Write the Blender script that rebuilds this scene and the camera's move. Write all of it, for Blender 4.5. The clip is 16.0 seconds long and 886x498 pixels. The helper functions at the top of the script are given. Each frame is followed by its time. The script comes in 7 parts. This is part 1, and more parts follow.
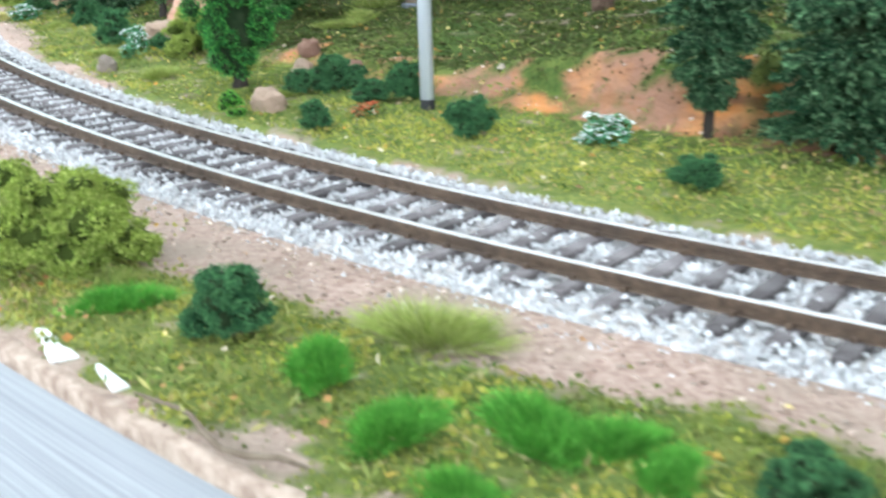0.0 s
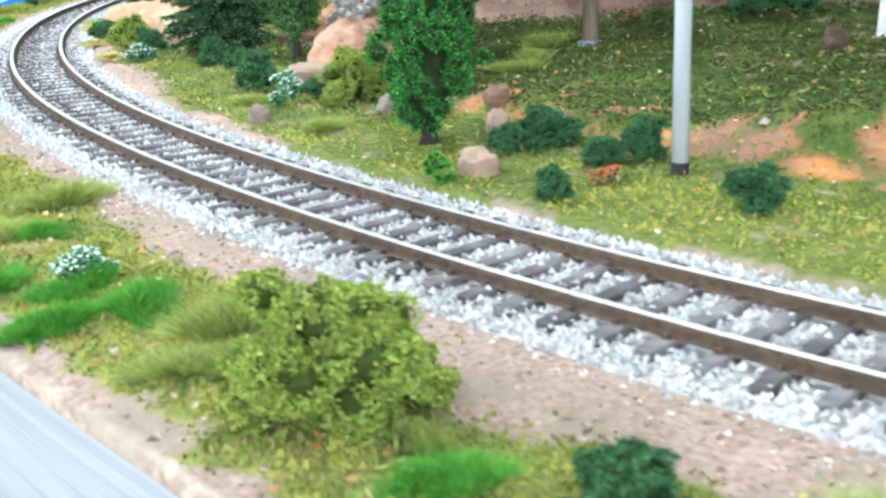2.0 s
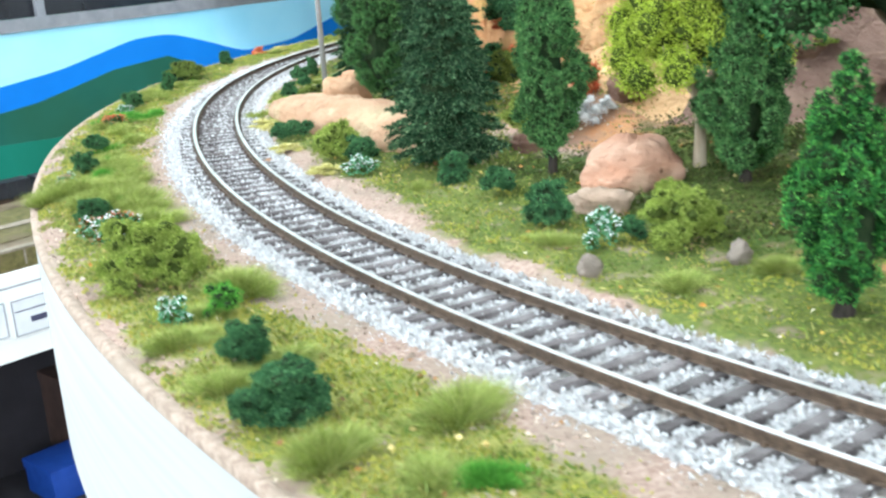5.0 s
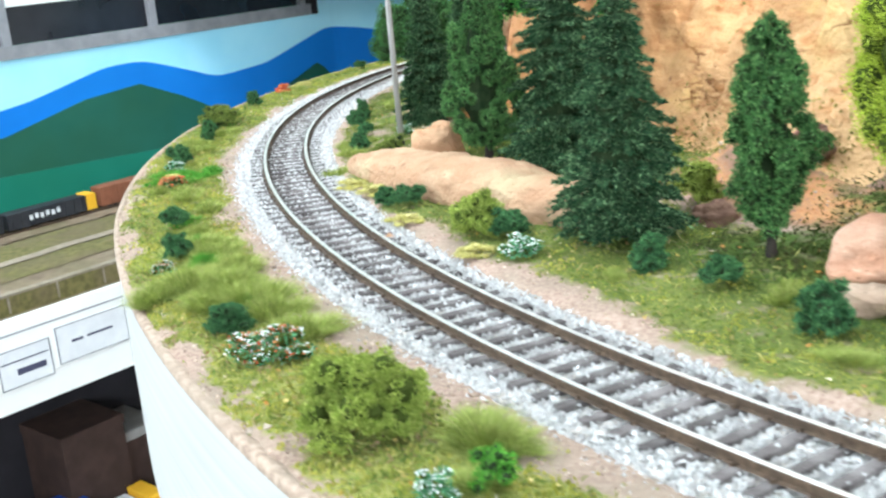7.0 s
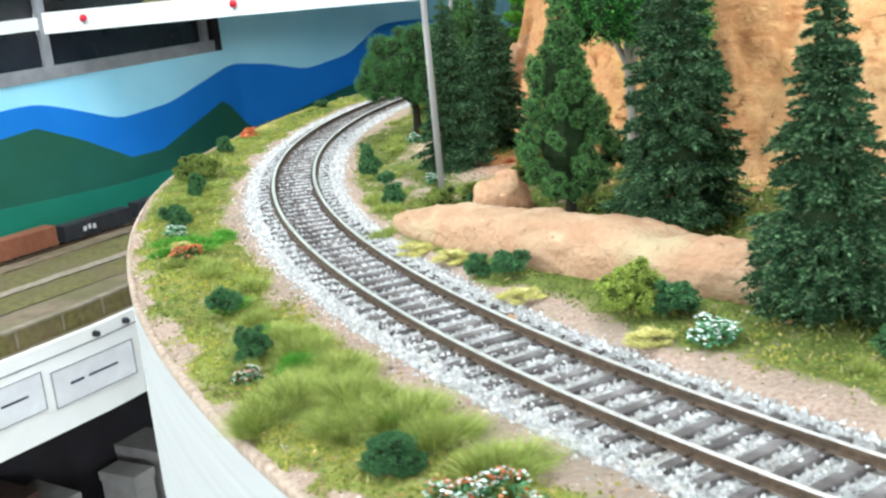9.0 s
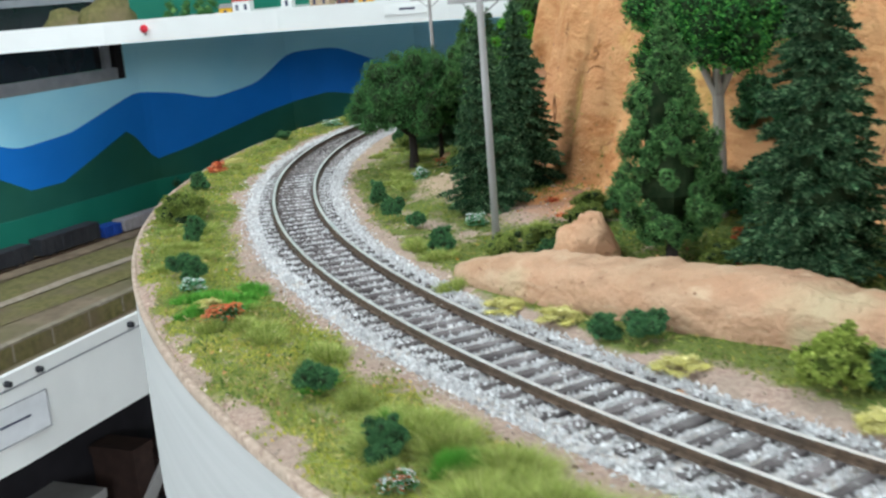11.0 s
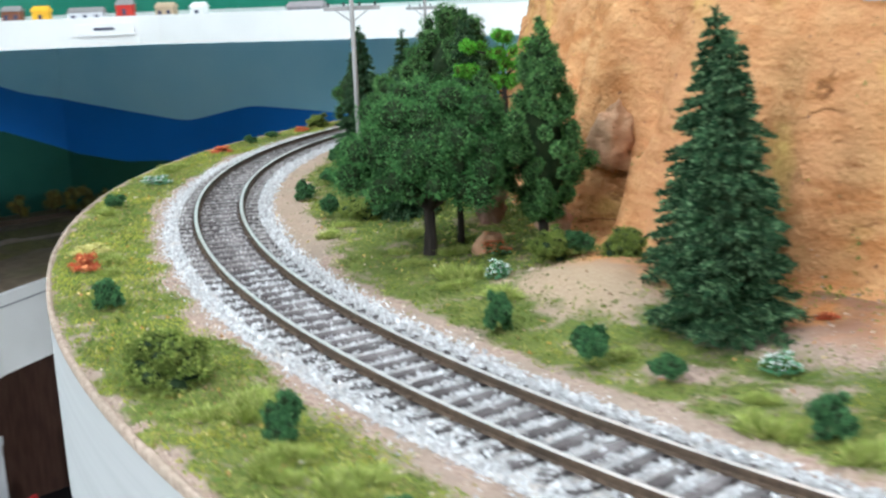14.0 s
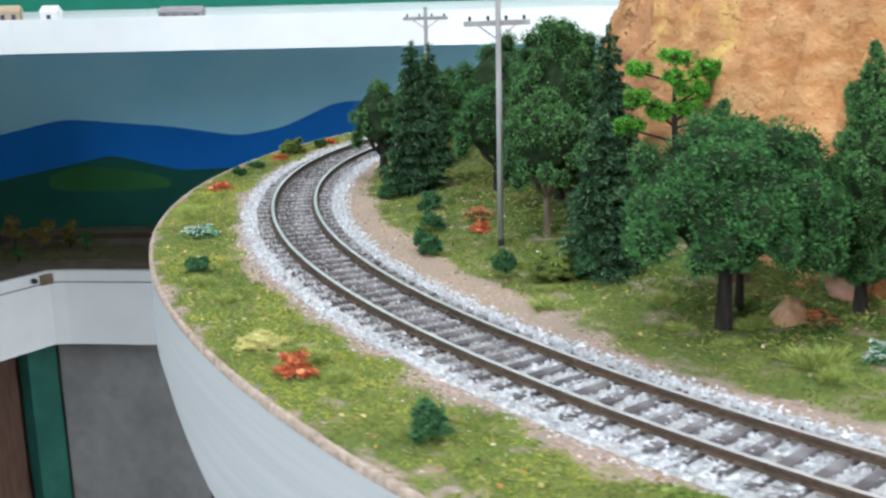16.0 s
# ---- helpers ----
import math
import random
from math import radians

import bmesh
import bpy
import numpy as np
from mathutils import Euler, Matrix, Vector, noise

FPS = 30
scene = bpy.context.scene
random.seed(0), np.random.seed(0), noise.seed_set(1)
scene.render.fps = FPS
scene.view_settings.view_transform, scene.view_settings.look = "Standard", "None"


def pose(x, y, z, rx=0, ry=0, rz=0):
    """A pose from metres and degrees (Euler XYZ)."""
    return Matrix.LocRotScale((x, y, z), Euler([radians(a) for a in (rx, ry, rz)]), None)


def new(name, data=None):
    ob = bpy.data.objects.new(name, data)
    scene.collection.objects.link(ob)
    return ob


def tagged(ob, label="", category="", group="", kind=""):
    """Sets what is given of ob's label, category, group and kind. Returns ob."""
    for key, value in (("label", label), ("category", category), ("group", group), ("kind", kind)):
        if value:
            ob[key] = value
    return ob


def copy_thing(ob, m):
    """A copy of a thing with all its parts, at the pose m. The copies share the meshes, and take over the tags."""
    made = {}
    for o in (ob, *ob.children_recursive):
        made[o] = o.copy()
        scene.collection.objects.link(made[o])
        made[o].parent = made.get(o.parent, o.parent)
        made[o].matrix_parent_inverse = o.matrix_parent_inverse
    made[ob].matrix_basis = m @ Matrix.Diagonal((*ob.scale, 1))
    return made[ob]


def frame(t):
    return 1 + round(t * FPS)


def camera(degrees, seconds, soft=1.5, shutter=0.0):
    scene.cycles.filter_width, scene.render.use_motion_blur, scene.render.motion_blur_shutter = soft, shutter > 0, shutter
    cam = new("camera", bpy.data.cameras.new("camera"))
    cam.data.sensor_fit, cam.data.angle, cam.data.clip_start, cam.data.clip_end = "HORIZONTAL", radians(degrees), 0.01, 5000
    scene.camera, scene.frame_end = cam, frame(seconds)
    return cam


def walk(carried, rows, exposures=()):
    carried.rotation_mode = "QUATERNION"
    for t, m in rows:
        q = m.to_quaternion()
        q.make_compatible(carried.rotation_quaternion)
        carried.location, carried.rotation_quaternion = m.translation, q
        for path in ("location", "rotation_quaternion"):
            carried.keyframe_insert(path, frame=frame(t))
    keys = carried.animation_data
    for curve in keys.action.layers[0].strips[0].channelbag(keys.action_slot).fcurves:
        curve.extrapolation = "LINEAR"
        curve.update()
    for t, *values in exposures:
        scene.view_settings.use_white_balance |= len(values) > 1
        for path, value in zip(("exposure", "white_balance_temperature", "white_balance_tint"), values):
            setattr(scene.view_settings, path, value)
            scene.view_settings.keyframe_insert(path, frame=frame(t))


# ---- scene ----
cam = camera(43.00, 16.0, soft=2.4, shutter=0.5)
cam.data.dof.use_dof = True
cam.data.dof.focus_distance = 0.48
cam.data.dof.aperture_fstop = 110
PATH = [
    (0, 0.0001, 0.0001, 0.0526, 70.71, 1.73, -1.18),
    (0.5, -0.0078, 0.0154, 0.0515, 71.51, 2.32, 0.43),
    (1, -0.0149, 0.0236, 0.0517, 71.77, 1.88, 0.71),
    (1.5, -0.0265, 0.0337, 0.0523, 72.26, 2.05, 0.64),
    (2, -0.0375, 0.0448, 0.0515, 72.12, 2.45, 0.88),
    (2.5, -0.0465, 0.0517, 0.0547, 73.01, 2.20, 1.12),
    (3, -0.0573, 0.0552, 0.0585, 73.54, 2.39, 1.70),
    (3.5, -0.0689, 0.0609, 0.0620, 73.65, 3.10, 2.61),
    (4, -0.0807, 0.0687, 0.0644, 73.68, 3.45, 3.10),
    (6.5, -0.1527, 0.1245, 0.0819, 74.43, 5.23, -0.90),
    (7, -0.1693, 0.1407, 0.0837, 74.33, 5.00, -1.29),
    (7.5, -0.1891, 0.1557, 0.0858, 74.34, 4.64, -2.89),
    (8, -0.2105, 0.1795, 0.0848, 74.54, 4.89, -5.52),
    (8.5, -0.2216, 0.1994, 0.0830, 74.96, 5.03, -7.55),
    (9, -0.2298, 0.2102, 0.0844, 75.41, 5.50, -7.83),
    (11.5, -0.2926, 0.3071, 0.0839, 76.42, 4.11, -16.34),
    (12, -0.3095, 0.3547, 0.0832, 75.90, 3.41, -18.69),
    (12.5, -0.3310, 0.3901, 0.0810, 77.27, 2.93, -21.02),
    (13, -0.3376, 0.4177, 0.0806, 76.94, 2.70, -25.89),
    (13.5, -0.3479, 0.4442, 0.0786, 77.13, 2.24, -29.73),
    (14, -0.3650, 0.4940, 0.0815, 76.68, 2.29, -35.34),
    (14.5, -0.3766, 0.5424, 0.0820, 76.19, 2.00, -39.88),
    (15, -0.3882, 0.5777, 0.0825, 76.07, 1.30, -42.88),
    (15.5, -0.4025, 0.6167, 0.0841, 76.30, 1.19, -44.68),
    (16, -0.4251, 0.6479, 0.0882, 76.40, 1.44, -48.67),
]
walk(cam, [(t, pose(x, y, z, rx, ry, rz)) for t, x, y, z, rx, ry, rz in PATH],
     [(0, 0.24, 5600, 12), (1, 0.31, 5600, 12.5), (4, 0.32, 5680, 10), (6.5, 0.24, 5750, 10), (9, 0.09, 5950, 10), (11.5, -0.51, 5850, 12), (12.5, -0.44, 5800, 13), (13.5, -0.21, 5800, 14), (15, -0.20, 5800, 14), (16, -0.33, 5750, 16)])

# ---- light: ceiling lamps out of view, the far tilted ones added as fill ----
world = bpy.data.worlds.new("room_air")
world.use_nodes = True
world.node_tree.nodes["Background"].inputs[0].default_value = (0.9, 0.95, 1.0, 1)
world.node_tree.nodes["Background"].inputs[1].default_value = 0.02
scene.world = world

C = 0.01  # the plan below is in centimetres
# last three tilt low under the upper deck to brighten backdrop and fascia
LAMPS = [(-125, 10, 122, 8.0, 0, 0), (-85, 95, 122, 14.0, 0, 0), (50, -125, 122, 1.0, 0, 0), (25, 85, 122, 10.5, 0, 0), (-60, -420, 118, 145.0, 58, 0), (110, -420, 118, 110.0, 58, 0), (-395, 60, 118, 95.0, 0, -60)]


# ---- numbers of the plan ----
KNOTS = [-1.468, -1.125, -1.522, -1.403, -1.783, -1.907, -2.546, -3.101, -3.460]
START = (5.075, 12.911, 2.4876)
STEP = 0.25


def curve_table():
    """The track's centre line: station, place and heading, bent by the curvature knots."""
    s = np.arange(-30, 160, STEP)
    k = np.interp(s, np.linspace(0, 125, 9), KNOTS) / 100
    h = np.concatenate([[0], np.cumsum((k[1:] + k[:-1]) / 2 * STEP)])
    zero = int(30 / STEP)
    h = h - h[zero] + START[2]
    x = np.concatenate([[0], np.cumsum((np.cos(h[1:]) + np.cos(h[:-1])) / 2 * STEP)])
    y = np.concatenate([[0], np.cumsum((np.sin(h[1:]) + np.sin(h[:-1])) / 2 * STEP)])
    return s, x - x[zero] + START[0], y - y[zero] + START[1], h


TS, TX, TY, TH = curve_table()


def on_track(s, d=0.0):
    """Plan place at station s, d to the inside of the curve, and the heading there."""
    x, y, h = np.interp(s, TS, TX), np.interp(s, TS, TY), np.interp(s, TS, TH)
    return x + d * np.sin(h), y - d * np.cos(h), h


def station(x, y):
    j = int(np.argmin((TX - x) ** 2 + (TY - y) ** 2))
    return TS[j], (x - TX[j]) * np.sin(TH[j]) - (y - TY[j]) * np.cos(TH[j])


def edge(s):
    return np.interp(s, [0, 10, 50, 75, 95, 110, 125], [7.2, 6.7, 6.45, 5.95, 5.4, 4.7, 4.4])


def lattice(i, j, seed):
    n = np.sin(i * 127.1 + j * 311.7 + seed * 74.7) * 43758.5453
    return n - np.floor(n)


def value_noise(x, y, seed=0):
    i, j = np.floor(x), np.floor(y)
    u, v = x - i, y - j
    u, v = u * u * (3 - 2 * u), v * v * (3 - 2 * v)
    a, b = lattice(i, j, seed), lattice(i + 1, j, seed)
    c, e = lattice(i, j + 1, seed), lattice(i + 1, j + 1, seed)
    return (a * (1 - u) + b * u) * (1 - v) + (c * (1 - u) + e * u) * v


def fbm(x, y, seed=0, octaves=4):
    total, amp = 0, 0.5
    for n in range(octaves):
        total = total + amp * value_noise(x, y, seed + n)
        amp /= 2
        x, y = 1.62 * x + 1.17 * y + 5.3, -1.17 * x + 1.62 * y + 1.7
    return total


def ramp(x, a, b):
    t = np.clip((x - a) / (b - a), 0, 1)
    return t * t * (3 - 2 * t)


def cliff_foot(s):
    return np.interp(s, [0, 18, 25, 30, 36, 44, 50, 56, 62, 74, 84, 94, 110], [20.5, 18.5, 15.5, 13.2, 12.0, 12.6, 12.2, 10.6, 10.3, 10.0, 11.2, 11.3, 12.5])


def height(s, d):
    """The layout's surface over the rail heads, which lie at zero."""
    k = np.maximum(d - 2, 0)
    inside = -0.15 + 0.03 * k + 0.006 * np.minimum(k, 14) ** 2 - 0.12 * ramp(s, 56, 66)
    outside = -0.25 - 0.10 * ramp(-d, edge(s) - 0.5, edge(s))
    z = np.where(d > 0, inside, outside)
    z = np.where(np.abs(d) < 2.2, -0.42 + (z + 0.42) * ramp(np.abs(d), 1.7, 2.2), z)
    bumps = (fbm(s * 0.7, d * 0.7, 3) - 0.45) * 0.22 + (fbm(s * 3, d * 3, 8) - 0.45) * 0.07
    z = z + bumps * ramp(np.abs(d), 2.1, 3.2)
    bank = ramp(s, -8, -2) * (1 - 0.70 * ramp(s, 7, 14)) * (1 - ramp(s, 18.5, 23)) * ramp(d + 1.3 * (fbm(s * 0.6, d * 0, 5) - 0.5), 6.0, 7.0) * 1.25
    mound = 1.3 * np.exp(-(((s - 37.5) / 2.3) ** 2) - ((d - 11.7) / 1.7) ** 2) + 0.6 * np.exp(-(((s - 67.5) / 3.0) ** 2) - ((d - 7.2) / 2.0) ** 2)
    foot = cliff_foot(s) + 1.6 * (fbm(s * 0.22, s * 0, 11) - 0.45)
    slope = np.interp(s, [0, 28, 38, 48, 55, 60, 90, 110], [1.0, 1.0, 1.05, 1.35, 2.6, 3.4, 3.2, 2.2])
    over = np.maximum(d - foot, 0)
    rock = slope * over * (0.9 + 0.25 * fbm(s * 0.35, d * 0.35, 21))
    rock = np.where(rock > 12, 12 + (rock - 12) * 0.25, rock)
    strata = (fbm(s * 0.3, rock * 1.7, 47) - 0.45) * 1.3 * ramp(rock, 0.4, 2.0)
    ridge = np.abs(fbm(s * 0.42 + 0.15 * d, d * 0.55, 33) - 0.47)
    rough = ramp(rock, 0.05, 0.9) * ((fbm(s * 0.5, d * 1.2, 31) - 0.45) * 1.7 - (0.12 - np.minimum(ridge, 0.12)) * 5.5 + (fbm(s * 1.6, d * 4, 37) - 0.45) * 0.8 + (fbm(s * 3.7, d * 6, 39) - 0.45) * 0.5 + (fbm(s * 2.2 + d, d * 11, 43) - 0.45) * 0.5)
    hollow = -6.0 * np.exp(-(((s - 72.7) / 0.85) ** 2) - ((d - 10.85) / 0.6) ** 2) + 1.6 * np.exp(-(((s - 70.6) / 1.4) ** 2) - ((d - 12.9) / 0.7) ** 2) - 1.0 * np.exp(-(((s - 76.5) / 1.6) ** 2) - ((d - 12.5) / 1.2) ** 2)
    hollow = hollow - 3.2 * np.exp(-(((s - 71.6) / 1.0) ** 2) - ((d - 11.6) / 0.45) ** 2) - 1.6 * np.exp(-(((s - 70.3) / 0.7) ** 2) - ((d - 10.5) / 0.4) ** 2)
    calm = 0.3 + 0.7 * ramp(s, 29, 37)
    fold = 2.6 * np.exp(-(((s - 67.0 - 0.5 * (d - 11)) / 1.3) ** 2)) * ramp(rock, 2.0, 6.0)
    return z + bank * (1 - ramp(d, 8.5, 15) * 0.7) + mound + rock + (strata + rough) * calm + hollow + fold


def turf(s, d):
    """How much of the ground is green at a place, from 0 to 1."""
    n = fbm(s * 0.55, d * 0.55, 41)
    m = fbm(s * 1.7, d * 1.7, 45)
    e = edge(s)
    bare = np.interp(s, [0, 4, 9, 16, 22, 40, 60, 100], [3.5, 3.8, 4.1, 3.4, 3.15, 3.0, 2.85, 2.45])
    outer = ramp(-d + 1.6 * (n - 0.5), bare - 0.5, bare + 0.2) * ramp(e + d + np.interp(s, [0, 45, 80, 110], [1.7, 1.9, 1.0, 0.7]) * (m - 0.5) - np.interp(s, [0, 12, 45, 80, 110], [-0.25, 0.1, -0.05, -0.25, -0.3]), 0.1, 0.7)
    near = np.interp(s, [0, 22, 34, 42, 46, 60, 76, 80, 104, 112], [1.65, 1.8, 2.7, 2.5, 2.1, 2.3, 2.6, 3.3, 3.0, 2.3])
    inner = ramp(d + 1.5 * (n - 0.5), near - 0.3, near + 0.5)
    far = 1 - ramp(d + 3 * (n - 0.5), cliff_foot(s) - 1.2, cliff_foot(s) + 0.8)
    bank = ramp(s, -8, -3) * (1 - ramp(s + 4 * (n - 0.5), 19, 22)) * ramp(d + 1.2 * (m - 0.5), 5.6, 6.2) * (1 - ramp(d + 3.6 * (m - 0.5) + 3.0 * (n - 0.5) - np.interp(s, [-4, 1, 5, 11], [1.3, 0.6, 0.1, -0.2]), 6.8, 7.5))
    bank = bank * (1 - 0.6 * ramp(fbm(s * 1.1 + 0.4 * d, d * 1.9, 49), 0.53, 0.61) * (1 - 0.3 * ramp(s, 11, 14)))
    sand = np.exp(-(((s - 67.6) / 3.0) ** 4) - ((d - 7.0) / 2.1) ** 4) + np.exp(-(((s - 60) / 3.0) ** 4) - ((d - 8.0) / 2.2) ** 4)
    sand = sand + np.exp(-(((s - 61.3) / 1.0) ** 4) - ((d - 4.2) / 0.55) ** 4) + np.exp(-(((s - 58.4) / 0.6) ** 4) - ((d - 4.6) / 0.4) ** 4)
    strip = np.exp(-(((s - 36) / 4.5) ** 4) - ((d - 10) / 1.8) ** 4)
    inner = inner * far * (1 - (0.78 - 0.12 * ramp(s, 10, 13)) * bank) * np.clip(1 - sand - strip, 0, 1)
    return np.where(d > 0, inner, outer) * np.clip(np.where(d > 0, np.interp(s, [0, 40, 65], [0.10, 0.05, -0.05]), np.interp(s, [0, 30, 60], [0.20, 0.12, 0.02])) + 2.05 * m, 0, 1)


# ---- materials ----
def nodes_of(name):
    m = bpy.data.materials.new(name)
    m.use_nodes = True
    nt = m.node_tree
    return m, nt, nt.nodes["Principled BSDF"]


def add(nt, kind, **values):
    n = nt.nodes.new(kind)
    for key, v in values.items():
        n.inputs[key.replace("_", " ")].default_value = v
    return n


def mix(nt, fac, a, b):
    n = nt.nodes.new("ShaderNodeMix")
    n.data_type = "RGBA"
    for socket, v in ((n.inputs[0], fac), (n.inputs[6], a), (n.inputs[7], b)):
        if isinstance(v, bpy.types.NodeSocket):
            nt.links.new(v, socket)
        else:
            socket.default_value = (*v, 1) if isinstance(v, tuple) else v
    return n.outputs[2]


def steps(nt, fac, lo, hi):
    n = nt.nodes.new("ShaderNodeMapRange")
    n.inputs["From Min"].default_value, n.inputs["From Max"].default_value = lo, hi
    nt.links.new(fac, n.inputs["Value"])
    return n.outputs[0]


def noise_at(nt, scale, detail=4.0, where=None, stretch=None):
    tex = add(nt, "ShaderNodeTexNoise", Scale=scale, Detail=detail)
    co = where or nt.nodes.new("ShaderNodeTexCoord").outputs["Object"]
    if stretch:
        mp = nt.nodes.new("ShaderNodeMapping")
        mp.inputs["Scale"].default_value = stretch
        nt.links.new(co, mp.inputs["Vector"])
        co = mp.outputs[0]
    nt.links.new(co, tex.inputs["Vector"])
    return tex.outputs["Fac"]


def bumped(nt, bsdf, fac, strength, distance):
    b = add(nt, "ShaderNodeBump", Strength=strength, Distance=distance)
    nt.links.new(fac, b.inputs["Height"])
    nt.links.new(b.outputs[0], bsdf.inputs["Normal"])


def surface(name, a, b, scale=300.0, rough=0.7, bump=0.3, metal=0.0, dirt=None, coarse=25.0, random_of=None, spread=0.3, third=None, stretch=None, gloss=0.3):
    """Two colours by fine noise, a third by coarse noise, and a random lightness for each piece or island."""
    m, nt, p = nodes_of(name)
    fine = noise_at(nt, scale, stretch=stretch)
    col = mix(nt, steps(nt, fine, 0.35, 0.65), a, b)
    if dirt:
        col = mix(nt, steps(nt, noise_at(nt, coarse, 3.0), 0.45, 0.75), col, dirt)
    if random_of:
        if random_of == "island":
            r = nt.nodes.new("ShaderNodeNewGeometry").outputs["Random Per Island"]
        else:
            r = nt.nodes.new("ShaderNodeObjectInfo").outputs["Random"]
        if third:
            col = mix(nt, steps(nt, r, 0.55, 1.0), col, third)
        hsv = nt.nodes.new("ShaderNodeHueSaturation")
        mr = nt.nodes.new("ShaderNodeMapRange")
        mr.inputs["To Min"].default_value, mr.inputs["To Max"].default_value = 1 - spread, 1 + spread
        mul = nt.nodes.new("ShaderNodeMath")
        mul.operation = "MULTIPLY"
        mul.inputs[1].default_value = 7.31
        fr = nt.nodes.new("ShaderNodeMath")
        fr.operation = "FRACT"
        nt.links.new(r, mul.inputs[0])
        nt.links.new(mul.outputs[0], fr.inputs[0])
        nt.links.new(fr.outputs[0], mr.inputs["Value"])
        nt.links.new(mr.outputs[0], hsv.inputs["Value"])
        nt.links.new(col, hsv.inputs["Color"])
        col = hsv.outputs[0]
    nt.links.new(col, p.inputs["Base Color"])
    p.inputs["Roughness"].default_value = rough
    p.inputs["Metallic"].default_value = metal
    p.inputs["Specular IOR Level"].default_value = gloss
    if bump:
        bumped(nt, p, fine, bump, 0.0006)
    return m


def ground_material():
    m, nt, p = nodes_of("soil_and_turf")
    at = nt.nodes.new("ShaderNodeAttribute")
    at.attribute_name = "cover"
    sep = nt.nodes.new("ShaderNodeSeparateColor")
    nt.links.new(at.outputs["Color"], sep.inputs[0])
    fine, mid, big = noise_at(nt, 900, 6), noise_at(nt, 220, 5), noise_at(nt, 55, 4)
    soil = mix(nt, steps(nt, fine, 0.3, 0.7), (0.24, 0.155, 0.12), (0.45, 0.335, 0.27))
    soil = mix(nt, steps(nt, big, 0.4, 0.7), soil, (0.28, 0.22, 0.17))
    sand = mix(nt, steps(nt, fine, 0.3, 0.7), (0.32, 0.23, 0.15), (0.375, 0.28, 0.185))
    rock = mix(nt, steps(nt, mid, 0.35, 0.65), (0.46, 0.185, 0.055), (0.55, 0.275, 0.105))
    rock = mix(nt, steps(nt, big, 0.40, 0.58), rock, (0.26, 0.14, 0.09))
    rock = mix(nt, steps(nt, noise_at(nt, 130, 5, stretch=(0.6, 0.6, 3.0)), 0.5, 0.66), rock, (0.24, 0.12, 0.06))
    rock = mix(nt, steps(nt, fine, 0.55, 0.75), rock, (0.22, 0.11, 0.06))
    green = mix(nt, steps(nt, mid, 0.35, 0.65), (0.065, 0.09, 0.02), (0.15, 0.17, 0.04))
    green = mix(nt, steps(nt, big, 0.42, 0.62), green, (0.065, 0.105, 0.022))
    green = mix(nt, steps(nt, fine, 0.45, 0.7), green, (0.05, 0.085, 0.02))
    col = mix(nt, sep.outputs[1], soil, sand)
    col = mix(nt, sep.outputs[2], col, rock)
    cut = nt.nodes.new("ShaderNodeMath")
    cut.operation = "ADD"
    nt.links.new(sep.outputs[0], cut.inputs[0])
    shift = nt.nodes.new("ShaderNodeMath")
    shift.operation = "MULTIPLY_ADD"
    shift.inputs[1].default_value, shift.inputs[2].default_value = 1.3, -0.65
    nt.links.new(mid, shift.inputs[0])
    nt.links.new(shift.outputs[0], cut.inputs[1])
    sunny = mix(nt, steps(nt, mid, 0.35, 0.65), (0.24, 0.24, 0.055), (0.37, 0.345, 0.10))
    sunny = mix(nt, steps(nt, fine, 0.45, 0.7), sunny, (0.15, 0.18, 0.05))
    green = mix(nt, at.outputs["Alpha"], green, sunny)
    col = mix(nt, steps(nt, cut.outputs[0], 0.25, 0.75), col, green)
    nt.links.new(col, p.inputs["Base Color"])
    p.inputs["Roughness"].default_value = 0.95
    p.inputs["Specular IOR Level"].default_value = 0.1
    bumped(nt, p, fine, 0.7, 0.0008)
    return m


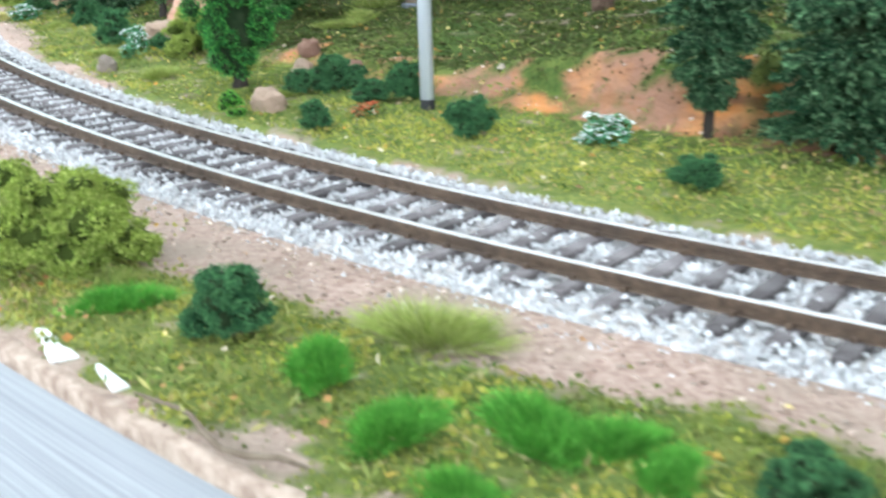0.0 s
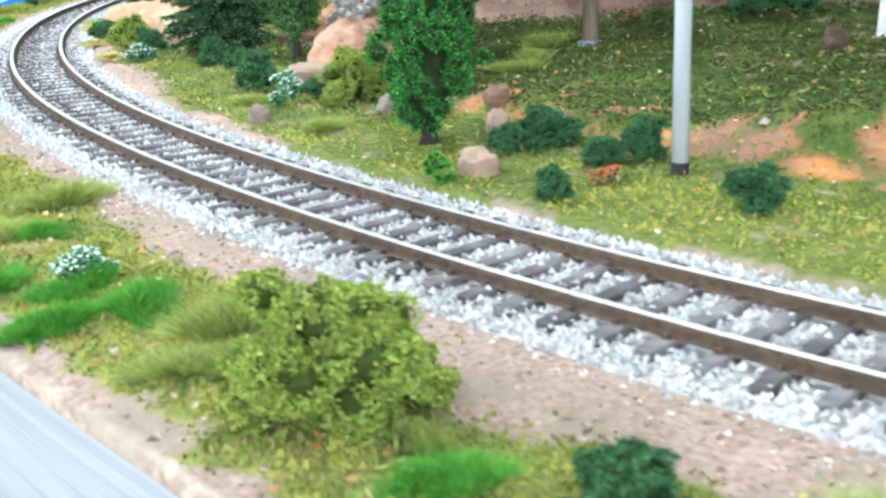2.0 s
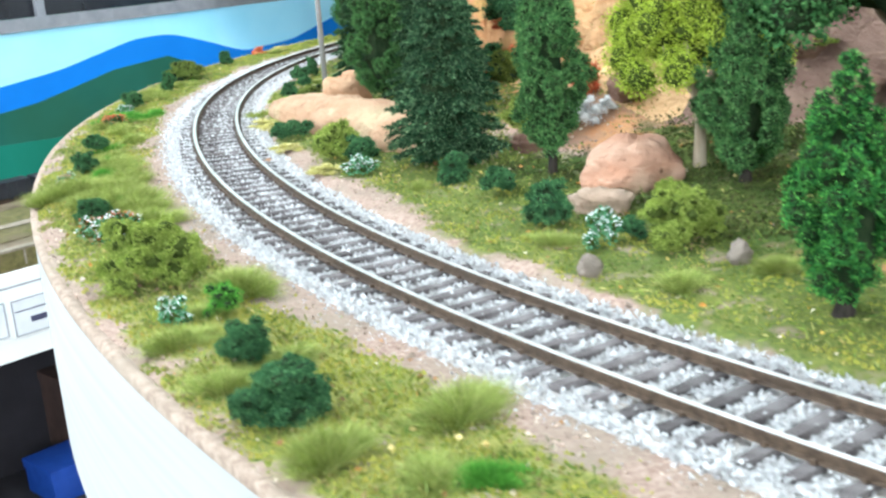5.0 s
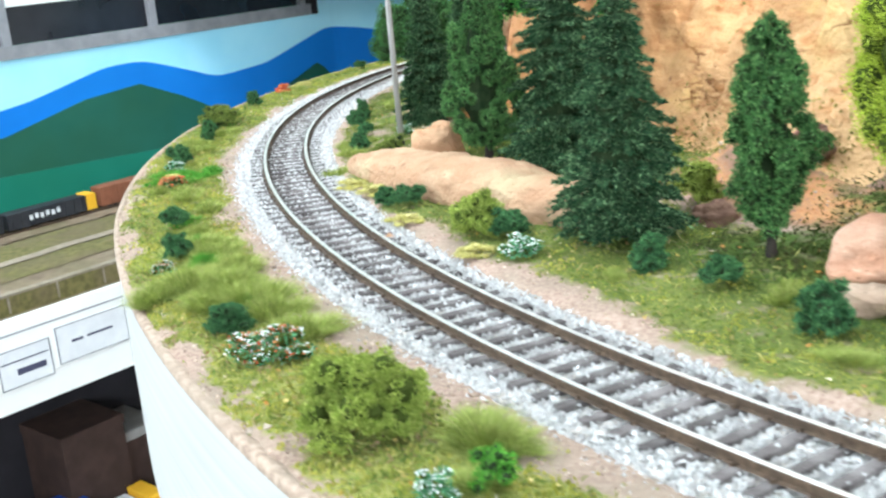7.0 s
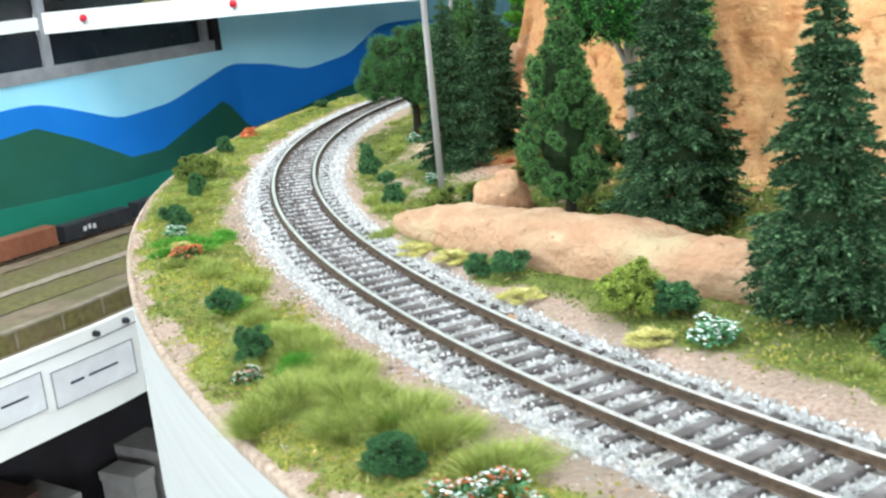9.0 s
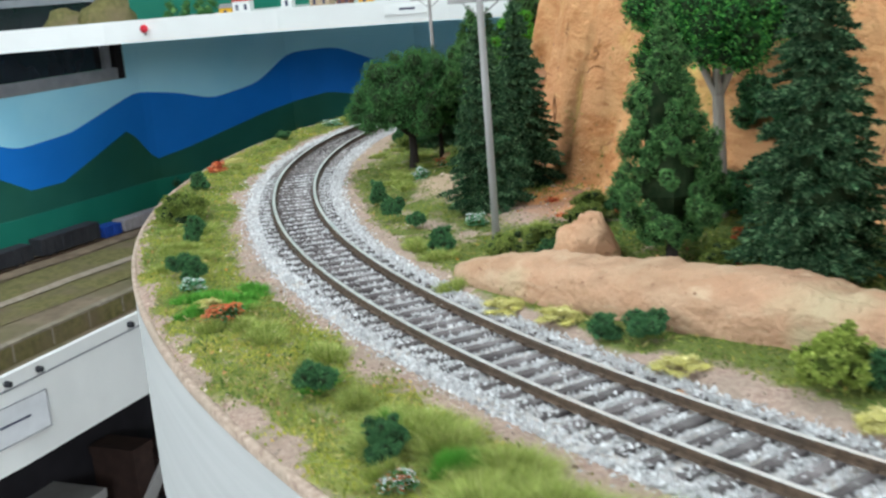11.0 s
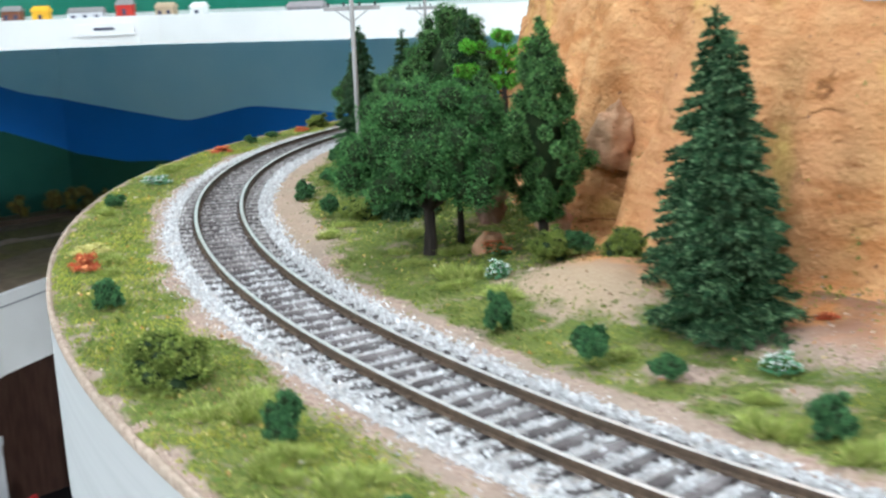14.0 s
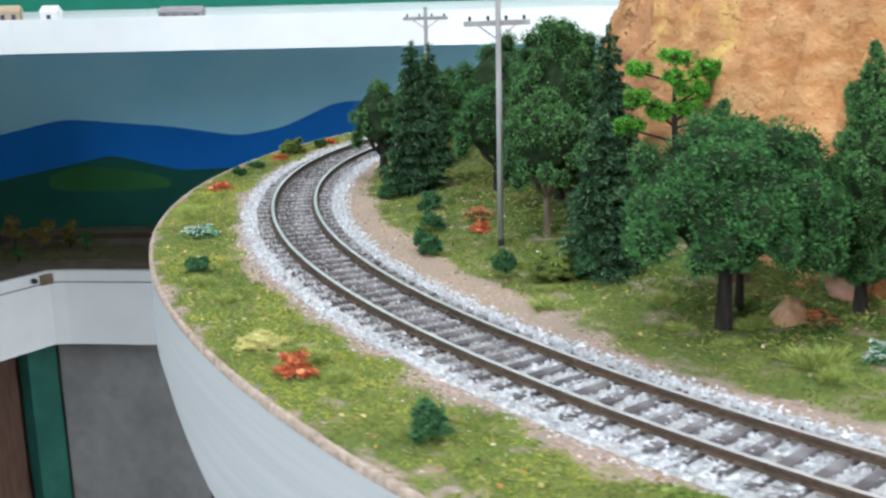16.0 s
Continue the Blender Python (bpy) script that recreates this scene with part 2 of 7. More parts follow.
def rock_material(name, a, b, c, yellow, beige=None):
    m, nt, p = nodes_of(name)
    fine = noise_at(nt, 600, 8)
    grain = noise_at(nt, 70, 8, stretch=(1, 1, 2.6))
    big = noise_at(nt, 14, 4)
    col = mix(nt, steps(nt, grain, 0.35, 0.65), a, b)
    col = mix(nt, steps(nt, big, 0.42, 0.68), col, c)
    col = mix(nt, steps(nt, noise_at(nt, 33, 3), 0.58, 0.72), col, yellow)
    if beige:  # the paint turns paler towards the near end of the hill
        place = nt.nodes.new("ShaderNodeSeparateXYZ")
        nt.links.new(nt.nodes.new("ShaderNodeTexCoord").outputs["Object"], place.inputs[0])
        away = steps(nt, place.outputs["Y"], 0.60, 0.47)
        fade = nt.nodes.new("ShaderNodeMath")
        fade.operation = "MULTIPLY"
        fade.inputs[1].default_value = 0.75
        nt.links.new(away, fade.inputs[0])
        pale = mix(nt, steps(nt, grain, 0.35, 0.65), tuple(0.82 * v for v in beige), beige)
        col = mix(nt, fade.outputs[0], col, pale)
        line = nt.nodes.new("ShaderNodeMath")
        line.operation = "SUBTRACT"
        line.inputs[1].default_value = 0.5
        nt.links.new(noise_at(nt, 26, 5, stretch=(0.7, 0.7, 1.9)), line.inputs[0])
        size = nt.nodes.new("ShaderNodeMath")
        size.operation = "ABSOLUTE"
        nt.links.new(line.outputs[0], size.inputs[0])
        crack = nt.nodes.new("ShaderNodeMath")
        crack.operation = "MULTIPLY"
        nt.links.new(steps(nt, size.outputs[0], 0.014, 0.002), crack.inputs[0])
        nt.links.new(steps(nt, noise_at(nt, 45, 3), 0.5, 0.62), crack.inputs[1])
        col = mix(nt, crack.outputs[0], col, tuple(0.42 * v for v in a))
    pits = noise_at(nt, 420, 4)
    col = mix(nt, steps(nt, noise_at(nt, 130, 6, stretch=(0.7, 0.7, 1.8)), 0.52, 0.74), col, tuple(0.80 * v for v in a))
    col = mix(nt, steps(nt, noise_at(nt, 210, 5, stretch=(0.5, 0.5, 2.0)), 0.58, 0.74), col, tuple(min(1.07 * v, 0.9) for v in b))
    dark = mix(nt, steps(nt, pits, 0.68, 0.75), col, (0.20, 0.10, 0.06))
    nt.links.new(dark, p.inputs["Base Color"])
    p.inputs["Roughness"].default_value = 0.9
    p.inputs["Specular IOR Level"].default_value = 0.15
    add2 = nt.nodes.new("ShaderNodeMath")
    add2.operation = "ADD"
    nt.links.new(fine, add2.inputs[0])
    nt.links.new(grain, add2.inputs[1])
    bumped(nt, p, add2.outputs[0], 0.85, 0.0016)
    return m


M_GROUND = ground_material()
M_CLIFF = rock_material("cliff_plaster", (0.49, 0.21, 0.075), (0.61, 0.335, 0.15), (0.53, 0.255, 0.12), (0.62, 0.40, 0.125), (0.61, 0.41, 0.21))
M_ROCK = rock_material("painted_rock", (0.45, 0.25, 0.14), (0.54, 0.345, 0.21), (0.49, 0.25, 0.14), (0.56, 0.39, 0.22))
M_LEDGE = rock_material("tan_ledge", (0.39, 0.235, 0.14), (0.48, 0.34, 0.22), (0.45, 0.25, 0.15), (0.45, 0.35, 0.215))
M_BANK = rock_material("pinkish_bank_rock", (0.205, 0.122, 0.09), (0.31, 0.205, 0.152), (0.185, 0.115, 0.088), (0.27, 0.20, 0.125))
M_RED_ROCK = rock_material("reddish_rock", (0.18, 0.098, 0.068), (0.275, 0.165, 0.118), (0.165, 0.098, 0.07), (0.25, 0.185, 0.11))
M_BOULDER = rock_material("pink_rock", (0.47, 0.235, 0.145), (0.62, 0.40, 0.29), (0.52, 0.28, 0.18), (0.62, 0.45, 0.32))
M_STONE = rock_material("tan_stone", (0.34, 0.24, 0.17), (0.45, 0.335, 0.25), (0.38, 0.25, 0.18), (0.46, 0.36, 0.26))
M_GREY_ROCK = rock_material("grey_stone", (0.20, 0.16, 0.13), (0.31, 0.26, 0.21), (0.24, 0.19, 0.15), (0.28, 0.22, 0.17))
M_STUMP = rock_material("brown_stump", (0.10, 0.065, 0.045), (0.18, 0.12, 0.08), (0.13, 0.08, 0.055), (0.20, 0.13, 0.08))
M_BALLAST = surface("ballast_stone", (0.49, 0.485, 0.48), (0.68, 0.675, 0.67), 900, 0.9, 0.4, random_of="island", spread=0.28, third=(0.40, 0.375, 0.365), gloss=0.2)
M_BALLAST_OLD = surface("weathered_ballast", (0.28, 0.25, 0.235), (0.42, 0.39, 0.37), 900, 0.9, 0.4, random_of="island", spread=0.35, third=(0.48, 0.46, 0.45), gloss=0.2)
M_GRIT = surface("grit", (0.28, 0.20, 0.155), (0.46, 0.355, 0.285), 900, 0.95, 0.3, random_of="island", spread=0.4, third=(0.55, 0.45, 0.36), gloss=0.1)
M_TIE = surface("weathered_tie", (0.085, 0.072, 0.070), (0.155, 0.137, 0.134), 500, 0.85, 0.5, dirt=(0.22, 0.20, 0.195), coarse=160, random_of="object", spread=0.3, stretch=(1, 6, 1), gloss=0.15)
M_RAIL = surface("rusty_rail", (0.065, 0.042, 0.028), (0.12, 0.08, 0.052), 700, 0.7, 0.3, dirt=(0.06, 0.042, 0.03), coarse=90, gloss=0.3)
M_RAILTOP = surface("polished_railhead", (0.74, 0.71, 0.68), (0.84, 0.81, 0.78), 300, 0.42, 0.02, metal=0.75)
M_FASCIA = surface("painted_hardboard", (0.41, 0.407, 0.398), (0.46, 0.457, 0.447), 40, 0.6, 0.06, dirt=(0.40, 0.396, 0.385), coarse=4, stretch=(0.3, 0.3, 11))
# fascia colour greyed: the weaker light at the near end is painted in
M_FASCIA_NEAR = surface("dimmed_hardboard", (0.27, 0.275, 0.285), (0.36, 0.365, 0.375), 60, 0.6, 0.25, dirt=(0.30, 0.30, 0.31), coarse=6, stretch=(0.25, 0.25, 16))
M_LIP = surface("plaster_lip", (0.26, 0.185, 0.14), (0.45, 0.345, 0.27), 520, 0.95, 0.8, dirt=(0.33, 0.26, 0.20), coarse=70)
M_WHITE = surface("white_paint", (0.80, 0.79, 0.77), (0.84, 0.83, 0.81), 30, 0.5, 0.05, dirt=(0.74, 0.73, 0.71), coarse=3)


def blend_material(name, sunny, shady, coarse=70.0):
    """Crumbs in several colours: each island picks one, from one of two sets by coarse noise."""
    m, nt, p = nodes_of(name)
    r = nt.nodes.new("ShaderNodeNewGeometry").outputs["Random Per Island"]
    outs = []
    for colours in (sunny, shady):
        ramp_node = nt.nodes.new("ShaderNodeValToRGB")
        cr = ramp_node.color_ramp
        cr.interpolation = "CONSTANT"
        while len(cr.elements) < len(colours):
            cr.elements.new(0.5)
        for k, c in enumerate(colours):
            cr.elements[k].position = k / len(colours)
            cr.elements[k].color = (*c, 1)
        nt.links.new(r, ramp_node.inputs[0])
        outs.append(ramp_node.outputs[0])
    two = nt.nodes.new("ShaderNodeMath")
    two.operation = "MULTIPLY_ADD"
    two.inputs[1].default_value = 0.6
    nt.links.new(noise_at(nt, coarse * 0.35, 3), two.inputs[0])
    part_of = nt.nodes.new("ShaderNodeMath")
    part_of.operation = "MULTIPLY"
    part_of.inputs[1].default_value = 0.4
    nt.links.new(noise_at(nt, coarse * 1.6, 4), part_of.inputs[0])
    nt.links.new(part_of.outputs[0], two.inputs[2])
    col = mix(nt, steps(nt, two.outputs[0], 0.44, 0.57), outs[0], outs[1])
    nt.links.new(col, p.inputs["Base Color"])
    p.inputs["Roughness"].default_value = 0.95
    p.inputs["Specular IOR Level"].default_value = 0.1
    return m


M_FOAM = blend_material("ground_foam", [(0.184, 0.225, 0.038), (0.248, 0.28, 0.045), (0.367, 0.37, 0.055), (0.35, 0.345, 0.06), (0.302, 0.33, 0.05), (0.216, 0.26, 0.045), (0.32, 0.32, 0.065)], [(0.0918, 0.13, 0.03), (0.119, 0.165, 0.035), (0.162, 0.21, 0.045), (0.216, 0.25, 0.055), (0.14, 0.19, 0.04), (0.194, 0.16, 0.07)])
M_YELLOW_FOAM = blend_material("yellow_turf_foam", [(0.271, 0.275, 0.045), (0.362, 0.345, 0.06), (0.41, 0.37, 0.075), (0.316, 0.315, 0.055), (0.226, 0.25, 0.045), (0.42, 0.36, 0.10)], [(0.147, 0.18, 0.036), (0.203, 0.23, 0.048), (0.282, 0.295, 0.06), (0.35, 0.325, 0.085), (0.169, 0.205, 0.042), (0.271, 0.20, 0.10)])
# duller copy of the turf foam, part of its darkness painted shade
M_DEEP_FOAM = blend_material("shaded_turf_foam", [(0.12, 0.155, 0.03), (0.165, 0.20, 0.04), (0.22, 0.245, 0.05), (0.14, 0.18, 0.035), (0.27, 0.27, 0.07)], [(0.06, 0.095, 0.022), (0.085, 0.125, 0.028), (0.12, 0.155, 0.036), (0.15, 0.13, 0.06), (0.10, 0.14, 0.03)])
# leafy slope cover, its colours lowered to hold the trees' shade
M_SLOPE = blend_material("shaded_slope_litter", [(0.042, 0.060, 0.014), (0.062, 0.080, 0.020), (0.088, 0.104, 0.030), (0.033, 0.050, 0.012), (0.078, 0.060, 0.033)], [(0.024, 0.042, 0.01), (0.036, 0.06, 0.014), (0.055, 0.083, 0.019), (0.08, 0.062, 0.034), (0.10, 0.12, 0.033)], 40)
M_MOSS = blend_material("hillside_moss", [(0.16, 0.20, 0.04), (0.30, 0.30, 0.07), (0.10, 0.15, 0.03), (0.44, 0.36, 0.10)], [(0.34, 0.22, 0.09), (0.18, 0.19, 0.05), (0.26, 0.15, 0.07)])
M_BLADES = blend_material("cut_grass", [(0.176, 0.24, 0.05), (0.308, 0.34, 0.08), (0.44, 0.40, 0.14), (0.099, 0.17, 0.035), (0.231, 0.29, 0.06)], [(0.055, 0.10, 0.02), (0.099, 0.16, 0.03), (0.187, 0.24, 0.06), (0.374, 0.31, 0.15), (0.132, 0.20, 0.04)], 45)
M_LITTER = blend_material("leaf_litter", [(0.60, 0.40, 0.08), (0.55, 0.25, 0.06), (0.35, 0.18, 0.08), (0.66, 0.52, 0.22), (0.70, 0.62, 0.45)], [(0.20, 0.11, 0.06), (0.42, 0.24, 0.10), (0.58, 0.42, 0.12), (0.30, 0.20, 0.12)])
M_BARK = surface("dark_bark", (0.022, 0.018, 0.015), (0.045, 0.036, 0.029), 500, 0.9, 0.6, stretch=(1, 1, 0.2), gloss=0.15)
M_PALE_BARK = surface("pale_bark", (0.36, 0.28, 0.19), (0.50, 0.41, 0.30), 400, 0.85, 0.5, stretch=(1, 1, 0.2), gloss=0.15)
M_GREY_BARK = surface("grey_bark", (0.22, 0.19, 0.16), (0.34, 0.30, 0.26), 400, 0.85, 0.5, stretch=(1, 1, 0.2), gloss=0.15)
M_TRUNK = surface("brown_bark", (0.12, 0.088, 0.06), (0.20, 0.155, 0.11), 350, 0.85, 0.6, stretch=(1, 1, 0.2), gloss=0.15)
M_WHITE_BARK = surface("white_bark", (0.62, 0.58, 0.54), (0.78, 0.75, 0.72), 300, 0.8, 0.3, gloss=0.2)


def leaf(name, a, b, c, spread=0.45):
    return surface(name, a, b, 250, 0.85, 0.0, dirt=tuple(0.55 * v for v in a), coarse=95, random_of="island", spread=spread, third=c, gloss=0.12)


M_PINE = leaf("pine_needles", (0.015, 0.050, 0.021), (0.042, 0.102, 0.042), (0.17, 0.275, 0.13), 0.55)
M_CEDAR = leaf("cedar_foam", (0.036, 0.105, 0.030), (0.082, 0.195, 0.055), (0.17, 0.32, 0.10), 0.28)
M_BRIGHT = leaf("bright_foam", (0.022, 0.10, 0.024), (0.045, 0.19, 0.04), (0.15, 0.44, 0.07), 0.5)
M_OAK = leaf("oak_foam", (0.034, 0.105, 0.030), (0.062, 0.17, 0.048), (0.115, 0.25, 0.075), 0.28)
M_YELLOW = leaf("yellow_foam", (0.30, 0.40, 0.03), (0.44, 0.55, 0.045), (0.56, 0.64, 0.10), 0.3)
M_LIME = leaf("lime_foam", (0.07, 0.28, 0.02), (0.12, 0.42, 0.03), (0.20, 0.52, 0.06))
M_BUSH = leaf("dark_clump", (0.027, 0.085, 0.034), (0.058, 0.16, 0.062), (0.135, 0.29, 0.105), 0.30)
# dark core colours paint the shade seen between the leaves
M_OLIVE_CORE_SHADE = surface("olive_core_shade", (0.035, 0.05, 0.010), (0.065, 0.085, 0.018), 300, 0.95, 0.3, gloss=0.05)
M_CORE_SHADE = surface("crown_core_shade", (0.012, 0.024, 0.010), (0.03, 0.045, 0.02), 300, 0.95, 0.3, gloss=0.05)
M_JUNIPER = leaf("juniper_clump", (0.17, 0.24, 0.035), (0.31, 0.39, 0.065), (0.47, 0.53, 0.13), 0.26)
M_OLIVE_BUSH = leaf("olive_clump", (0.10, 0.145, 0.026), (0.17, 0.22, 0.042), (0.26, 0.30, 0.07), 0.3)
M_GRASS = leaf("bright_grass", (0.060, 0.22, 0.020), (0.115, 0.36, 0.038), (0.21, 0.48, 0.075), 0.35)
M_OLIVE = leaf("olive_grass", (0.21, 0.28, 0.05), (0.34, 0.40, 0.09), (0.50, 0.50, 0.18), 0.35)
M_CREAM = leaf("cream_sedum", (0.42, 0.38, 0.10), (0.58, 0.52, 0.18), (0.66, 0.60, 0.28), 0.3)
M_SPRIG = leaf("flower_leaves", (0.06, 0.21, 0.09), (0.12, 0.33, 0.16), (0.20, 0.44, 0.25))
M_PETAL = leaf("white_petals", (0.72, 0.76, 0.74), (0.85, 0.87, 0.86), (0.9, 0.9, 0.9), 0.15)
M_ORANGE = leaf("orange_petals", (0.40, 0.07, 0.028), (0.55, 0.12, 0.045), (0.64, 0.26, 0.11), 0.35)
M_OLD_POLE = surface("weathered_pole", (0.24, 0.225, 0.215), (0.36, 0.345, 0.335), 200, 0.7, 0.2, stretch=(1, 1, 0.1))
M_LICHEN = leaf("grey_lichen", (0.42, 0.42, 0.40), (0.58, 0.57, 0.55), (0.66, 0.65, 0.63), 0.25)
M_POLE = surface("grey_pole", (0.46, 0.48, 0.51), (0.56, 0.58, 0.61), 200, 0.6, 0.15, stretch=(1, 1, 0.1))
M_BLUE_GREY = surface("blue_grey_base", (0.19, 0.215, 0.27), (0.27, 0.30, 0.36), 200, 0.7, 0.2)
M_DARK = surface("dark_paint", (0.02, 0.02, 0.022), (0.04, 0.04, 0.042), 150, 0.7, 0.1)


# ---- builders ----
def thing(name, V, F, mats, parent=None, indices=None, smooth=False, label="", category="", group="", kind=""):
    """One mesh object out of places in centimetres and faces."""
    me = bpy.data.meshes.new(name)
    V = np.asarray(V, float) * C
    me.from_pydata(V.tolist(), [], F.tolist() if isinstance(F, np.ndarray) else F)
    for m in mats if isinstance(mats, (list, tuple)) else [mats]:
        me.materials.append(m)
    if indices is not None:
        me.polygons.foreach_set("material_index", np.asarray(indices, np.int32))
    if smooth:
        me.polygons.foreach_set("use_smooth", np.ones(len(me.polygons), bool))
    me.update()
    ob = new(name, me)
    ob.parent = parent
    return tagged(ob, label, category, group, kind)


def holder(name, x=0.0, y=0.0, z=0.0, label="", category="", group="", kind=""):
    ob = new(name)
    ob.empty_display_size = 0.01
    ob.location = (x * C, y * C, z * C)
    return tagged(ob, label, category, group, kind)


def join(*pieces):
    """Several (places, faces) as one."""
    V, F, n = [], [], 0
    for v, f in pieces:
        V.append(np.asarray(v, float))
        F += [[i + n for i in face] for face in (f.tolist() if isinstance(f, np.ndarray) else f)]
        n += len(v)
    return np.concatenate(V), F


def box(cx, cy, cz, lx, ly, lz, turn=0.0, bevel=0.0):
    """A box on its base centre, turned about z, with its upper edges taken off a little."""
    ca, sa = math.cos(turn), math.sin(turn)
    b = bevel
    rings = [(lx, ly, 0.0), (lx, ly, lz - b), (lx - 2 * b, ly - 2 * b, lz)] if b else [(lx, ly, 0.0), (lx, ly, lz)]
    V = []
    for ax, ay, z in rings:
        for sx, sy in ((-1, -1), (1, -1), (1, 1), (-1, 1)):
            px, py = sx * ax / 2, sy * ay / 2
            V.append((cx + px * ca - py * sa, cy + px * sa + py * ca, cz + z))
    F = [[3, 2, 1, 0]]
    for r in range(len(rings) - 1):
        for i in range(4):
            j = (i + 1) % 4
            F.append([4 * r + i, 4 * r + j, 4 * r + 4 + j, 4 * r + 4 + i])
    n = 4 * (len(rings) - 1)
    F.append([n, n + 1, n + 2, n + 3])
    return np.array(V), F


def tube(path, radii, sides=8):
    """A tapered round stick along a path."""
    path = np.asarray(path, float)
    V, F = [], []
    for n, p in enumerate(path):
        a, b = path[max(n - 1, 0)], path[min(n + 1, len(path) - 1)]
        t = (b - a) / np.linalg.norm(b - a)
        u = np.cross(t, (0.3, 1, 0.1) if abs(t[2]) > 0.5 else (0, 0, 1))
        u /= np.linalg.norm(u)
        w = np.cross(t, u)
        for k in range(sides):
            g = 2 * math.pi * k / sides
            V.append(p + radii[n] * (math.cos(g) * u + math.sin(g) * w))
    for n in range(len(path) - 1):
        for k in range(sides):
            j = (k + 1) % sides
            F.append([n * sides + k, n * sides + j, (n + 1) * sides + j, (n + 1) * sides + k])
    F.append([k for k in range(sides)][::-1])
    F.append([(len(path) - 1) * sides + k for k in range(sides)])
    return np.array(V), F


def lump(rng, rx, ry, rz, rings=8, sides=12, rough=0.25, flat=0.0, seed=0):
    """A rounded uneven body; flat sets its foot below its middle."""
    V, F = [(0, 0, -rz * (1 - flat))], []
    for i in range(1, rings):
        a = math.pi * i / rings
        for k in range(sides):
            g = 2 * math.pi * k / sides
            v = np.array([math.sin(a) * math.cos(g), math.sin(a) * math.sin(g), -math.cos(a)])
            n = noise.fractal(Vector(v * 1.7 + seed * 3.1), 1.0, 2.0, 4) * rough
            v = v * (1 + n)
            V.append((v[0] * rx, v[1] * ry, max(v[2], -1 + flat) * rz))
    V.append((0, 0, rz * 1.02))
    for k in range(sides):
        j = (k + 1) % sides
        F.append([0, 1 + j, 1 + k])
        for i in range(rings - 2):
            a = 1 + i * sides
            F.append([a + k, a + j, a + sides + j, a + sides + k])
        top = 1 + (rings - 2) * sides
        F.append([top + k, top + j, len(V) - 1])
    return np.array(V), F


def unit(v):
    return v / np.maximum(np.linalg.norm(v, axis=-1, keepdims=True), 1e-9)


def flecks(rng, at, out, length, width, loose=0.8):
    """Small bent leaves: two triangles each, at places, pointing outward more or less."""
    n = len(at)
    d = unit(out + loose * rng.normal(size=(n, 3)))
    side = unit(np.cross(d, rng.normal(size=(n, 3))))
    up = np.cross(side, d)
    L = length * rng.uniform(0.6, 1.3, (n, 1))
    W = width * rng.uniform(0.6, 1.3, (n, 1))
    a = at
    b = at + d * L * 0.5 + side * W * 0.5 + up * W * 0.25
    c = at + d * L
    e = at + d * L * 0.5 - side * W * 0.5 + up * W * 0.25
    V = np.stack([a, b, c, e], 1).reshape(-1, 3)
    i = np.arange(n)[:, None] * 4
    return V, np.concatenate([i + [0, 1, 2], i + [0, 2, 3]])


def stones(rng, at, size, squash=0.7):
    """Six-cornered chips at places."""
    n = len(at)
    base = np.array([(1, 0, 0), (-1, 0, 0), (0, 1, 0), (0, -1, 0), (0, 0, 1), (0, 0, -1)], float)
    v = base[None] * (1 + 0.45 * rng.uniform(-1, 1, (n, 6, 1))) + 0.25 * rng.uniform(-1, 1, (n, 6, 3))
    q = unit(rng.normal(size=(n, 4)))
    w, x, y, z = q.T
    R = np.stack([np.stack([1 - 2 * (y * y + z * z), 2 * (x * y - z * w), 2 * (x * z + y * w)], -1),
                  np.stack([2 * (x * y + z * w), 1 - 2 * (x * x + z * z), 2 * (y * z - x * w)], -1),
                  np.stack([2 * (x * z - y * w), 2 * (y * z + x * w), 1 - 2 * (x * x + y * y)], -1)], 1)
    v = np.einsum("nij,nkj->nki", R, v) * size[:, None, None] * np.array([1, 1, squash])
    V = (v + at[:, None]).reshape(-1, 3)
    f = np.array([(0, 2, 4), (2, 1, 4), (1, 3, 4), (3, 0, 4), (2, 0, 5), (1, 2, 5), (3, 1, 5), (0, 3, 5)])
    return V, (np.arange(n)[:, None, None] * 6 + f[None]).reshape(-1, 3)


def chips(rng, at, size, squash=0.6):
    """Four-cornered crumbs at places."""
    n = len(at)
    base = np.array([(1, 0, -0.5), (-0.6, 0.9, -0.5), (-0.6, -0.9, -0.5), (0, 0, 1)], float)
    v = base[None] + 0.5 * rng.uniform(-1, 1, (n, 4, 3))
    a = rng.uniform(0, 2 * math.pi, n)
    ca, sa = np.cos(a)[:, None], np.sin(a)[:, None]
    v = np.stack([v[..., 0] * ca - v[..., 1] * sa, v[..., 0] * sa + v[..., 1] * ca, v[..., 2] * squash], -1) * size[:, None, None]
    f = np.array([(0, 1, 3), (1, 2, 3), (2, 0, 3)])
    return (v + at[:, None]).reshape(-1, 3), (np.arange(n)[:, None, None] * 4 + f[None]).reshape(-1, 3)


def ball(rng, n):
    return unit(rng.normal(size=(n, 3)))

# ---- the room ----
FLOOR = -112.0


def slab(name, x0, y0, z0, x1, y1, z1, mat, label, category="wall"):
    V, F = box((x0 + x1) / 2, (y0 + y1) / 2, z0, x1 - x0, y1 - y0, z1 - z0)
    return thing(name, V, F, mat, label=label, category=category, kind="structure")


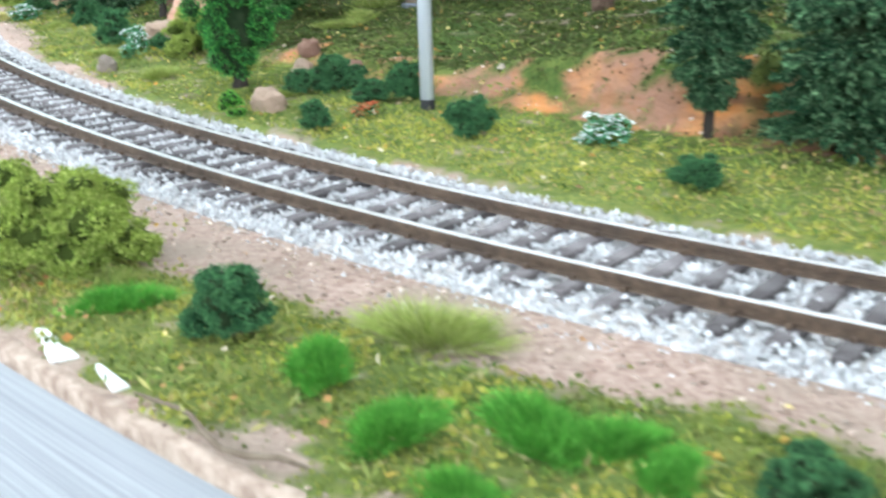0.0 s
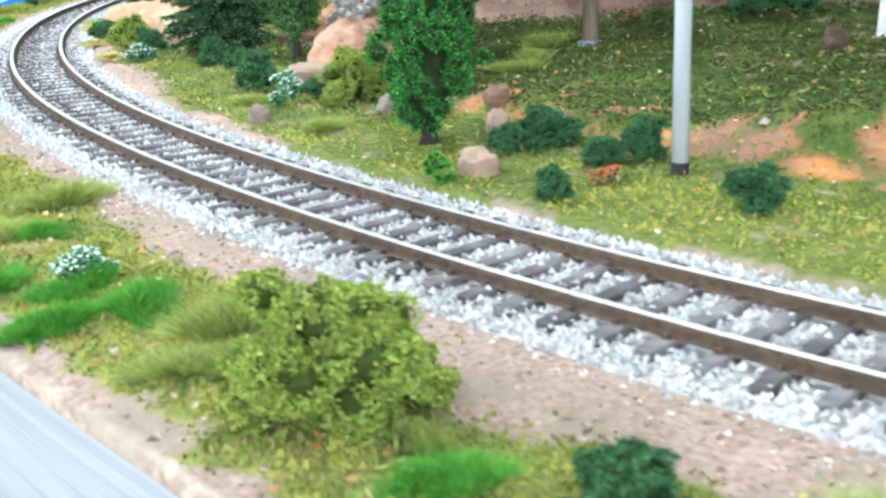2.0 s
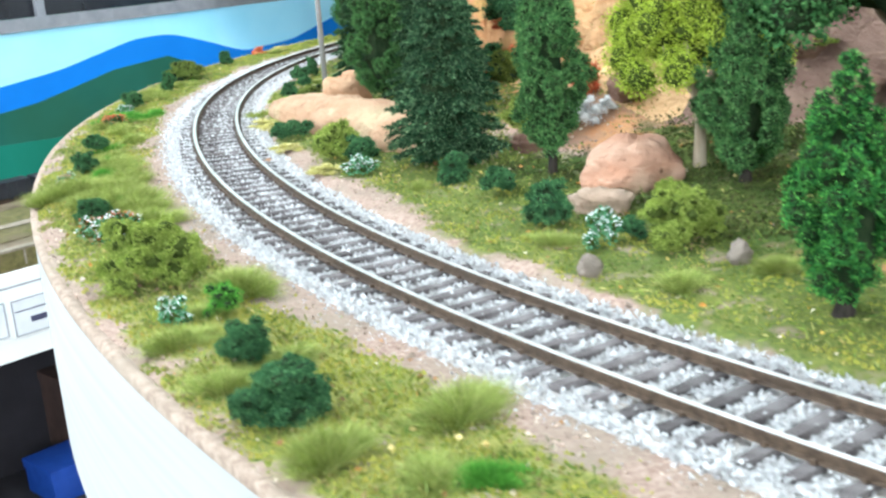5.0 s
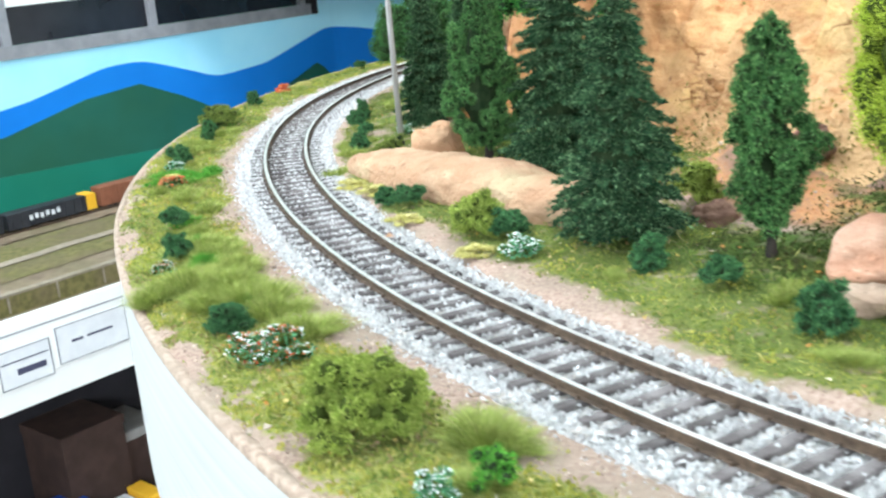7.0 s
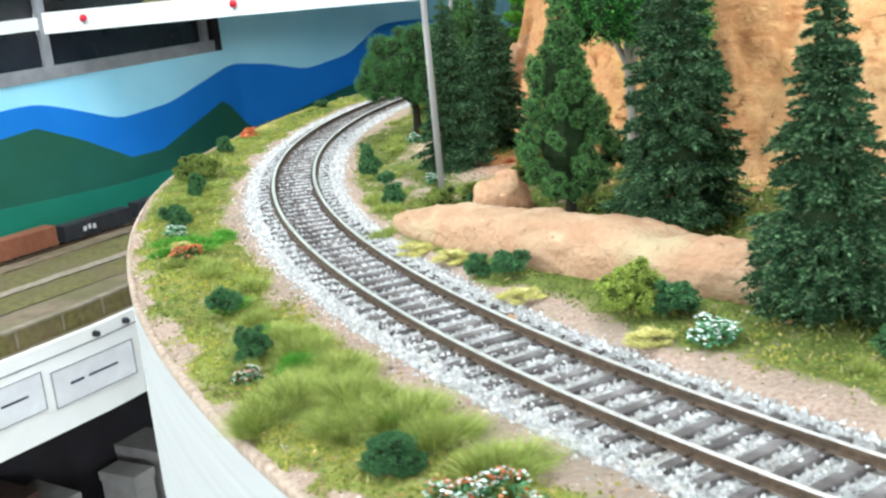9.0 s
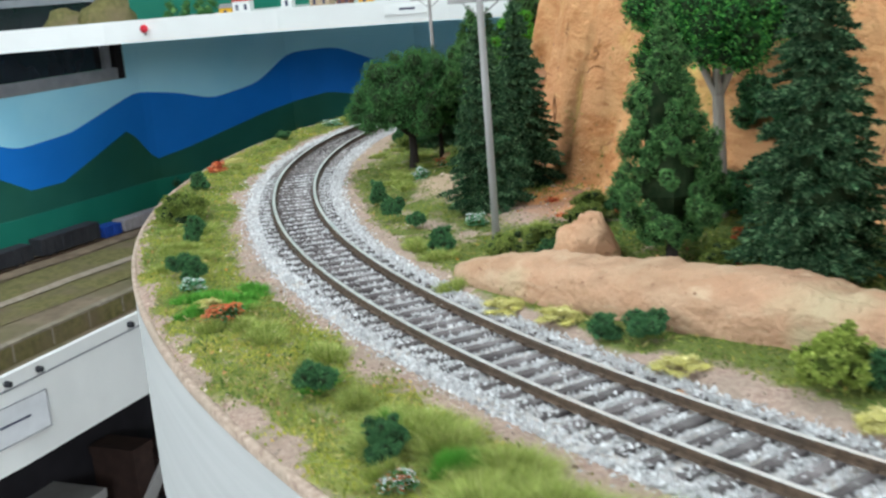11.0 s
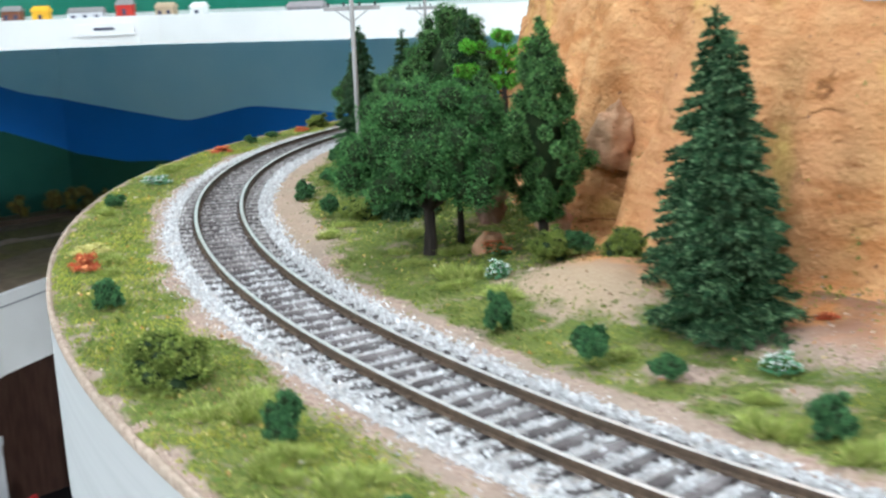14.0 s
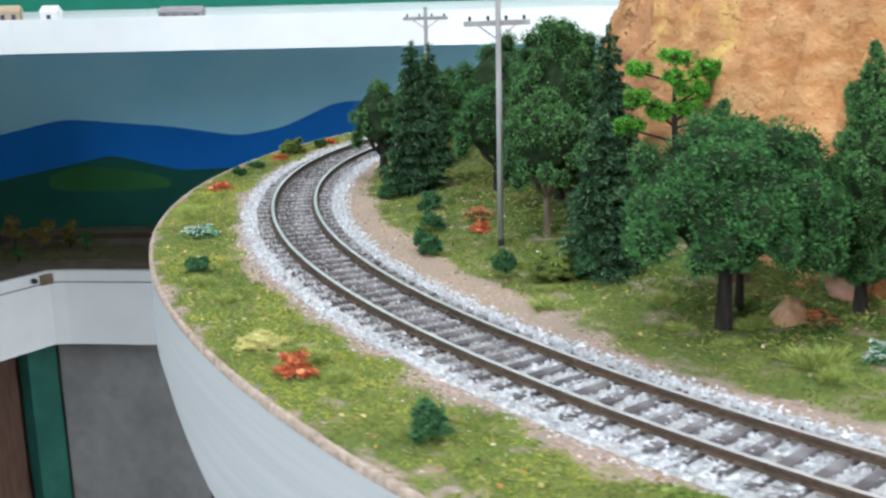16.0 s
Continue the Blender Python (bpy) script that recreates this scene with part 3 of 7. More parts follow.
# floor and plain walls are out of view, pale to bounce light
M_WALL = surface("room_wall", (0.78, 0.78, 0.76), (0.83, 0.83, 0.81), 60, 0.8, 0.1, dirt=(0.74, 0.74, 0.72), coarse=3)
M_FLOOR = surface("bounce_floor", (0.58, 0.57, 0.55), (0.66, 0.65, 0.62), 80, 0.6, 0.1, dirt=(0.52, 0.51, 0.49), coarse=4)
M_CEIL = surface("ceiling_board", (0.76, 0.76, 0.75), (0.80, 0.80, 0.79), 100, 0.9, 0.2)
M_BENCH = surface("plywood", (0.30, 0.21, 0.13), (0.38, 0.28, 0.18), 60, 0.8, 0.2, dirt=(0.26, 0.18, 0.11), coarse=6, stretch=(1, 1, 4))
M_GREEN = surface("green_wall", (0.015, 0.17, 0.105), (0.02, 0.20, 0.125), 40, 0.7, 0.1, dirt=(0.02, 0.15, 0.10), coarse=5)
slab("floor", -430, -620, FLOOR - 8, 390, 330, FLOOR, M_FLOOR, "pale floor out of view, kept light to bounce light", "floor")
slab("ceiling", -430, -620, 138, 390, 330, 146, M_CEIL, "white ceiling over the layout room", "ceiling")
slab("wall_south", -430, -628, FLOOR, 390, -620, 138, M_WALL, "plain painted wall behind the aisle")
slab("wall_west", -438, -620, FLOOR, -430, 330, 138, M_WALL, "plain painted wall of the room")
slab("wall_east", 390, -620, FLOOR, 398, 330, 138, M_WALL, "plain painted wall of the room")
slab("wall_north", -430, 330, FLOOR, 390, 338, 138, M_GREEN, "green painted wall above the upper deck")

M_GLOW, glow_nt, glow_p = nodes_of("lamp_diffuser")
glow_p.inputs["Emission Color"].default_value = (0.94, 1, 0.97, 1)
glow_p.inputs["Emission Strength"].default_value = 6.0
for lx, ly, lz, watt, tilt_x, tilt_y in LAMPS:
    fixture = holder("ceiling_light", lx, ly, lz, "unseen ceiling light with a long diffuser, added to light the decks and layout", "lamp", "ceiling lights")
    V, F = box(0, 0, 2, 26, 124, 14, bevel=1)
    thing("housing", V, F, M_WHITE, fixture)
    V, F = box(0, 0, 0.5, 22, 120, 1.4)
    thing("diffuser", V, F, M_GLOW, fixture)
    lamp = bpy.data.lights.new("tube_light", "AREA")
    lamp.shape, lamp.size, lamp.size_y, lamp.energy = "RECTANGLE", 0.2, 1.2, watt
    lamp.color = (0.94, 1.0, 0.97)
    lo = new("tube_light", lamp)
    lo.location = (lx * C, ly * C, (lz - 0.5) * C)
    lo.rotation_euler = fixture.rotation_euler = (math.radians(tilt_x), math.radians(tilt_y), 0)

# ---- the layout's ground and hillside ----
S_GRID = np.arange(-24, 150.1, 0.4)


def plan_d(s):
    """Offsets of the grid's columns at one station: shelf edge, ballast bed, inside."""
    e = edge(s)
    return np.concatenate([np.linspace(-e, -1.9, 22), np.linspace(-1.9, 1.9, 17)[1:], 1.9 + np.concatenate([np.arange(0.2, 9.4, 0.23), np.arange(9.5, 16.5, 0.1), np.arange(16.6, 27, 0.4)])])


gd = np.stack([plan_d(s) for s in S_GRID])
gs = np.repeat(S_GRID[:, None], gd.shape[1], 1)
gz = height(gs, gd)
gx, gy, _ = on_track(gs, gd)
GV = np.stack([gx, gy, gz], -1).reshape(-1, 3)
nr, nc = gd.shape
idx = np.arange(nr * nc).reshape(nr, nc)
GF = np.stack([idx[:-1, :-1], idx[:-1, 1:], idx[1:, 1:], idx[1:, :-1]], -1)[:, :, ::-1].reshape(-1, 4)
mid_d = (gd[:-1, :-1] + gd[1:, 1:]) / 2
mid_s = (gs[:-1, :-1] + gs[1:, 1:]) / 2
is_rock = (mid_d > cliff_foot(mid_s) - 0.5).reshape(-1)


def compact(V, F):
    used, inverse = np.unique(F, return_inverse=True)
    return V[used], inverse.reshape(F.shape), used


V, F, used = compact(GV, GF[~is_rock])
ground = thing("ground", V, F, M_GROUND, smooth=True, label="sandy soil with green turf round the curved model track", category="ground", kind="structure")
us, ud = gs.reshape(-1)[used], gd.reshape(-1)[used]
cover = np.zeros((len(V), 4), np.float32)
cover[:, 0] = turf(us, ud)
cover[:, 1] = np.clip(np.exp(-(((us - 67.6) / 3.2) ** 4) - ((ud - 7.0) / 2.4) ** 4) + 0.4 * ramp(us, 76, 82) * ramp(ud, 1.5, 2.5) * (1 - ramp(ud, 4, 5)), 0, 1)
cover[:, 2] = np.clip(ramp(us, -10, -4) * (1 - 0.1 * ramp(us, 10, 14)) * (1 - ramp(us, 20, 24)) * ramp(ud, 5.4, 6.0) * (1 - ramp(ud, 8, 9.5)) + ramp(us, 55, 60) * (1 - ramp(us, 76, 80)) * ramp(ud, 6.5, 8.5) + ramp(us, 24, 29) * (1 - ramp(us, 52, 56)) * ramp(ud, 8.6, 9.6) * 0.75, 0, 1)
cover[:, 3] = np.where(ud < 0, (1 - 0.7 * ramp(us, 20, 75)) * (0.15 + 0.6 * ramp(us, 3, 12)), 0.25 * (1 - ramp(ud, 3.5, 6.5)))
layer = ground.data.color_attributes.new("cover", "FLOAT_COLOR", "POINT")
layer.data.foreach_set("color", cover.reshape(-1))
low_bank = (mid_s < 33).reshape(-1)
V, F, used = compact(GV, GF[is_rock & ~low_bank])
thing("hillside", V, F, M_CLIFF, smooth=True, label="steep orange-tan plaster rock hillside behind the trees", category="hill", kind="structure")
V, F, used = compact(GV, GF[is_rock & low_bank])
thing("rock_bank", V, F, M_BANK, smooth=True, label="brownish pink rock bank behind the grass slope", category="hill", kind="structure")

# fascia board round the shelf's edge
fs = np.arange(-24, 150.1, 0.5)
e = edge(fs)
rows = []
foot_z = np.interp(fs, [0, 28, 36, 46, 62, 72, 83, 88, 100], [-6.3, -6.3, -6.6, -7.0, -6.8, -6.2, -4.4, -3.1, -3.1])
for dd, part_down in ((-0.22, -0.42), (0.0, -0.42), (0.04, -0.46), (0.05, 0.5), (0.05, 1.0), (-0.25, 1.0), (-0.27, 0.4)):
    x, y, _ = on_track(fs, -(e + dd))
    rows.append(np.stack([x, y, np.where(part_down < 0, part_down, -0.32 + (foot_z + 0.32) * part_down)], -1))
FV = np.stack(rows, 1)
n, m = FV.shape[:2]
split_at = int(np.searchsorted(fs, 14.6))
for a, b, mat, label in ((0, split_at + 1, M_FASCIA_NEAR, "hardboard fascia with fine brushed lines, greyed for dimmer light"), (split_at, n, M_FASCIA, "curved pale grey painted hardboard fascia along the layout edge")):
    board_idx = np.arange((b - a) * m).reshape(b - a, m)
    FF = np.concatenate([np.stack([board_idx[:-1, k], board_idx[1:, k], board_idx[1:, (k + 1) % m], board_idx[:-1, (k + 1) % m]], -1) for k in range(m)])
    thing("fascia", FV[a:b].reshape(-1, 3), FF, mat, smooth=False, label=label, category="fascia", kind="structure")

# plywood shelf under the scenery, and the panel that carries it
for name, ring, label in (("benchwork", ((-0.3, -0.75), (-0.3, -1.9), (24.0, -1.9), (24.0, -0.75)), "plywood shelf board under the scenery"), ("support_panel", ((14.0, -1.95), (14.0, -111.9), (14.9, -111.9), (14.9, -1.95)), "plain dark panel carrying the shelf")):
    rows = []
    for dd, z in ring:
        x, y, _ = on_track(fs, -e - dd if dd < 0 else np.full_like(fs, dd))
        rows.append(np.stack([x, y, np.full_like(x, z)], -1))
    BV = np.stack(rows, 1)
    idx = np.arange(len(fs) * 4).reshape(-1, 4)
    BF = np.concatenate([np.stack([idx[:-1, k], idx[1:, k], idx[1:, (k + 1) % 4], idx[:-1, (k + 1) % 4]], -1) for k in range(4)])
    thing(name, BV.reshape(-1, 3), BF, M_BENCH, label=label, category="benchwork", kind="structure")

# the plaster lip between fascia and soil
lip_s = np.arange(-24, 150.1, 0.2)
lip_e = edge(lip_s)
lip_wide = np.interp(lip_s, [0, 30, 60, 110], [0.42, 0.4, 0.16, 0.12])
rows = []
for q, (dd, z) in enumerate([(-0.058, -0.50), (-0.05, -0.30), (0.12, -0.275), (0.35, -0.285), (0.65, -0.34), (1.0, -0.45)]):
    wob = (fbm(lip_s * 1.3, lip_s * 0 + q, 51) - 0.35) * 0.4 if 1 < q else 0
    x, y, _ = on_track(lip_s, -(lip_e - dd * (lip_wide if dd > 0 else 1.0)) + wob * lip_wide)
    rows.append(np.stack([x, y, z + (fbm(lip_s * 2.7, lip_s * 0 + q * 1.3, 61) - 0.45) * (0.05 + 0.08 * lip_wide) * (q > 0)], -1))
LV = np.stack(rows, 1)
idx = np.arange(LV.shape[0] * 6).reshape(-1, 6)
LF = np.concatenate([np.stack([idx[:-1, k], idx[1:, k], idx[1:, k + 1], idx[:-1, k + 1]], -1)[:, ::-1] for k in range(5)])
thing("trim", LV.reshape(-1, 3), LF, M_LIP, smooth=True, label="crumbly pinkish plaster lip at the shelf edge", category="trim", kind="structure")
# white plaster shards by the edge
for ss, dd, long, wide, turn in ((7.0, -6.47, 0.95, 0.34, -0.22), (5.75, -6.55, 0.62, 0.18, -0.18)):
    x, y, h = on_track(ss, dd)
    V, F = box(0, 0, 0, long, wide, 0.10, 0.0, 0.03)
    V[:, 1] *= np.where(V[:, 0] > 0, 0.35, 1.0)
    V[:, 0] += 0.25 * V[:, 1] / wide * long * 0.5
    shard = thing("plaster_shard", V, F, M_WHITE, label="flat white chip of broken plaster on the soil", category="plaster chip", group="plaster chips")
    shard.matrix_basis = pose(x * C, y * C, -0.30 * C, 2, -4, math.degrees(h + turn))
# a dry twig along the edge
ws = np.linspace(2.6, 5.1, 9)
x, y, _ = on_track(ws, -edge(ws) + 0.25 + 0.12 * np.sin(ws * 3.1))
V, F = tube(np.stack([x, y, -0.17 + 0.04 * np.sin(ws * 5)], -1), [0.02, 0.035, 0.04, 0.035, 0.04, 0.03, 0.03, 0.025, 0.015], 7)
thing("twig", V, F, M_TRUNK, label="dry brown twig lying along the shelf edge", category="twig")
# butt joint of the fascia boards
x, y, h = on_track(14.6, -(float(edge(14.6)) + 0.06))
V, F = box(0, 0, -6.2, 0.045, 0.03, 5.7)
seam = thing("trim", V, F, M_DARK, label="thin dark butt joint between two fascia boards", category="trim", kind="structure")
seam.matrix_basis = pose(x * C, y * C, 0, 0, 0, math.degrees(h))

# ---- track ----
railway = holder("railway_track", label="curved single model railway track with brown rails and weathered ties", category="track")
PROFILE = [(-0.11, -0.205), (0.11, -0.205), (0.10, -0.185), (0.035, -0.165), (0.035, -0.085), (0.068, -0.07), (0.068, -0.012), (0.060, 0.0), (-0.060, 0.0), (-0.068, -0.012), (-0.068, -0.07), (-0.035, -0.085), (-0.035, -0.165), (-0.10, -0.185)]
rs = np.arange(-24, 150.1, 0.4)
for off in (-0.86, 0.86):
    rows = []
    for dd, z in PROFILE:
        x, y, _ = on_track(rs, off + dd)
        rows.append(np.stack([x, y, np.full_like(x, z)], -1))
    RV = np.stack(rows, 1)
    n, m = RV.shape[:2]
    idx = np.arange(n * m).reshape(n, m)
    RF, mi = [], []
    for k in range(m):
        j = (k + 1) % m
        RF.append(np.stack([idx[:-1, k], idx[1:, k], idx[1:, j], idx[:-1, j]], -1))
        mi += [1 if k == 7 else 0] * (n - 1)
    thing("rail", RV.reshape(-1, 3), np.concatenate(RF), [M_RAIL, M_RAILTOP], railway, indices=mi, label="brown rail with a worn bright head")
TIE_GAP = 0.743
tie_s = np.arange(-23.5, 149, TIE_GAP)
tie_meshes = []
rng = np.random.default_rng(7)
for n in range(6):
    V, F = box(0, 0, -0.20, 0.27, 3.0, 0.2, bevel=0.02)
    V[:, 0] += rng.normal(0, 0.008, len(V))
    V[:, 1] += rng.normal(0, 0.03, len(V))
    me = bpy.data.meshes.new("tie")
    me.from_pydata((V * C).tolist(), [], F)
    me.materials.append(M_TIE)
    tie_meshes.append(me)
for n, s in enumerate(tie_s):
    x, y, h = on_track(s)
    ob = new("tie", tie_meshes[n % 6])
    ob.parent = railway
    ob.matrix_basis = pose(x * C, y * C, -0.205 * C + random.uniform(-0.015, 0.01) * C, 0, 0, math.degrees(h) + random.uniform(-1.5, 1.5))
# spike heads beside the rails
SV, SF = [], []
for s in tie_s:
    for off in (-0.86, 0.86):
        for side in (-0.13, 0.13):
            x, y, h = on_track(s + random.uniform(-0.04, 0.04), off + side)
            SV.append(box(x, y, -0.205, 0.07, 0.07, 0.075, h))
V, F = join(*SV)
thing("spike", V, F, M_RAIL, railway, kind="stuff", label="small rusty spike heads")

# ---- ballast ----
rng = np.random.default_rng(11)
n = 175000
bs = rng.uniform(-22, 148, n)
inner_edge = 2.15 + 0.5 * fbm(bs * 0.8, bs * 0, 71)
outer_edge = np.interp(bs, [0, 20, 60, 100, 125], [3.2, 3.2, 3.65, 3.55, 3.0]) + 0.8 * (fbm(bs * 0.7, bs * 0 + 9, 73) - 0.4)
bd = rng.uniform(-1, 1, n)
bd = np.where(bd < 0, -np.abs(bd) * outer_edge, bd * inner_edge)
near_tie = np.abs(((bs - tie_s[0] + TIE_GAP / 2) % TIE_GAP) - TIE_GAP / 2) < 0.16
on_tie = near_tie & (np.abs(bd) < 1.52)
thin = np.where(bd < 0, ramp(-bd, outer_edge - 0.8, outer_edge), ramp(bd, inner_edge - 0.6, inner_edge))
keep = (~on_tie | (rng.uniform(size=n) < np.where(np.abs(bd) > 1.0, 0.035 + 0.75 * ramp(bs, 32, 55), 0.035))) & (rng.uniform(size=n) > thin * 0.75)
keep &= ~((np.abs(np.abs(bd) - 0.86) < 0.16) & (rng.uniform(size=n) < 0.8))
bs, bd, on_tie = bs[keep], bd[keep], on_tie[keep]
ax = np.abs(bd)
top = np.where(ax < 1.55, -0.272 + 0.037 * ramp(ax, 1.3, 1.6), -0.235 - (ax - 1.55) * 0.09)
top = np.where(on_tie, -0.185, top + rng.uniform(-0.06, 0.05, len(bs)))
bx, by, _ = on_track(bs, bd)
stone_size = rng.uniform(0.026, 0.060, len(bs)) * np.where(rng.uniform(size=len(bs)) < np.where(ax > 1.55, 0.28, 0.06), 1.45, 1.0)
V, F = chips(rng, np.stack([bx, by, top], -1), stone_size, 0.85)
worn = np.repeat((ax < 1.5) & (bs + 14 * (fbm(bs * 0.25, bd * 0.5, 77) - 0.45) > 80), 3)
chip_corners = V.reshape(-1, 4, 3)
for chosen, mat, label in ((~worn[::3], M_BALLAST, "pale grey crushed stone ballast round the ties"), (worn[::3], M_BALLAST_OLD, "brownish weathered ballast between the rails")):
    PV = chip_corners[chosen].reshape(-1, 3)
    i4 = np.arange(len(PV) // 4)[:, None] * 4
    thing("ballast", PV, np.concatenate([i4 + [0, 1, 3], i4 + [1, 2, 3], i4 + [2, 0, 3]]), mat, label=label, category="ballast", kind="stuff")
# the bed under the stones
rows = []
for dd in (-2.75, -2.2, -1.6, 0, 1.6, 2.2):
    x, y, _ = on_track(rs, np.full_like(rs, dd))
    rows.append(np.stack([x, y, np.full_like(x, -0.335 if abs(dd) < 1.7 else (-0.33 if abs(dd) < 2.5 else -0.40))], -1))
BV = np.stack(rows, 1)
idx = np.arange(BV.shape[0] * 6).reshape(-1, 6)
BF = np.concatenate([np.stack([idx[:-1, k], idx[:-1, k + 1], idx[1:, k + 1], idx[1:, k]], -1) for k in range(5)])
M_BED = surface("ballast_fines", (0.42, 0.41, 0.40), (0.60, 0.585, 0.57), 1100, 0.95, 0.8, dirt=(0.6, 0.52, 0.45), coarse=120)
thing("ballast_bed", BV.reshape(-1, 3), BF, M_BED, label="fine grey stone bed under the ballast", category="ballast", kind="structure")

# ---- ground foam, grit ----
rng = np.random.default_rng(13)
n = 300000
ts = rng.uniform(-12, 128, n)
td = np.where(rng.uniform(size=n) < 0.42, -rng.uniform(2.3, 7.3, n), rng.uniform(2.2, 15, n))
td = np.where((ts < 26) & (td > 8), 8 + (td - 8) * 1.75, td)
ok = (td > -edge(ts) + 0.08) & (rng.uniform(size=n) < np.where((np.abs(ts - 67.6) < 3) & (td > 5), 0.0, 0.012) + turf(ts, td) ** 0.85)
ts, td = ts[ok], td[ok]
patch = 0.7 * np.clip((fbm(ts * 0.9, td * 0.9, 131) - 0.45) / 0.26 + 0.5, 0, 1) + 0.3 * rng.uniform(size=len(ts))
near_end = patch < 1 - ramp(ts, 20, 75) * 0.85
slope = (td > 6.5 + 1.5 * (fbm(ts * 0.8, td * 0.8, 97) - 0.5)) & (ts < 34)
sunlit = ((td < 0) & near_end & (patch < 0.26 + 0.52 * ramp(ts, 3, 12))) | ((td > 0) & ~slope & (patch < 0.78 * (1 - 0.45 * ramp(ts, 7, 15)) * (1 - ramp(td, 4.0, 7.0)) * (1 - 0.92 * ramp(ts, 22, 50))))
# darkened foam inside the curve and at the near end, as shade
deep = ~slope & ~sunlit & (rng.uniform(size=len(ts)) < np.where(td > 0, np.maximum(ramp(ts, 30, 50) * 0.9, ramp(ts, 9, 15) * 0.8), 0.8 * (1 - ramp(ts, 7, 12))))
for side, mat, grain, label in ((slope, M_SLOPE, 1.1, "leafy green ground cover on the slope, darkened as tree shade"), (sunlit, M_YELLOW_FOAM, 1.3, "crumbly yellow-green turf foam near the track"), (deep, M_DEEP_FOAM, 1.0, "dull olive turf foam, its colour darkened as shade"), (~sunlit & ~slope & ~deep, M_FOAM, 1.0, "crumbly green turf foam beside the track")):
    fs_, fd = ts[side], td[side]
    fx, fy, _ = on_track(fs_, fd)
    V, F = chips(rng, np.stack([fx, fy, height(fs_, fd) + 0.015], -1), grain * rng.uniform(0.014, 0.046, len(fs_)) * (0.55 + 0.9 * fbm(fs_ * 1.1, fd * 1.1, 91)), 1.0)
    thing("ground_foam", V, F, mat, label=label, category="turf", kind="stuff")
# short cut grass lying over the foam, thick on the slope
n = 130000
ts = rng.uniform(-12, 125, n)
td = np.where(rng.uniform(size=n) < 0.3, -rng.uniform(2.4, 7.2, n), 2.2 + 18 * rng.uniform(size=n) ** 1.3)
weight = turf(ts, td) * np.where(td > 0, np.interp(ts, [0, 35, 50, 120], [1, 1, 0.6, 0.6]) * (0.35 + 0.65 * ramp(td, 5.0, 7.0)), 0.4)
ok = (td > -edge(ts) + 0.3) & (rng.uniform(size=n) < weight)
ts, td = ts[ok], td[ok]
fx, fy, _ = on_track(ts, td)
up = rng.normal(size=(len(ts), 3)) * [1, 1, 0.25] + [0, 0, 0.35]
V, F = flecks(rng, np.stack([fx, fy, height(ts, td) + 0.03], -1), up, 0.24, 0.04, 0.3)
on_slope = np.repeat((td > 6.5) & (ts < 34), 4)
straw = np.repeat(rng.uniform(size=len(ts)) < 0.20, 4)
for part_of_it, mat, label in ((~on_slope | straw, M_BLADES, "short olive and straw grass fibres over the turf"), (on_slope & ~straw, M_SLOPE, "grass fibres over the slope, darkened as tree shade")):
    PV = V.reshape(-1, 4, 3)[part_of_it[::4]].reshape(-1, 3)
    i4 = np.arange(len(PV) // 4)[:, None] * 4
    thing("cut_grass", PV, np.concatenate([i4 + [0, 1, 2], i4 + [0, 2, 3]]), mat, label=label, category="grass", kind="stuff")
n = 4200
ts = rng.uniform(-10, 125, n)
td = np.where(rng.uniform(size=n) < 0.4, -rng.uniform(2.4, 7.2, n), rng.uniform(2.2, 16, n))
ok = (td > -edge(ts) + 0.3) & (td < cliff_foot(ts) - 0.4) & (rng.uniform(size=n) < 0.2 + 0.6 * turf(ts, td))
ts, td = ts[ok], td[ok]
fx, fy, _ = on_track(ts, td)
V, F = flecks(rng, np.stack([fx, fy, height(ts, td) + 0.07], -1), rng.normal(size=(len(ts), 3)) * [1, 1, 0.2], 0.13, 0.10, 0.2)
thing("leaf_litter", V, F, M_LITTER, label="scattered brown and yellow leaf flakes on the turf", category="leaf litter", kind="stuff")
n = 20000
ts = rng.uniform(-12, 128, n)
td = np.where(rng.uniform(size=n) < 0.55, -rng.uniform(2.2, 7.1, n), rng.uniform(2.0, 14, n))
ok = (td > -edge(ts) + 0.1) & (td < cliff_foot(ts) + 0.3) & (rng.uniform(size=n) > turf(ts, td) * 1.2)
ok &= (rng.uniform(size=n) > 0.95 * np.exp(-(((ts - 67.6) / 3.2) ** 4) - ((td - 7.0) / 2.3) ** 4))
ts, td = ts[ok], td[ok]
fx, fy, _ = on_track(ts, td)
V, F = stones(rng, np.stack([fx, fy, height(ts, td) + 0.01], -1), rng.uniform(0.02, 0.06, len(ts)) * np.where(rng.uniform(size=len(ts)) < 0.03, 2.2, 1), 0.7)
thing("grit", V, F, M_GRIT, label="loose tan grit on bare soil", category="gravel", kind="stuff")
# moss and dry specks on the hillside
n = 26000
ts = rng.uniform(33, 110, n)
td = cliff_foot(ts) + rng.uniform(-0.5, 9, n)
patch = fbm(ts * 0.45, td * 0.6, 111) + 0.25 * fbm(ts * 1.7, td * 1.7, 113)
ok = patch > np.interp(ts, [33, 52, 58, 110], [0.60, 0.62, 0.76, 0.76]) + 0.08 * (td - cliff_foot(ts) > 4)
ok &= (np.abs(ts - 67.6) > 3.6) | (td > 10.5)
ts, td = ts[ok], td[ok]
fx, fy, _ = on_track(ts, td)
V, F = chips(rng, np.stack([fx, fy, height(ts, td)], -1), rng.uniform(0.03, 0.075, len(ts)), 0.9)
thing("hillside_moss", V, F, M_MOSS, label="patches of green and ochre specks on the rock", category="moss", kind="stuff")

# ---- plants ----
def on_ground(x, y):
    s, d = station(x, y)
    return float(height(np.array(s), np.array(d)))


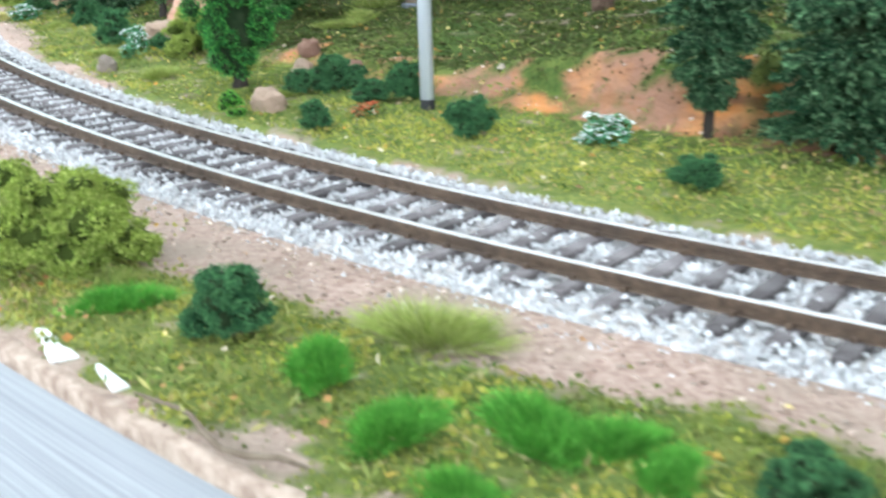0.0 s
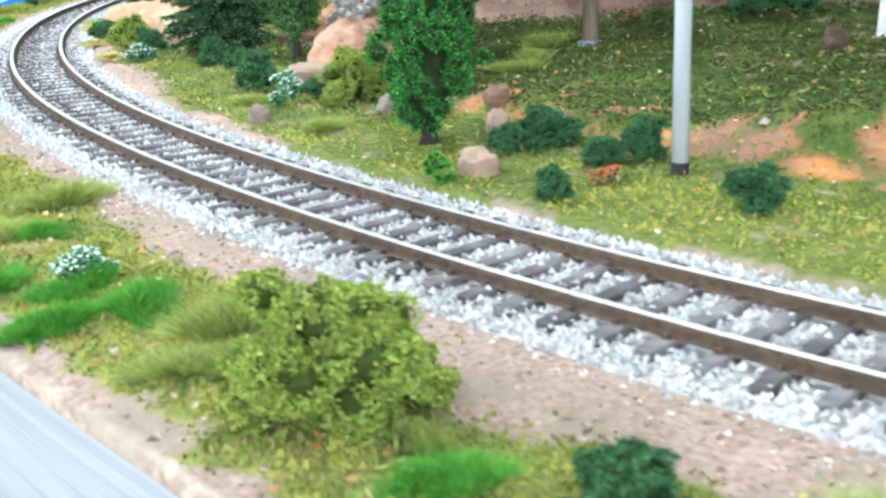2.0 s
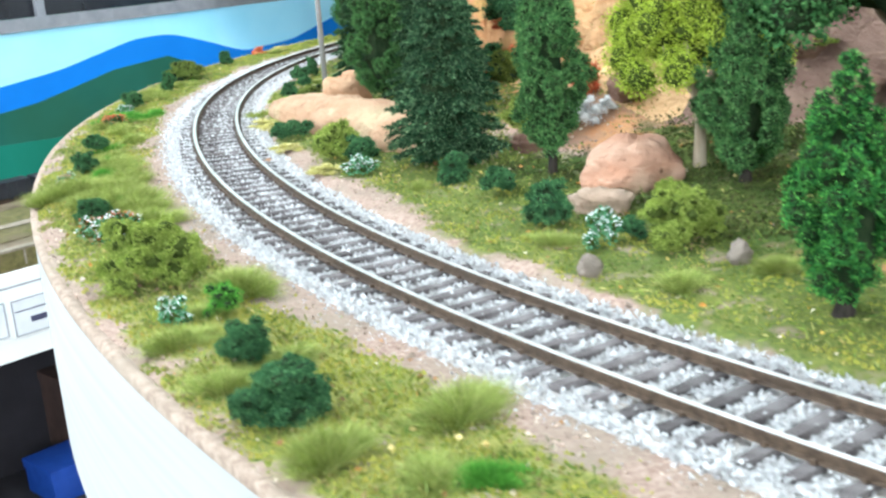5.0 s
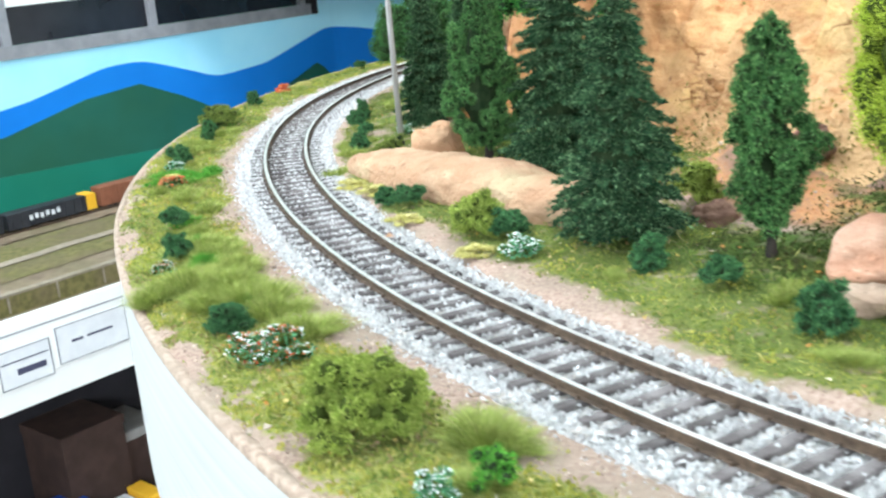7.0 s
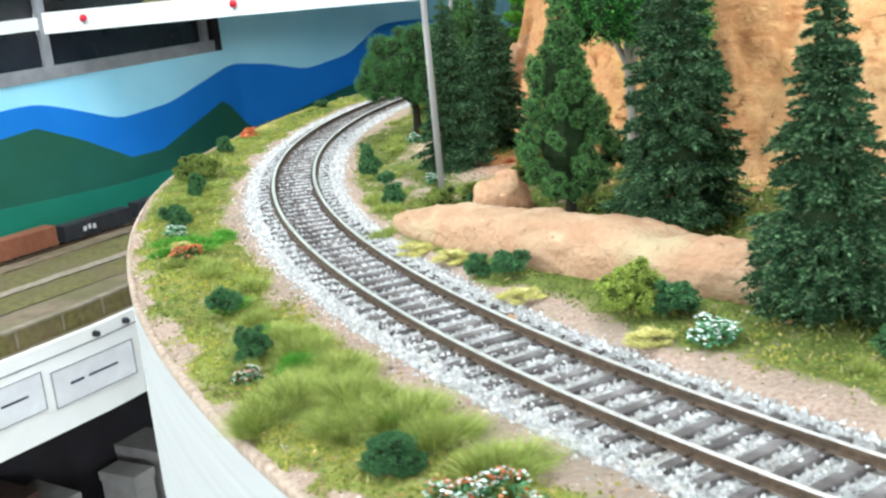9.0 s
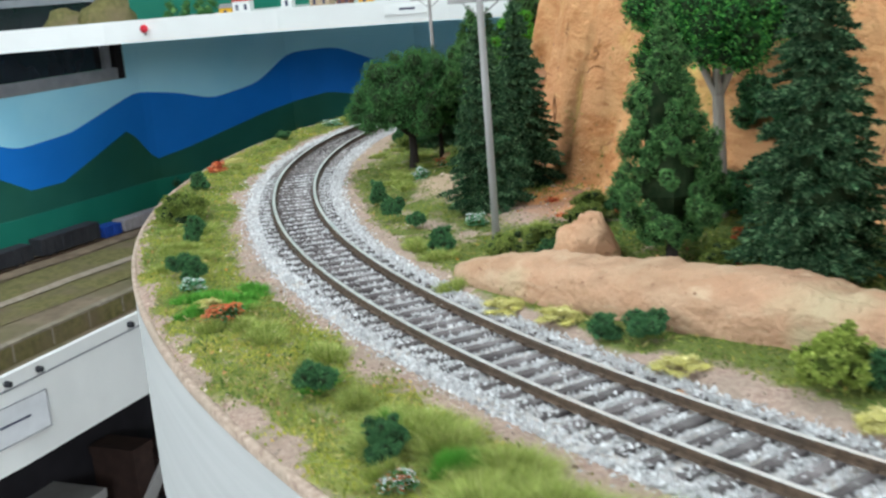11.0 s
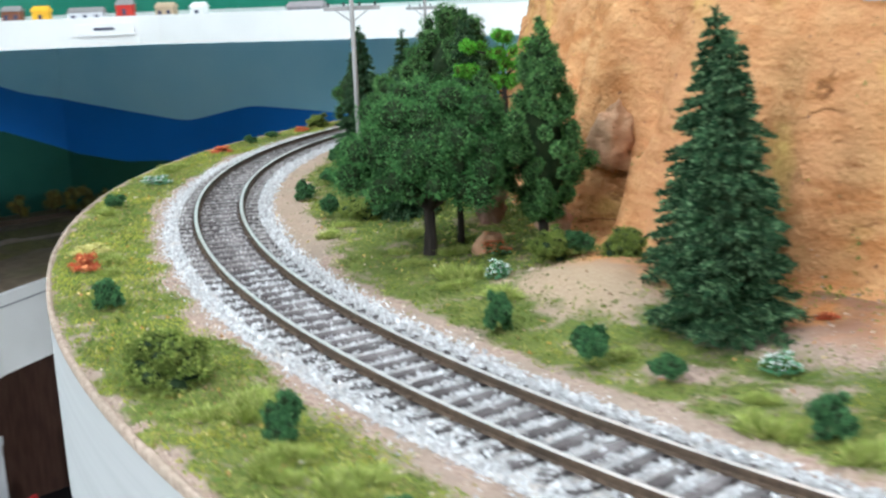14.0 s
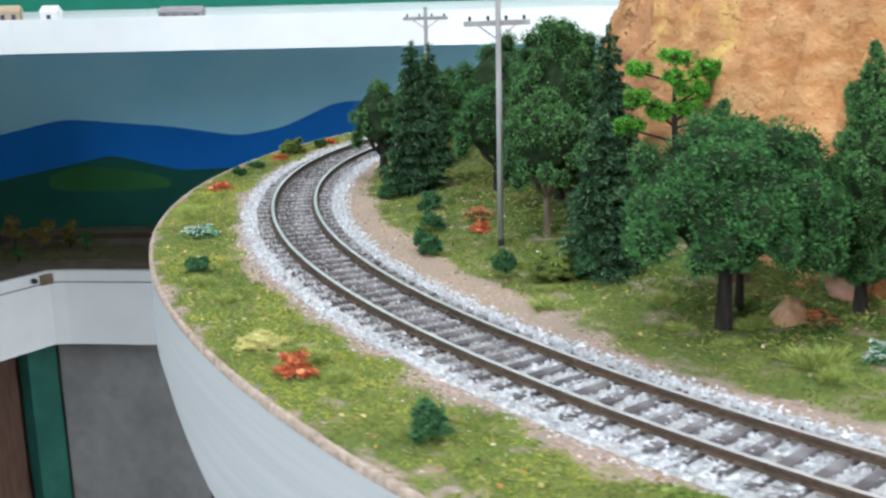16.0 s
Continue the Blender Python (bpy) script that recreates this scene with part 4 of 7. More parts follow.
def put(template, x, y, w, h, turn, sink=0.08):
    """A copy of a plant that is 1 cm wide and 1 cm high, at its size and place."""
    z = on_ground(x, y) - sink * h
    m = pose(x * C, y * C, z * C, 0, 0, turn) @ Matrix.Diagonal((w, w, h, 1))
    return copy_thing(template, m)


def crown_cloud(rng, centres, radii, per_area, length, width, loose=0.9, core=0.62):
    """Leafy clumps: a lumpy core each, mostly coloured as inner shade, with leaves over it. Gives places, faces and the
    material of each face.
    """
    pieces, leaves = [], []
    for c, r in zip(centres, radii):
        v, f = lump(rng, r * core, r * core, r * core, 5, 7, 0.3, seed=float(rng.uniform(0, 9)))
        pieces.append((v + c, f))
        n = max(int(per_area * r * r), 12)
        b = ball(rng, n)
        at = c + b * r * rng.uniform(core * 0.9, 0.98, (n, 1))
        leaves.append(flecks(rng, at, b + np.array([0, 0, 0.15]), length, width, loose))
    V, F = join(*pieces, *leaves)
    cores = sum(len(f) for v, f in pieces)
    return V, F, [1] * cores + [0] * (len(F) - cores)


def crown(name, mat, root, V, F, indices, extra=None):
    if extra:
        V, F = join((V, F), extra)
        indices = indices + [1] * len(extra[1])
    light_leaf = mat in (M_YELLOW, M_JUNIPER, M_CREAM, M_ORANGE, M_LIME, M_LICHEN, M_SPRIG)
    inner = mat if mat in (M_CREAM, M_ORANGE, M_LICHEN) else M_OLIVE_CORE_SHADE if light_leaf else M_CORE_SHADE
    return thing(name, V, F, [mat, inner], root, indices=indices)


PARKED = []


def parked(ob):
    PARKED.append(ob)
    return ob


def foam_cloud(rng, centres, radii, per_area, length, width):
    """Clump foam: an inner body dark as shade under many small fuzzy tufts. Gives places, faces and the material of
    each face.
    """
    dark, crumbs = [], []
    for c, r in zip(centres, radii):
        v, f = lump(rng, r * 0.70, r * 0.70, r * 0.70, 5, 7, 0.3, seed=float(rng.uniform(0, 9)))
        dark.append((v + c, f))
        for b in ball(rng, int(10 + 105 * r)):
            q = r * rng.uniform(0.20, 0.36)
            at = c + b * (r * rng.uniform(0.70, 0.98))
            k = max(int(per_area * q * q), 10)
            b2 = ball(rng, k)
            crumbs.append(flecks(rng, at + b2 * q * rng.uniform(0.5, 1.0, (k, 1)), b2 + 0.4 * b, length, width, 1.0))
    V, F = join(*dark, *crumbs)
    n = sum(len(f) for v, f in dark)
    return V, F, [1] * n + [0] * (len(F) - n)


def bush_template(name, mat, label, seed, lumps=9, spread=0.34, fleck=0.055, per=4800, flowers=None, petals=0, plump=1.0, foam=False):
    """A bush 1 cm wide and high, in four leafy clumps."""
    rng = np.random.default_rng(seed)
    centres, radii = [], []
    for k in range(lumps):
        g = 2 * math.pi * (k + rng.uniform(-0.3, 0.3)) / (lumps - 1)
        q = spread * (0 if k == 0 else rng.uniform(0.55, 1.1))
        r = rng.uniform(0.13, 0.22) if k else 0.27
        centres.append(np.array([q * math.cos(g), q * math.sin(g), rng.uniform(0.18, 0.62) if k else 0.60]))
        radii.append(r)
    for k in range(lumps // 2 + 2):
        g = rng.uniform(0, 6.28)
        q = rng.uniform(0.12, 0.30)
        centres.append(np.array([q * math.cos(g), q * math.sin(g), rng.uniform(0.62, 0.88)]))
        radii.append(rng.uniform(0.09, 0.16))
    radii = [r * plump for r in radii]
    root = parked(holder(name, label=label, category="flower" if flowers else "bush"))
    for k in range(4):
        if foam:
            V, F, which = foam_cloud(rng, centres[k::4], radii[k::4], per, fleck, fleck * 0.7)
        else:
            V, F, which = crown_cloud(rng, centres[k::4], radii[k::4], per, fleck, fleck * 0.7)
        V[:, 2] = np.maximum(V[:, 2], 0.0)
        crown("clump", mat, root, V, F, which)
    if flowers:
        for petal_mat in flowers if isinstance(flowers, tuple) else (flowers,):
            k = rng.integers(0, len(centres), petals)
            b = ball(rng, petals)
            b[:, 2] = np.abs(b[:, 2]) * 0.9 + 0.1
            at = np.array(centres)[k] + unit(b) * (np.array(radii)[k] * 1.08)[:, None]
            pv, pf = stones(rng, at, rng.uniform(0.018, 0.04, petals), 0.6)
            thing("blossom", pv, pf, petal_mat, root)
    return root


def grass_template(name, mat, label, seed, blades=1000, lean=0.12, thick=0.009):
    rng = np.random.default_rng(seed)
    q = np.sqrt(rng.uniform(0, 1, blades)) * 0.5
    g = rng.uniform(0, 2 * math.pi, blades)
    q = q * (0.62 + 0.62 * value_noise(2.2 * np.cos(g) + 7, 2.2 * np.sin(g) + seed, seed))
    clump = value_noise(q * np.cos(g) * 7 + 9, q * np.sin(g) * 7 + seed, seed + 3)
    foot = np.stack([q * np.cos(g), q * np.sin(g) * 0.55, 0 * q], -1)
    tall = rng.uniform(0.5, 1.0, blades) * np.maximum(1 - 1.7 * q**2, 0.3) * (0.6 + 0.6 * clump)
    out = np.stack([np.cos(g), np.sin(g), 0 * g], -1) * (q * lean)[:, None] * 2 + rng.normal(0, 0.09, (blades, 3)) * [1, 1, 0]
    tip = foot + out + np.stack([0 * q, 0 * q, tall], -1)
    half = foot + out * 0.35 + np.stack([0 * q, 0 * q, tall * 0.55], -1)
    a = rng.uniform(0, 2 * math.pi, blades)
    side = np.stack([np.cos(a), np.sin(a), 0 * a], -1) * thick
    V = np.stack([foot - side, foot + side, half + side * 0.8, half - side * 0.8, tip], 1).reshape(-1, 3)
    i = np.arange(blades)[:, None] * 5
    F = (i + [0, 1, 2, 3]).tolist() + (i + [3, 2, 4]).tolist()
    return parked(thing(name, V, F, mat, label=label, category="grass"))


def rock(x, y, lx, ly, h, turn, mat, label, seed, sink=0.25, rough=0.3, foot=None, peak=0.0):
    rng = np.random.default_rng(seed)
    V, F = lump(rng, lx / 2, ly / 2, h / (1 - sink) * 0.62, 22, 34, rough, 0.0, seed)
    for k in range(11):  # broken faces
        n = ball(rng, 1)[0] * np.array([1, 1, 0.8])
        n = n / np.linalg.norm(n)
        reach = (V @ n).max() * rng.uniform(0.70, 0.93)
        V -= np.maximum(V @ n - reach, 0)[:, None] * 0.9 * n
    V[:, :2] *= (1 - peak * np.clip(V[:, 2:] / V[:, 2].max(), 0, 1))
    V[:, 2] += h * 0.38
    V += np.array([noise.noise_vector(Vector(v * 1.9 + seed)) * 0.10 * h + noise.noise_vector(Vector(v * 5.0 + seed)) * 0.05 + noise.noise_vector(Vector(v * 14.0 + seed)) * 0.018 for v in V])
    ob = thing("rock", V, F, mat, smooth=True, label=label, category="rock", group="rocks on the layout")
    ob.matrix_basis = pose(x * C, y * C, (on_ground(x, y) if foot is None else foot) * C - 0.12 * h * C, 0, 0, turn)
    return ob


def conifer(x, y, w, h, seed, turn=0.0, label="dark blue-green model spruce with drooping branches", mat=None, bare=0.10, taper=0.88, full=0.66, low=0.7, stem=1.0, skirt=0.10):
    """Tiers of drooping boughs; each bough carries twigs to both sides, set with needles."""
    rng = np.random.default_rng(seed)
    root = holder("spruce_tree", x, y, on_ground(x, y) - 0.05, label, "tree", "spruces on the layout")
    root.rotation_euler = (0, 0, turn)
    v, f = tube([(0, 0, 0), (0.02, 0, h * 0.3), (0, 0.01, h * 0.7), (0, 0, h * 0.97)], [stem * (0.016 * h + 0.05), stem * (0.013 * h + 0.03), 0.008 * h, 0.003 * h], 8)
    thing("trunk", v, f, M_BARK, root)
    at, out = [], []
    z = h * bare
    tier = 0
    while z < h * 0.975:
        zn = (z - h * bare) / (h * (1 - bare))
        swell = 1 + 0.07 * math.sin(tier * 1.9 + seed)
        R = (w / 2 * (1 - zn) ** taper * (low + (1 - low) * min(1.0, (zn + 0.02) / skirt)) + 0.10) * swell
        count = max(6, int(6 + 8 * (1 - zn)))
        for k in range(count):
            g = 2 * math.pi * (k + rng.uniform(-0.35, 0.35)) / count + tier * 0.83
            r_end = R * rng.uniform(0.74, 1.12)
            droop = rng.uniform(0.35, 0.75)
            z0 = z + rng.uniform(-0.10, 0.12)
            n = max(40, int(260 * r_end))
            twigs = max(3, int(r_end / 0.11))
            row = rng.integers(0, twigs, n)
            hand = np.where(rng.uniform(size=n) < 0.5, -1.0, 1.0)
            q = 0.16 + 0.84 * (row + 0.5) / twigs
            along = rng.uniform(0, 1, n) ** 0.8
            reach = (0.08 + 0.34 * r_end * (1 - 0.75 * q)) * (0.75 + 0.5 * lattice(row, hand + tier, k))
            r = q * r_end + along * reach * 0.75
            side = hand * along * reach * 0.72 + rng.normal(0, 0.014, n)
            sag = rng.uniform(0.1, 0.3, twigs)[row]
            zz = z0 - droop * r + 0.30 * droop * r * r / (r_end + 0.1) - sag * along * reach + rng.normal(0, 0.016, n)
            ca, sa = math.cos(g), math.sin(g)
            at.append(np.stack([r * ca - side * sa, r * sa + side * ca, zz], -1))
            aside = hand * 0.7
            out.append(np.stack([ca - aside * sa, sa + aside * ca, -0.25 - 0.3 * sag], -1))
        z += 0.21 + 0.11 * (1 - zn) + rng.uniform(-0.03, 0.05)
        tier += 1
    at, out = np.concatenate(at), np.concatenate(out)
    V, F = flecks(rng, at, out, 0.15, 0.052, 0.5)
    n = 60
    tip = np.stack([rng.normal(0, 0.05, n), rng.normal(0, 0.05, n), h * rng.uniform(0.93, 1.0, n)], -1)
    V, F = join((V, F), flecks(rng, tip, np.array([[0, 0, 1.0]]) + 0 * tip, 0.2, 0.05, 0.6))
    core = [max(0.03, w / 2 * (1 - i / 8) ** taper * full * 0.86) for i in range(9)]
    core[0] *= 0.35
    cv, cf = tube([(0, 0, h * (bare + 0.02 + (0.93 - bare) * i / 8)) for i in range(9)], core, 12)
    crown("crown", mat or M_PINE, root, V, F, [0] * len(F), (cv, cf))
    return root


def column_tree(x, y, w, h, seed, mat, label, bark=None, foot=0.12, widest=0.38, point=0.75, name="cypress_tree", leafy=5000, size=0.086, stem=1.0):
    """A narrow tree with an uneven, lobed foam crown on a bare trunk."""
    rng = np.random.default_rng(seed)
    root = holder(name, x, y, on_ground(x, y) - 0.05, label, "tree", "trees on the layout")
    v, f = tube([(0, 0, 0), (0.03, 0.02, h * foot), (0, 0.0, h * 0.5), (0, 0, h * 0.9)], [stem * (0.13 + 0.01 * h), stem * (0.09 + 0.008 * h), 0.08, 0.03], 9)
    thing("trunk", v, f, bark or M_BARK, root)
    centres, radii = [], []
    n = int(h * 19)
    for k in range(n):
        zn = (k + 0.5) / n
        prof = min(1.0, (zn / widest) ** 0.6 if zn < widest else ((1 - zn) / (1 - widest)) ** point)
        z = h * (foot + (0.96 - foot) * zn) + rng.normal(0, 0.06)
        g = k * 2.4 + rng.uniform(-0.4, 0.4)
        wave = noise.noise(Vector((1.3 * math.cos(g), 1.3 * math.sin(g), z * 0.95 + seed)))
        R = w / 2 * (prof * (1.02 + 0.6 * wave) + 0.06)
        r = max(0.12, min(0.27, R * 0.36)) * rng.uniform(0.7, 1.3)
        q = max(R - r * 0.6, 0) * rng.uniform(0.72, 1.05)
        centres.append(np.array([q * math.cos(g), q * math.sin(g), z]))
        radii.append(r)
    V, F, which = crown_cloud(rng, centres, radii, leafy, size, size * 0.62)
    cv, cf = tube([(0, 0, h * (foot + 0.03)), (0, 0, h * (foot + 0.2)), (0, 0, h * 0.6), (0, 0, h * 0.86)], [w * 0.05, w * 0.24, w * 0.16, 0.05], 12)
    crown("crown", mat, root, V, F, which, (cv, cf))
    return root


def broad_tree(x, y, w, h, seed, mat, label, trunk_h, clumps=46, bark=None, squash=0.8, lean=0.0, size=0.10, name="broadleaf_tree", leafy=1500, base=None, stem=1.0):
    """A trunk with limbs under a wide domed crown of clumps."""
    rng = np.random.default_rng(seed)
    root = holder(name, x, y, on_ground(x, y) - 0.05, label, "tree", "trees on the layout")
    mid = trunk_h + (h - trunk_h) * 0.42
    pieces = [tube([(0, 0, 0), (0.03, 0.02, trunk_h * 0.5), (lean * 0.5, 0.0, trunk_h), (lean, 0, mid)], [0.25 * stem, 0.19 * stem, 0.17 * stem, 0.08 * stem], 10)]
    limbs = []
    if base:
        v, f = tube([(0, 0, -0.05), (0, 0, 0.10), (0, 0, 0.14)], [0.34, 0.34, 0.22], 12)
        thing("base", v, f, base, root, label="pale blue-grey plastic base")
    for k in range(6):
        g = k * 1.05 + rng.uniform(-0.2, 0.2)
        r = w * rng.uniform(0.26, 0.36)
        limbs.append(tube([(lean * 0.4, 0, trunk_h * 0.85), (r * 0.5 * math.cos(g), r * 0.5 * math.sin(g), trunk_h * 1.25), (r * math.cos(g), r * math.sin(g), mid)], [0.11, 0.08, 0.03], 7))
    for v, f in pieces + limbs:
        thing("limb" if limbs and v is not pieces[0][0] else "trunk", v, f, bark or M_BARK, root)
    centres, radii = [], []
    for k in range(clumps):
        b = ball(rng, 1)[0]
        if rng.uniform() < 0.66:
            b[2] = abs(b[2])
        else:
            g = rng.uniform(0, 2 * math.pi)
            b = np.array([math.cos(g), math.sin(g), -rng.uniform(0.0, 0.85)])
        q = rng.uniform(0.64, 0.90)
        up = (h - trunk_h) * (0.60 if b[2] > 0 else 0.42) * squash / 0.8
        centres.append(np.array([lean + b[0] * w / 2 * q, b[1] * w / 2 * q, trunk_h + (h - trunk_h) * 0.40 + b[2] * up * q]))
        radii.append(w * rng.uniform(0.07, 0.13))
    V, F, which = crown_cloud(rng, centres, radii, leafy, size, size * 0.66)
    cv, cf = lump(rng, w * 0.36, w * 0.36, (h - trunk_h) * 0.36, 8, 12, 0.2, seed=seed)
    crown("crown", mat, root, V, F, which, (cv + np.array([lean, 0, trunk_h + (h - trunk_h) * 0.47]), cf))
    return root


def pom_tree(x, y, h, seed):
    rng = np.random.default_rng(seed)
    root = holder("pine_tree", x, y, on_ground(x, y) - 0.05, "small pine with bright lime-green foliage pads on bare limbs", "tree", "trees on the layout")
    root.rotation_euler = (0, 0, -0.84)
    pads = [(0, 0, 0, 0.42), (-0.8, -0.1, -0.35, 0.4), (0.85, 0.1, -0.4, 0.45), (0.0, -0.2, -0.58, 0.4), (0.35, -0.3, -1.05, 0.42), (1.1, 0.2, -1.05, 0.45), (-1.0, -0.2, -1.25, 0.5), (1.15, 0, -1.85, 0.5), (-0.3, 0.3, -1.8, 0.5), (0.2, -0.3, -1.65, 0.45), (-0.9, 0.2, -2.3, 0.45)]
    v, f = tube([(0, 0, 0), (0.05, 0, h * 0.4), (-0.02, 0, h * 0.7), (0, 0, h * 0.97)], [0.16, 0.12, 0.08, 0.04], 8)
    thing("trunk", v, f, M_BARK, root)
    for px, py, dz, pr in pads:
        px, py, pr = px * 1.55, py * 1.55, pr * 1.3
        v, f = tube([(0, 0, h + dz - 0.5), (px * 0.5, py * 0.5, h + dz - 0.3), (px, py, h + dz - 0.12)], [0.05, 0.04, 0.025], 6)
        limb = thing("limb", v, f, M_BARK, root)
        centres = [np.array([px + rng.normal(0, pr * 0.42), py + rng.normal(0, pr * 0.42), h + dz + rng.normal(0, 0.05)]) for k in range(6)]
        V, F, which = crown_cloud(rng, centres, [pr * rng.uniform(0.35, 0.5) for c in centres], 3000, 0.10, 0.06)
        crown("foliage_pad", M_LIME, limb, V, F, which)
    return root


def pole(x, y, h, r, arms, turn, mat=None):
    root = holder("telegraph_pole", x, y, on_ground(x, y) - 0.1, "grey round telegraph pole with a dark foot", "pole", "poles along the track")
    v, f = tube([(0, 0, 0.1), (0, 0, h * 0.5), (0, 0, h)], [r, r * 0.93, r * 0.85], 14)
    thing("shaft", v, f, mat or M_POLE, root, smooth=True)
    v, f = tube([(0, 0, -0.1), (0, 0, 0.32)], [r * 1.08, r * 1.06], 14)
    thing("foot", v, f, M_DARK, root, label="dark painted pole foot")
    ca, sa = math.cos(turn), math.sin(turn)
    for z, length in arms:
        v, f = box(-sa * r, ca * r, z, length, 0.16, 0.17, turn, 0.02)
        arm = thing("crossarm", v, f, mat or M_POLE, root)
        for k in range(4):
            q = (k - 1.5) * length / 3.6
            v, f = tube([(q * ca - sa * r, q * sa + ca * r, z + 0.16), (q * ca - sa * r, q * sa + ca * r, z + 0.26), (q * ca - sa * r, q * sa + ca * r, z + 0.32)], [0.035, 0.06, 0.03], 8)
            thing("insulator", v, f, M_DARK, arm)
        for q in (-0.28, 0.28):
            v, f = tube([(q * ca * length - sa * r, q * sa * length + ca * r, z), (0, 0, z - 0.45)], [0.025, 0.025], 6)
            thing("brace", v, f, mat or M_POLE, arm)
    return root

# ---- plants in their places ----
DARK = [bush_template("bush", M_BUSH, "dark green clump-foam bush on the turf", 100 + k, spread=0.30, plump=1.0, fleck=0.055, per=9000, foam=True) for k in range(4)]
JUNI = [bush_template("juniper_bush", M_JUNIPER, "spreading yellow-green juniper bush of coarse foam", 120 + k, 13, 0.36, 0.05, 9000, plump=0.95, foam=True) for k in range(3)]
DULL = [bush_template("juniper_bush", M_OLIVE_BUSH, "low spreading olive-green bush of coarse foam", 130 + k, 13, 0.36, 0.05, 9000, plump=0.95, foam=True) for k in range(2)]
MIDG = [bush_template("bush", M_GRASS, "small mid-green leafy bush", 140)]
WHITE = [bush_template("flowering_plant", M_SPRIG, "green plant sprinkled with white blossom", 150 + k, 9, 0.36, 0.08, 2200, M_PETAL, 190) for k in range(2)]
RED = [bush_template("flowering_plant", M_SPRIG, "low plant with orange-red blossom", 160, 9, 0.36, 0.075, 900, M_ORANGE, 420)]
MIXED = [bush_template("flowering_plant", M_SPRIG, "plant with orange and white blossom", 165 + k, 9, 0.36, 0.07, 1500, (M_ORANGE, M_PETAL), 120) for k in range(2)]
ORANGE = [bush_template("orange_shrub", M_ORANGE, "low shrub of orange-red foam blossom", 170, 9, 0.36, 0.09, 2000)]
CREAM = [bush_template("sedum_patch", M_CREAM, "flat cream-yellow sedum patch", 175, 11, 0.40, 0.05, 4200)]
GRASS = [grass_template("grass_tuft", M_GRASS, "bright green static-grass tuft", 180 + k) for k in range(2)]
OLIVE = [grass_template("grass_tuft", M_OLIVE, "dry olive-yellow static-grass tuft", 185 + k, 800, 0.20) for k in range(2)]
FINE = {
    "bright": [grass_template("grass_tuft", M_GRASS, "bright green static-grass tuft", 190 + k, 4200, 0.10, 0.0045) for k in range(2)],
    "olive": [grass_template("grass_tuft", M_OLIVE, "dry olive-yellow static-grass tuft", 194 + k, 2600, 0.34, 0.0045) for k in range(2)],
    "dark": [bush_template("bush", M_BUSH, "dark green clump-foam bush on the turf", 200 + k, 11, 0.31, 0.034, 24000, plump=1.0, foam=True) for k in range(3)],
    "juniper": [bush_template("juniper_bush", M_JUNIPER, "spreading yellow-green juniper bush of coarse foam", 197 + k, 15, 0.36, 0.030, 26000, plump=0.95, foam=True) for k in range(2)],
}
COUNT = [0]


def plant(kind, x, y, w, h):
    COUNT[0] += 1
    n = COUNT[0]
    if (y < 34 or (x < -20 and y < 50)) and w > 0.9:  # the large plants that the walk passes closest
        kind = FINE["bright"] if kind is GRASS else FINE["olive"] if kind is OLIVE else FINE["juniper"] if kind is JUNI else FINE["dark"] if kind is DARK else kind
    if kind is JUNI and y > 52:
        kind = DULL
    return put(kind[n % len(kind)], x, y, w, h, (n * 67) % 360)


LICHEN = [bush_template("lichen_clump", M_LICHEN, "pale grey lichen clump among stones", 178, 10, 0.38, 0.05, 3200)]
# outside of the curve
plant(DARK, -2.55, 12.95, 1.30, 1.05)
plant(JUNI, -5.35, 15.75, 2.35, 1.75)
plant(GRASS, -4.13, 13.85, 1.20, 0.33)
plant(GRASS, -1.34, 11.70, 1.15, 0.36)
plant(OLIVE, -0.06, 12.60, 1.50, 0.47)
plant(GRASS, -0.42, 10.15, 1.25, 0.36)
plant(GRASS, 0.95, 10.05, 1.30, 0.36)
plant(GRASS, 1.65, 9.75, 1.20, 0.34)
plant(GRASS, 2.12, 9.10, 0.95, 0.31)
plant(GRASS, 0.16, 8.90, 0.95, 0.28)
plant(DARK, 3.33, 8.75, 1.00, 0.55)
plant(GRASS, -10.96, 20.05, 1.60, 0.37)
plant(GRASS, -9.72, 19.62, 1.10, 0.29)
plant(GRASS, -9.40, 18.40, 1.45, 0.37)
plant(GRASS, -8.39, 19.05, 1.50, 0.43)
plant(GRASS, -11.00, 22.65, 1.20, 0.33)
plant(OLIVE, -11.54, 24.95, 1.60, 0.57)
plant(WHITE, -9.64, 20.45, 0.95, 0.58)
plant(OLIVE, -6.90, 18.10, 1.40, 0.61)
plant(DARK, -14.30, 25.20, 1.70, 1.05)
plant(DARK, -15.40, 27.60, 1.05, 0.90)
plant(MIDG, -16.50, 30.40, 1.05, 0.78)
plant(WHITE, -17.38, 30.05, 0.85, 0.66)
plant(JUNI, -18.72, 33.00, 2.25, 1.80)
plant(OLIVE, -13.38, 23.50, 1.25, 0.61)
plant(OLIVE, -16.28, 32.00, 1.45, 0.43)
plant(MIXED, -20.60, 36.95, 1.25, 0.90)
plant(MIXED, -21.35, 37.25, 1.15, 0.75)
plant(DARK, -22.15, 39.40, 1.25, 0.78)
plant(OLIVE, -20.51, 38.60, 1.80, 0.61)
plant(OLIVE, -16.63, 32.20, 1.60, 0.50)
plant(OLIVE, -22.66, 42.30, 2.20, 0.54)
plant(DARK, -24.85, 46.25, 1.05, 0.90)
plant(DARK, -25.62, 50.05, 1.08, 0.88)
plant(MIXED, -24.90, 44.75, 0.75, 0.50)
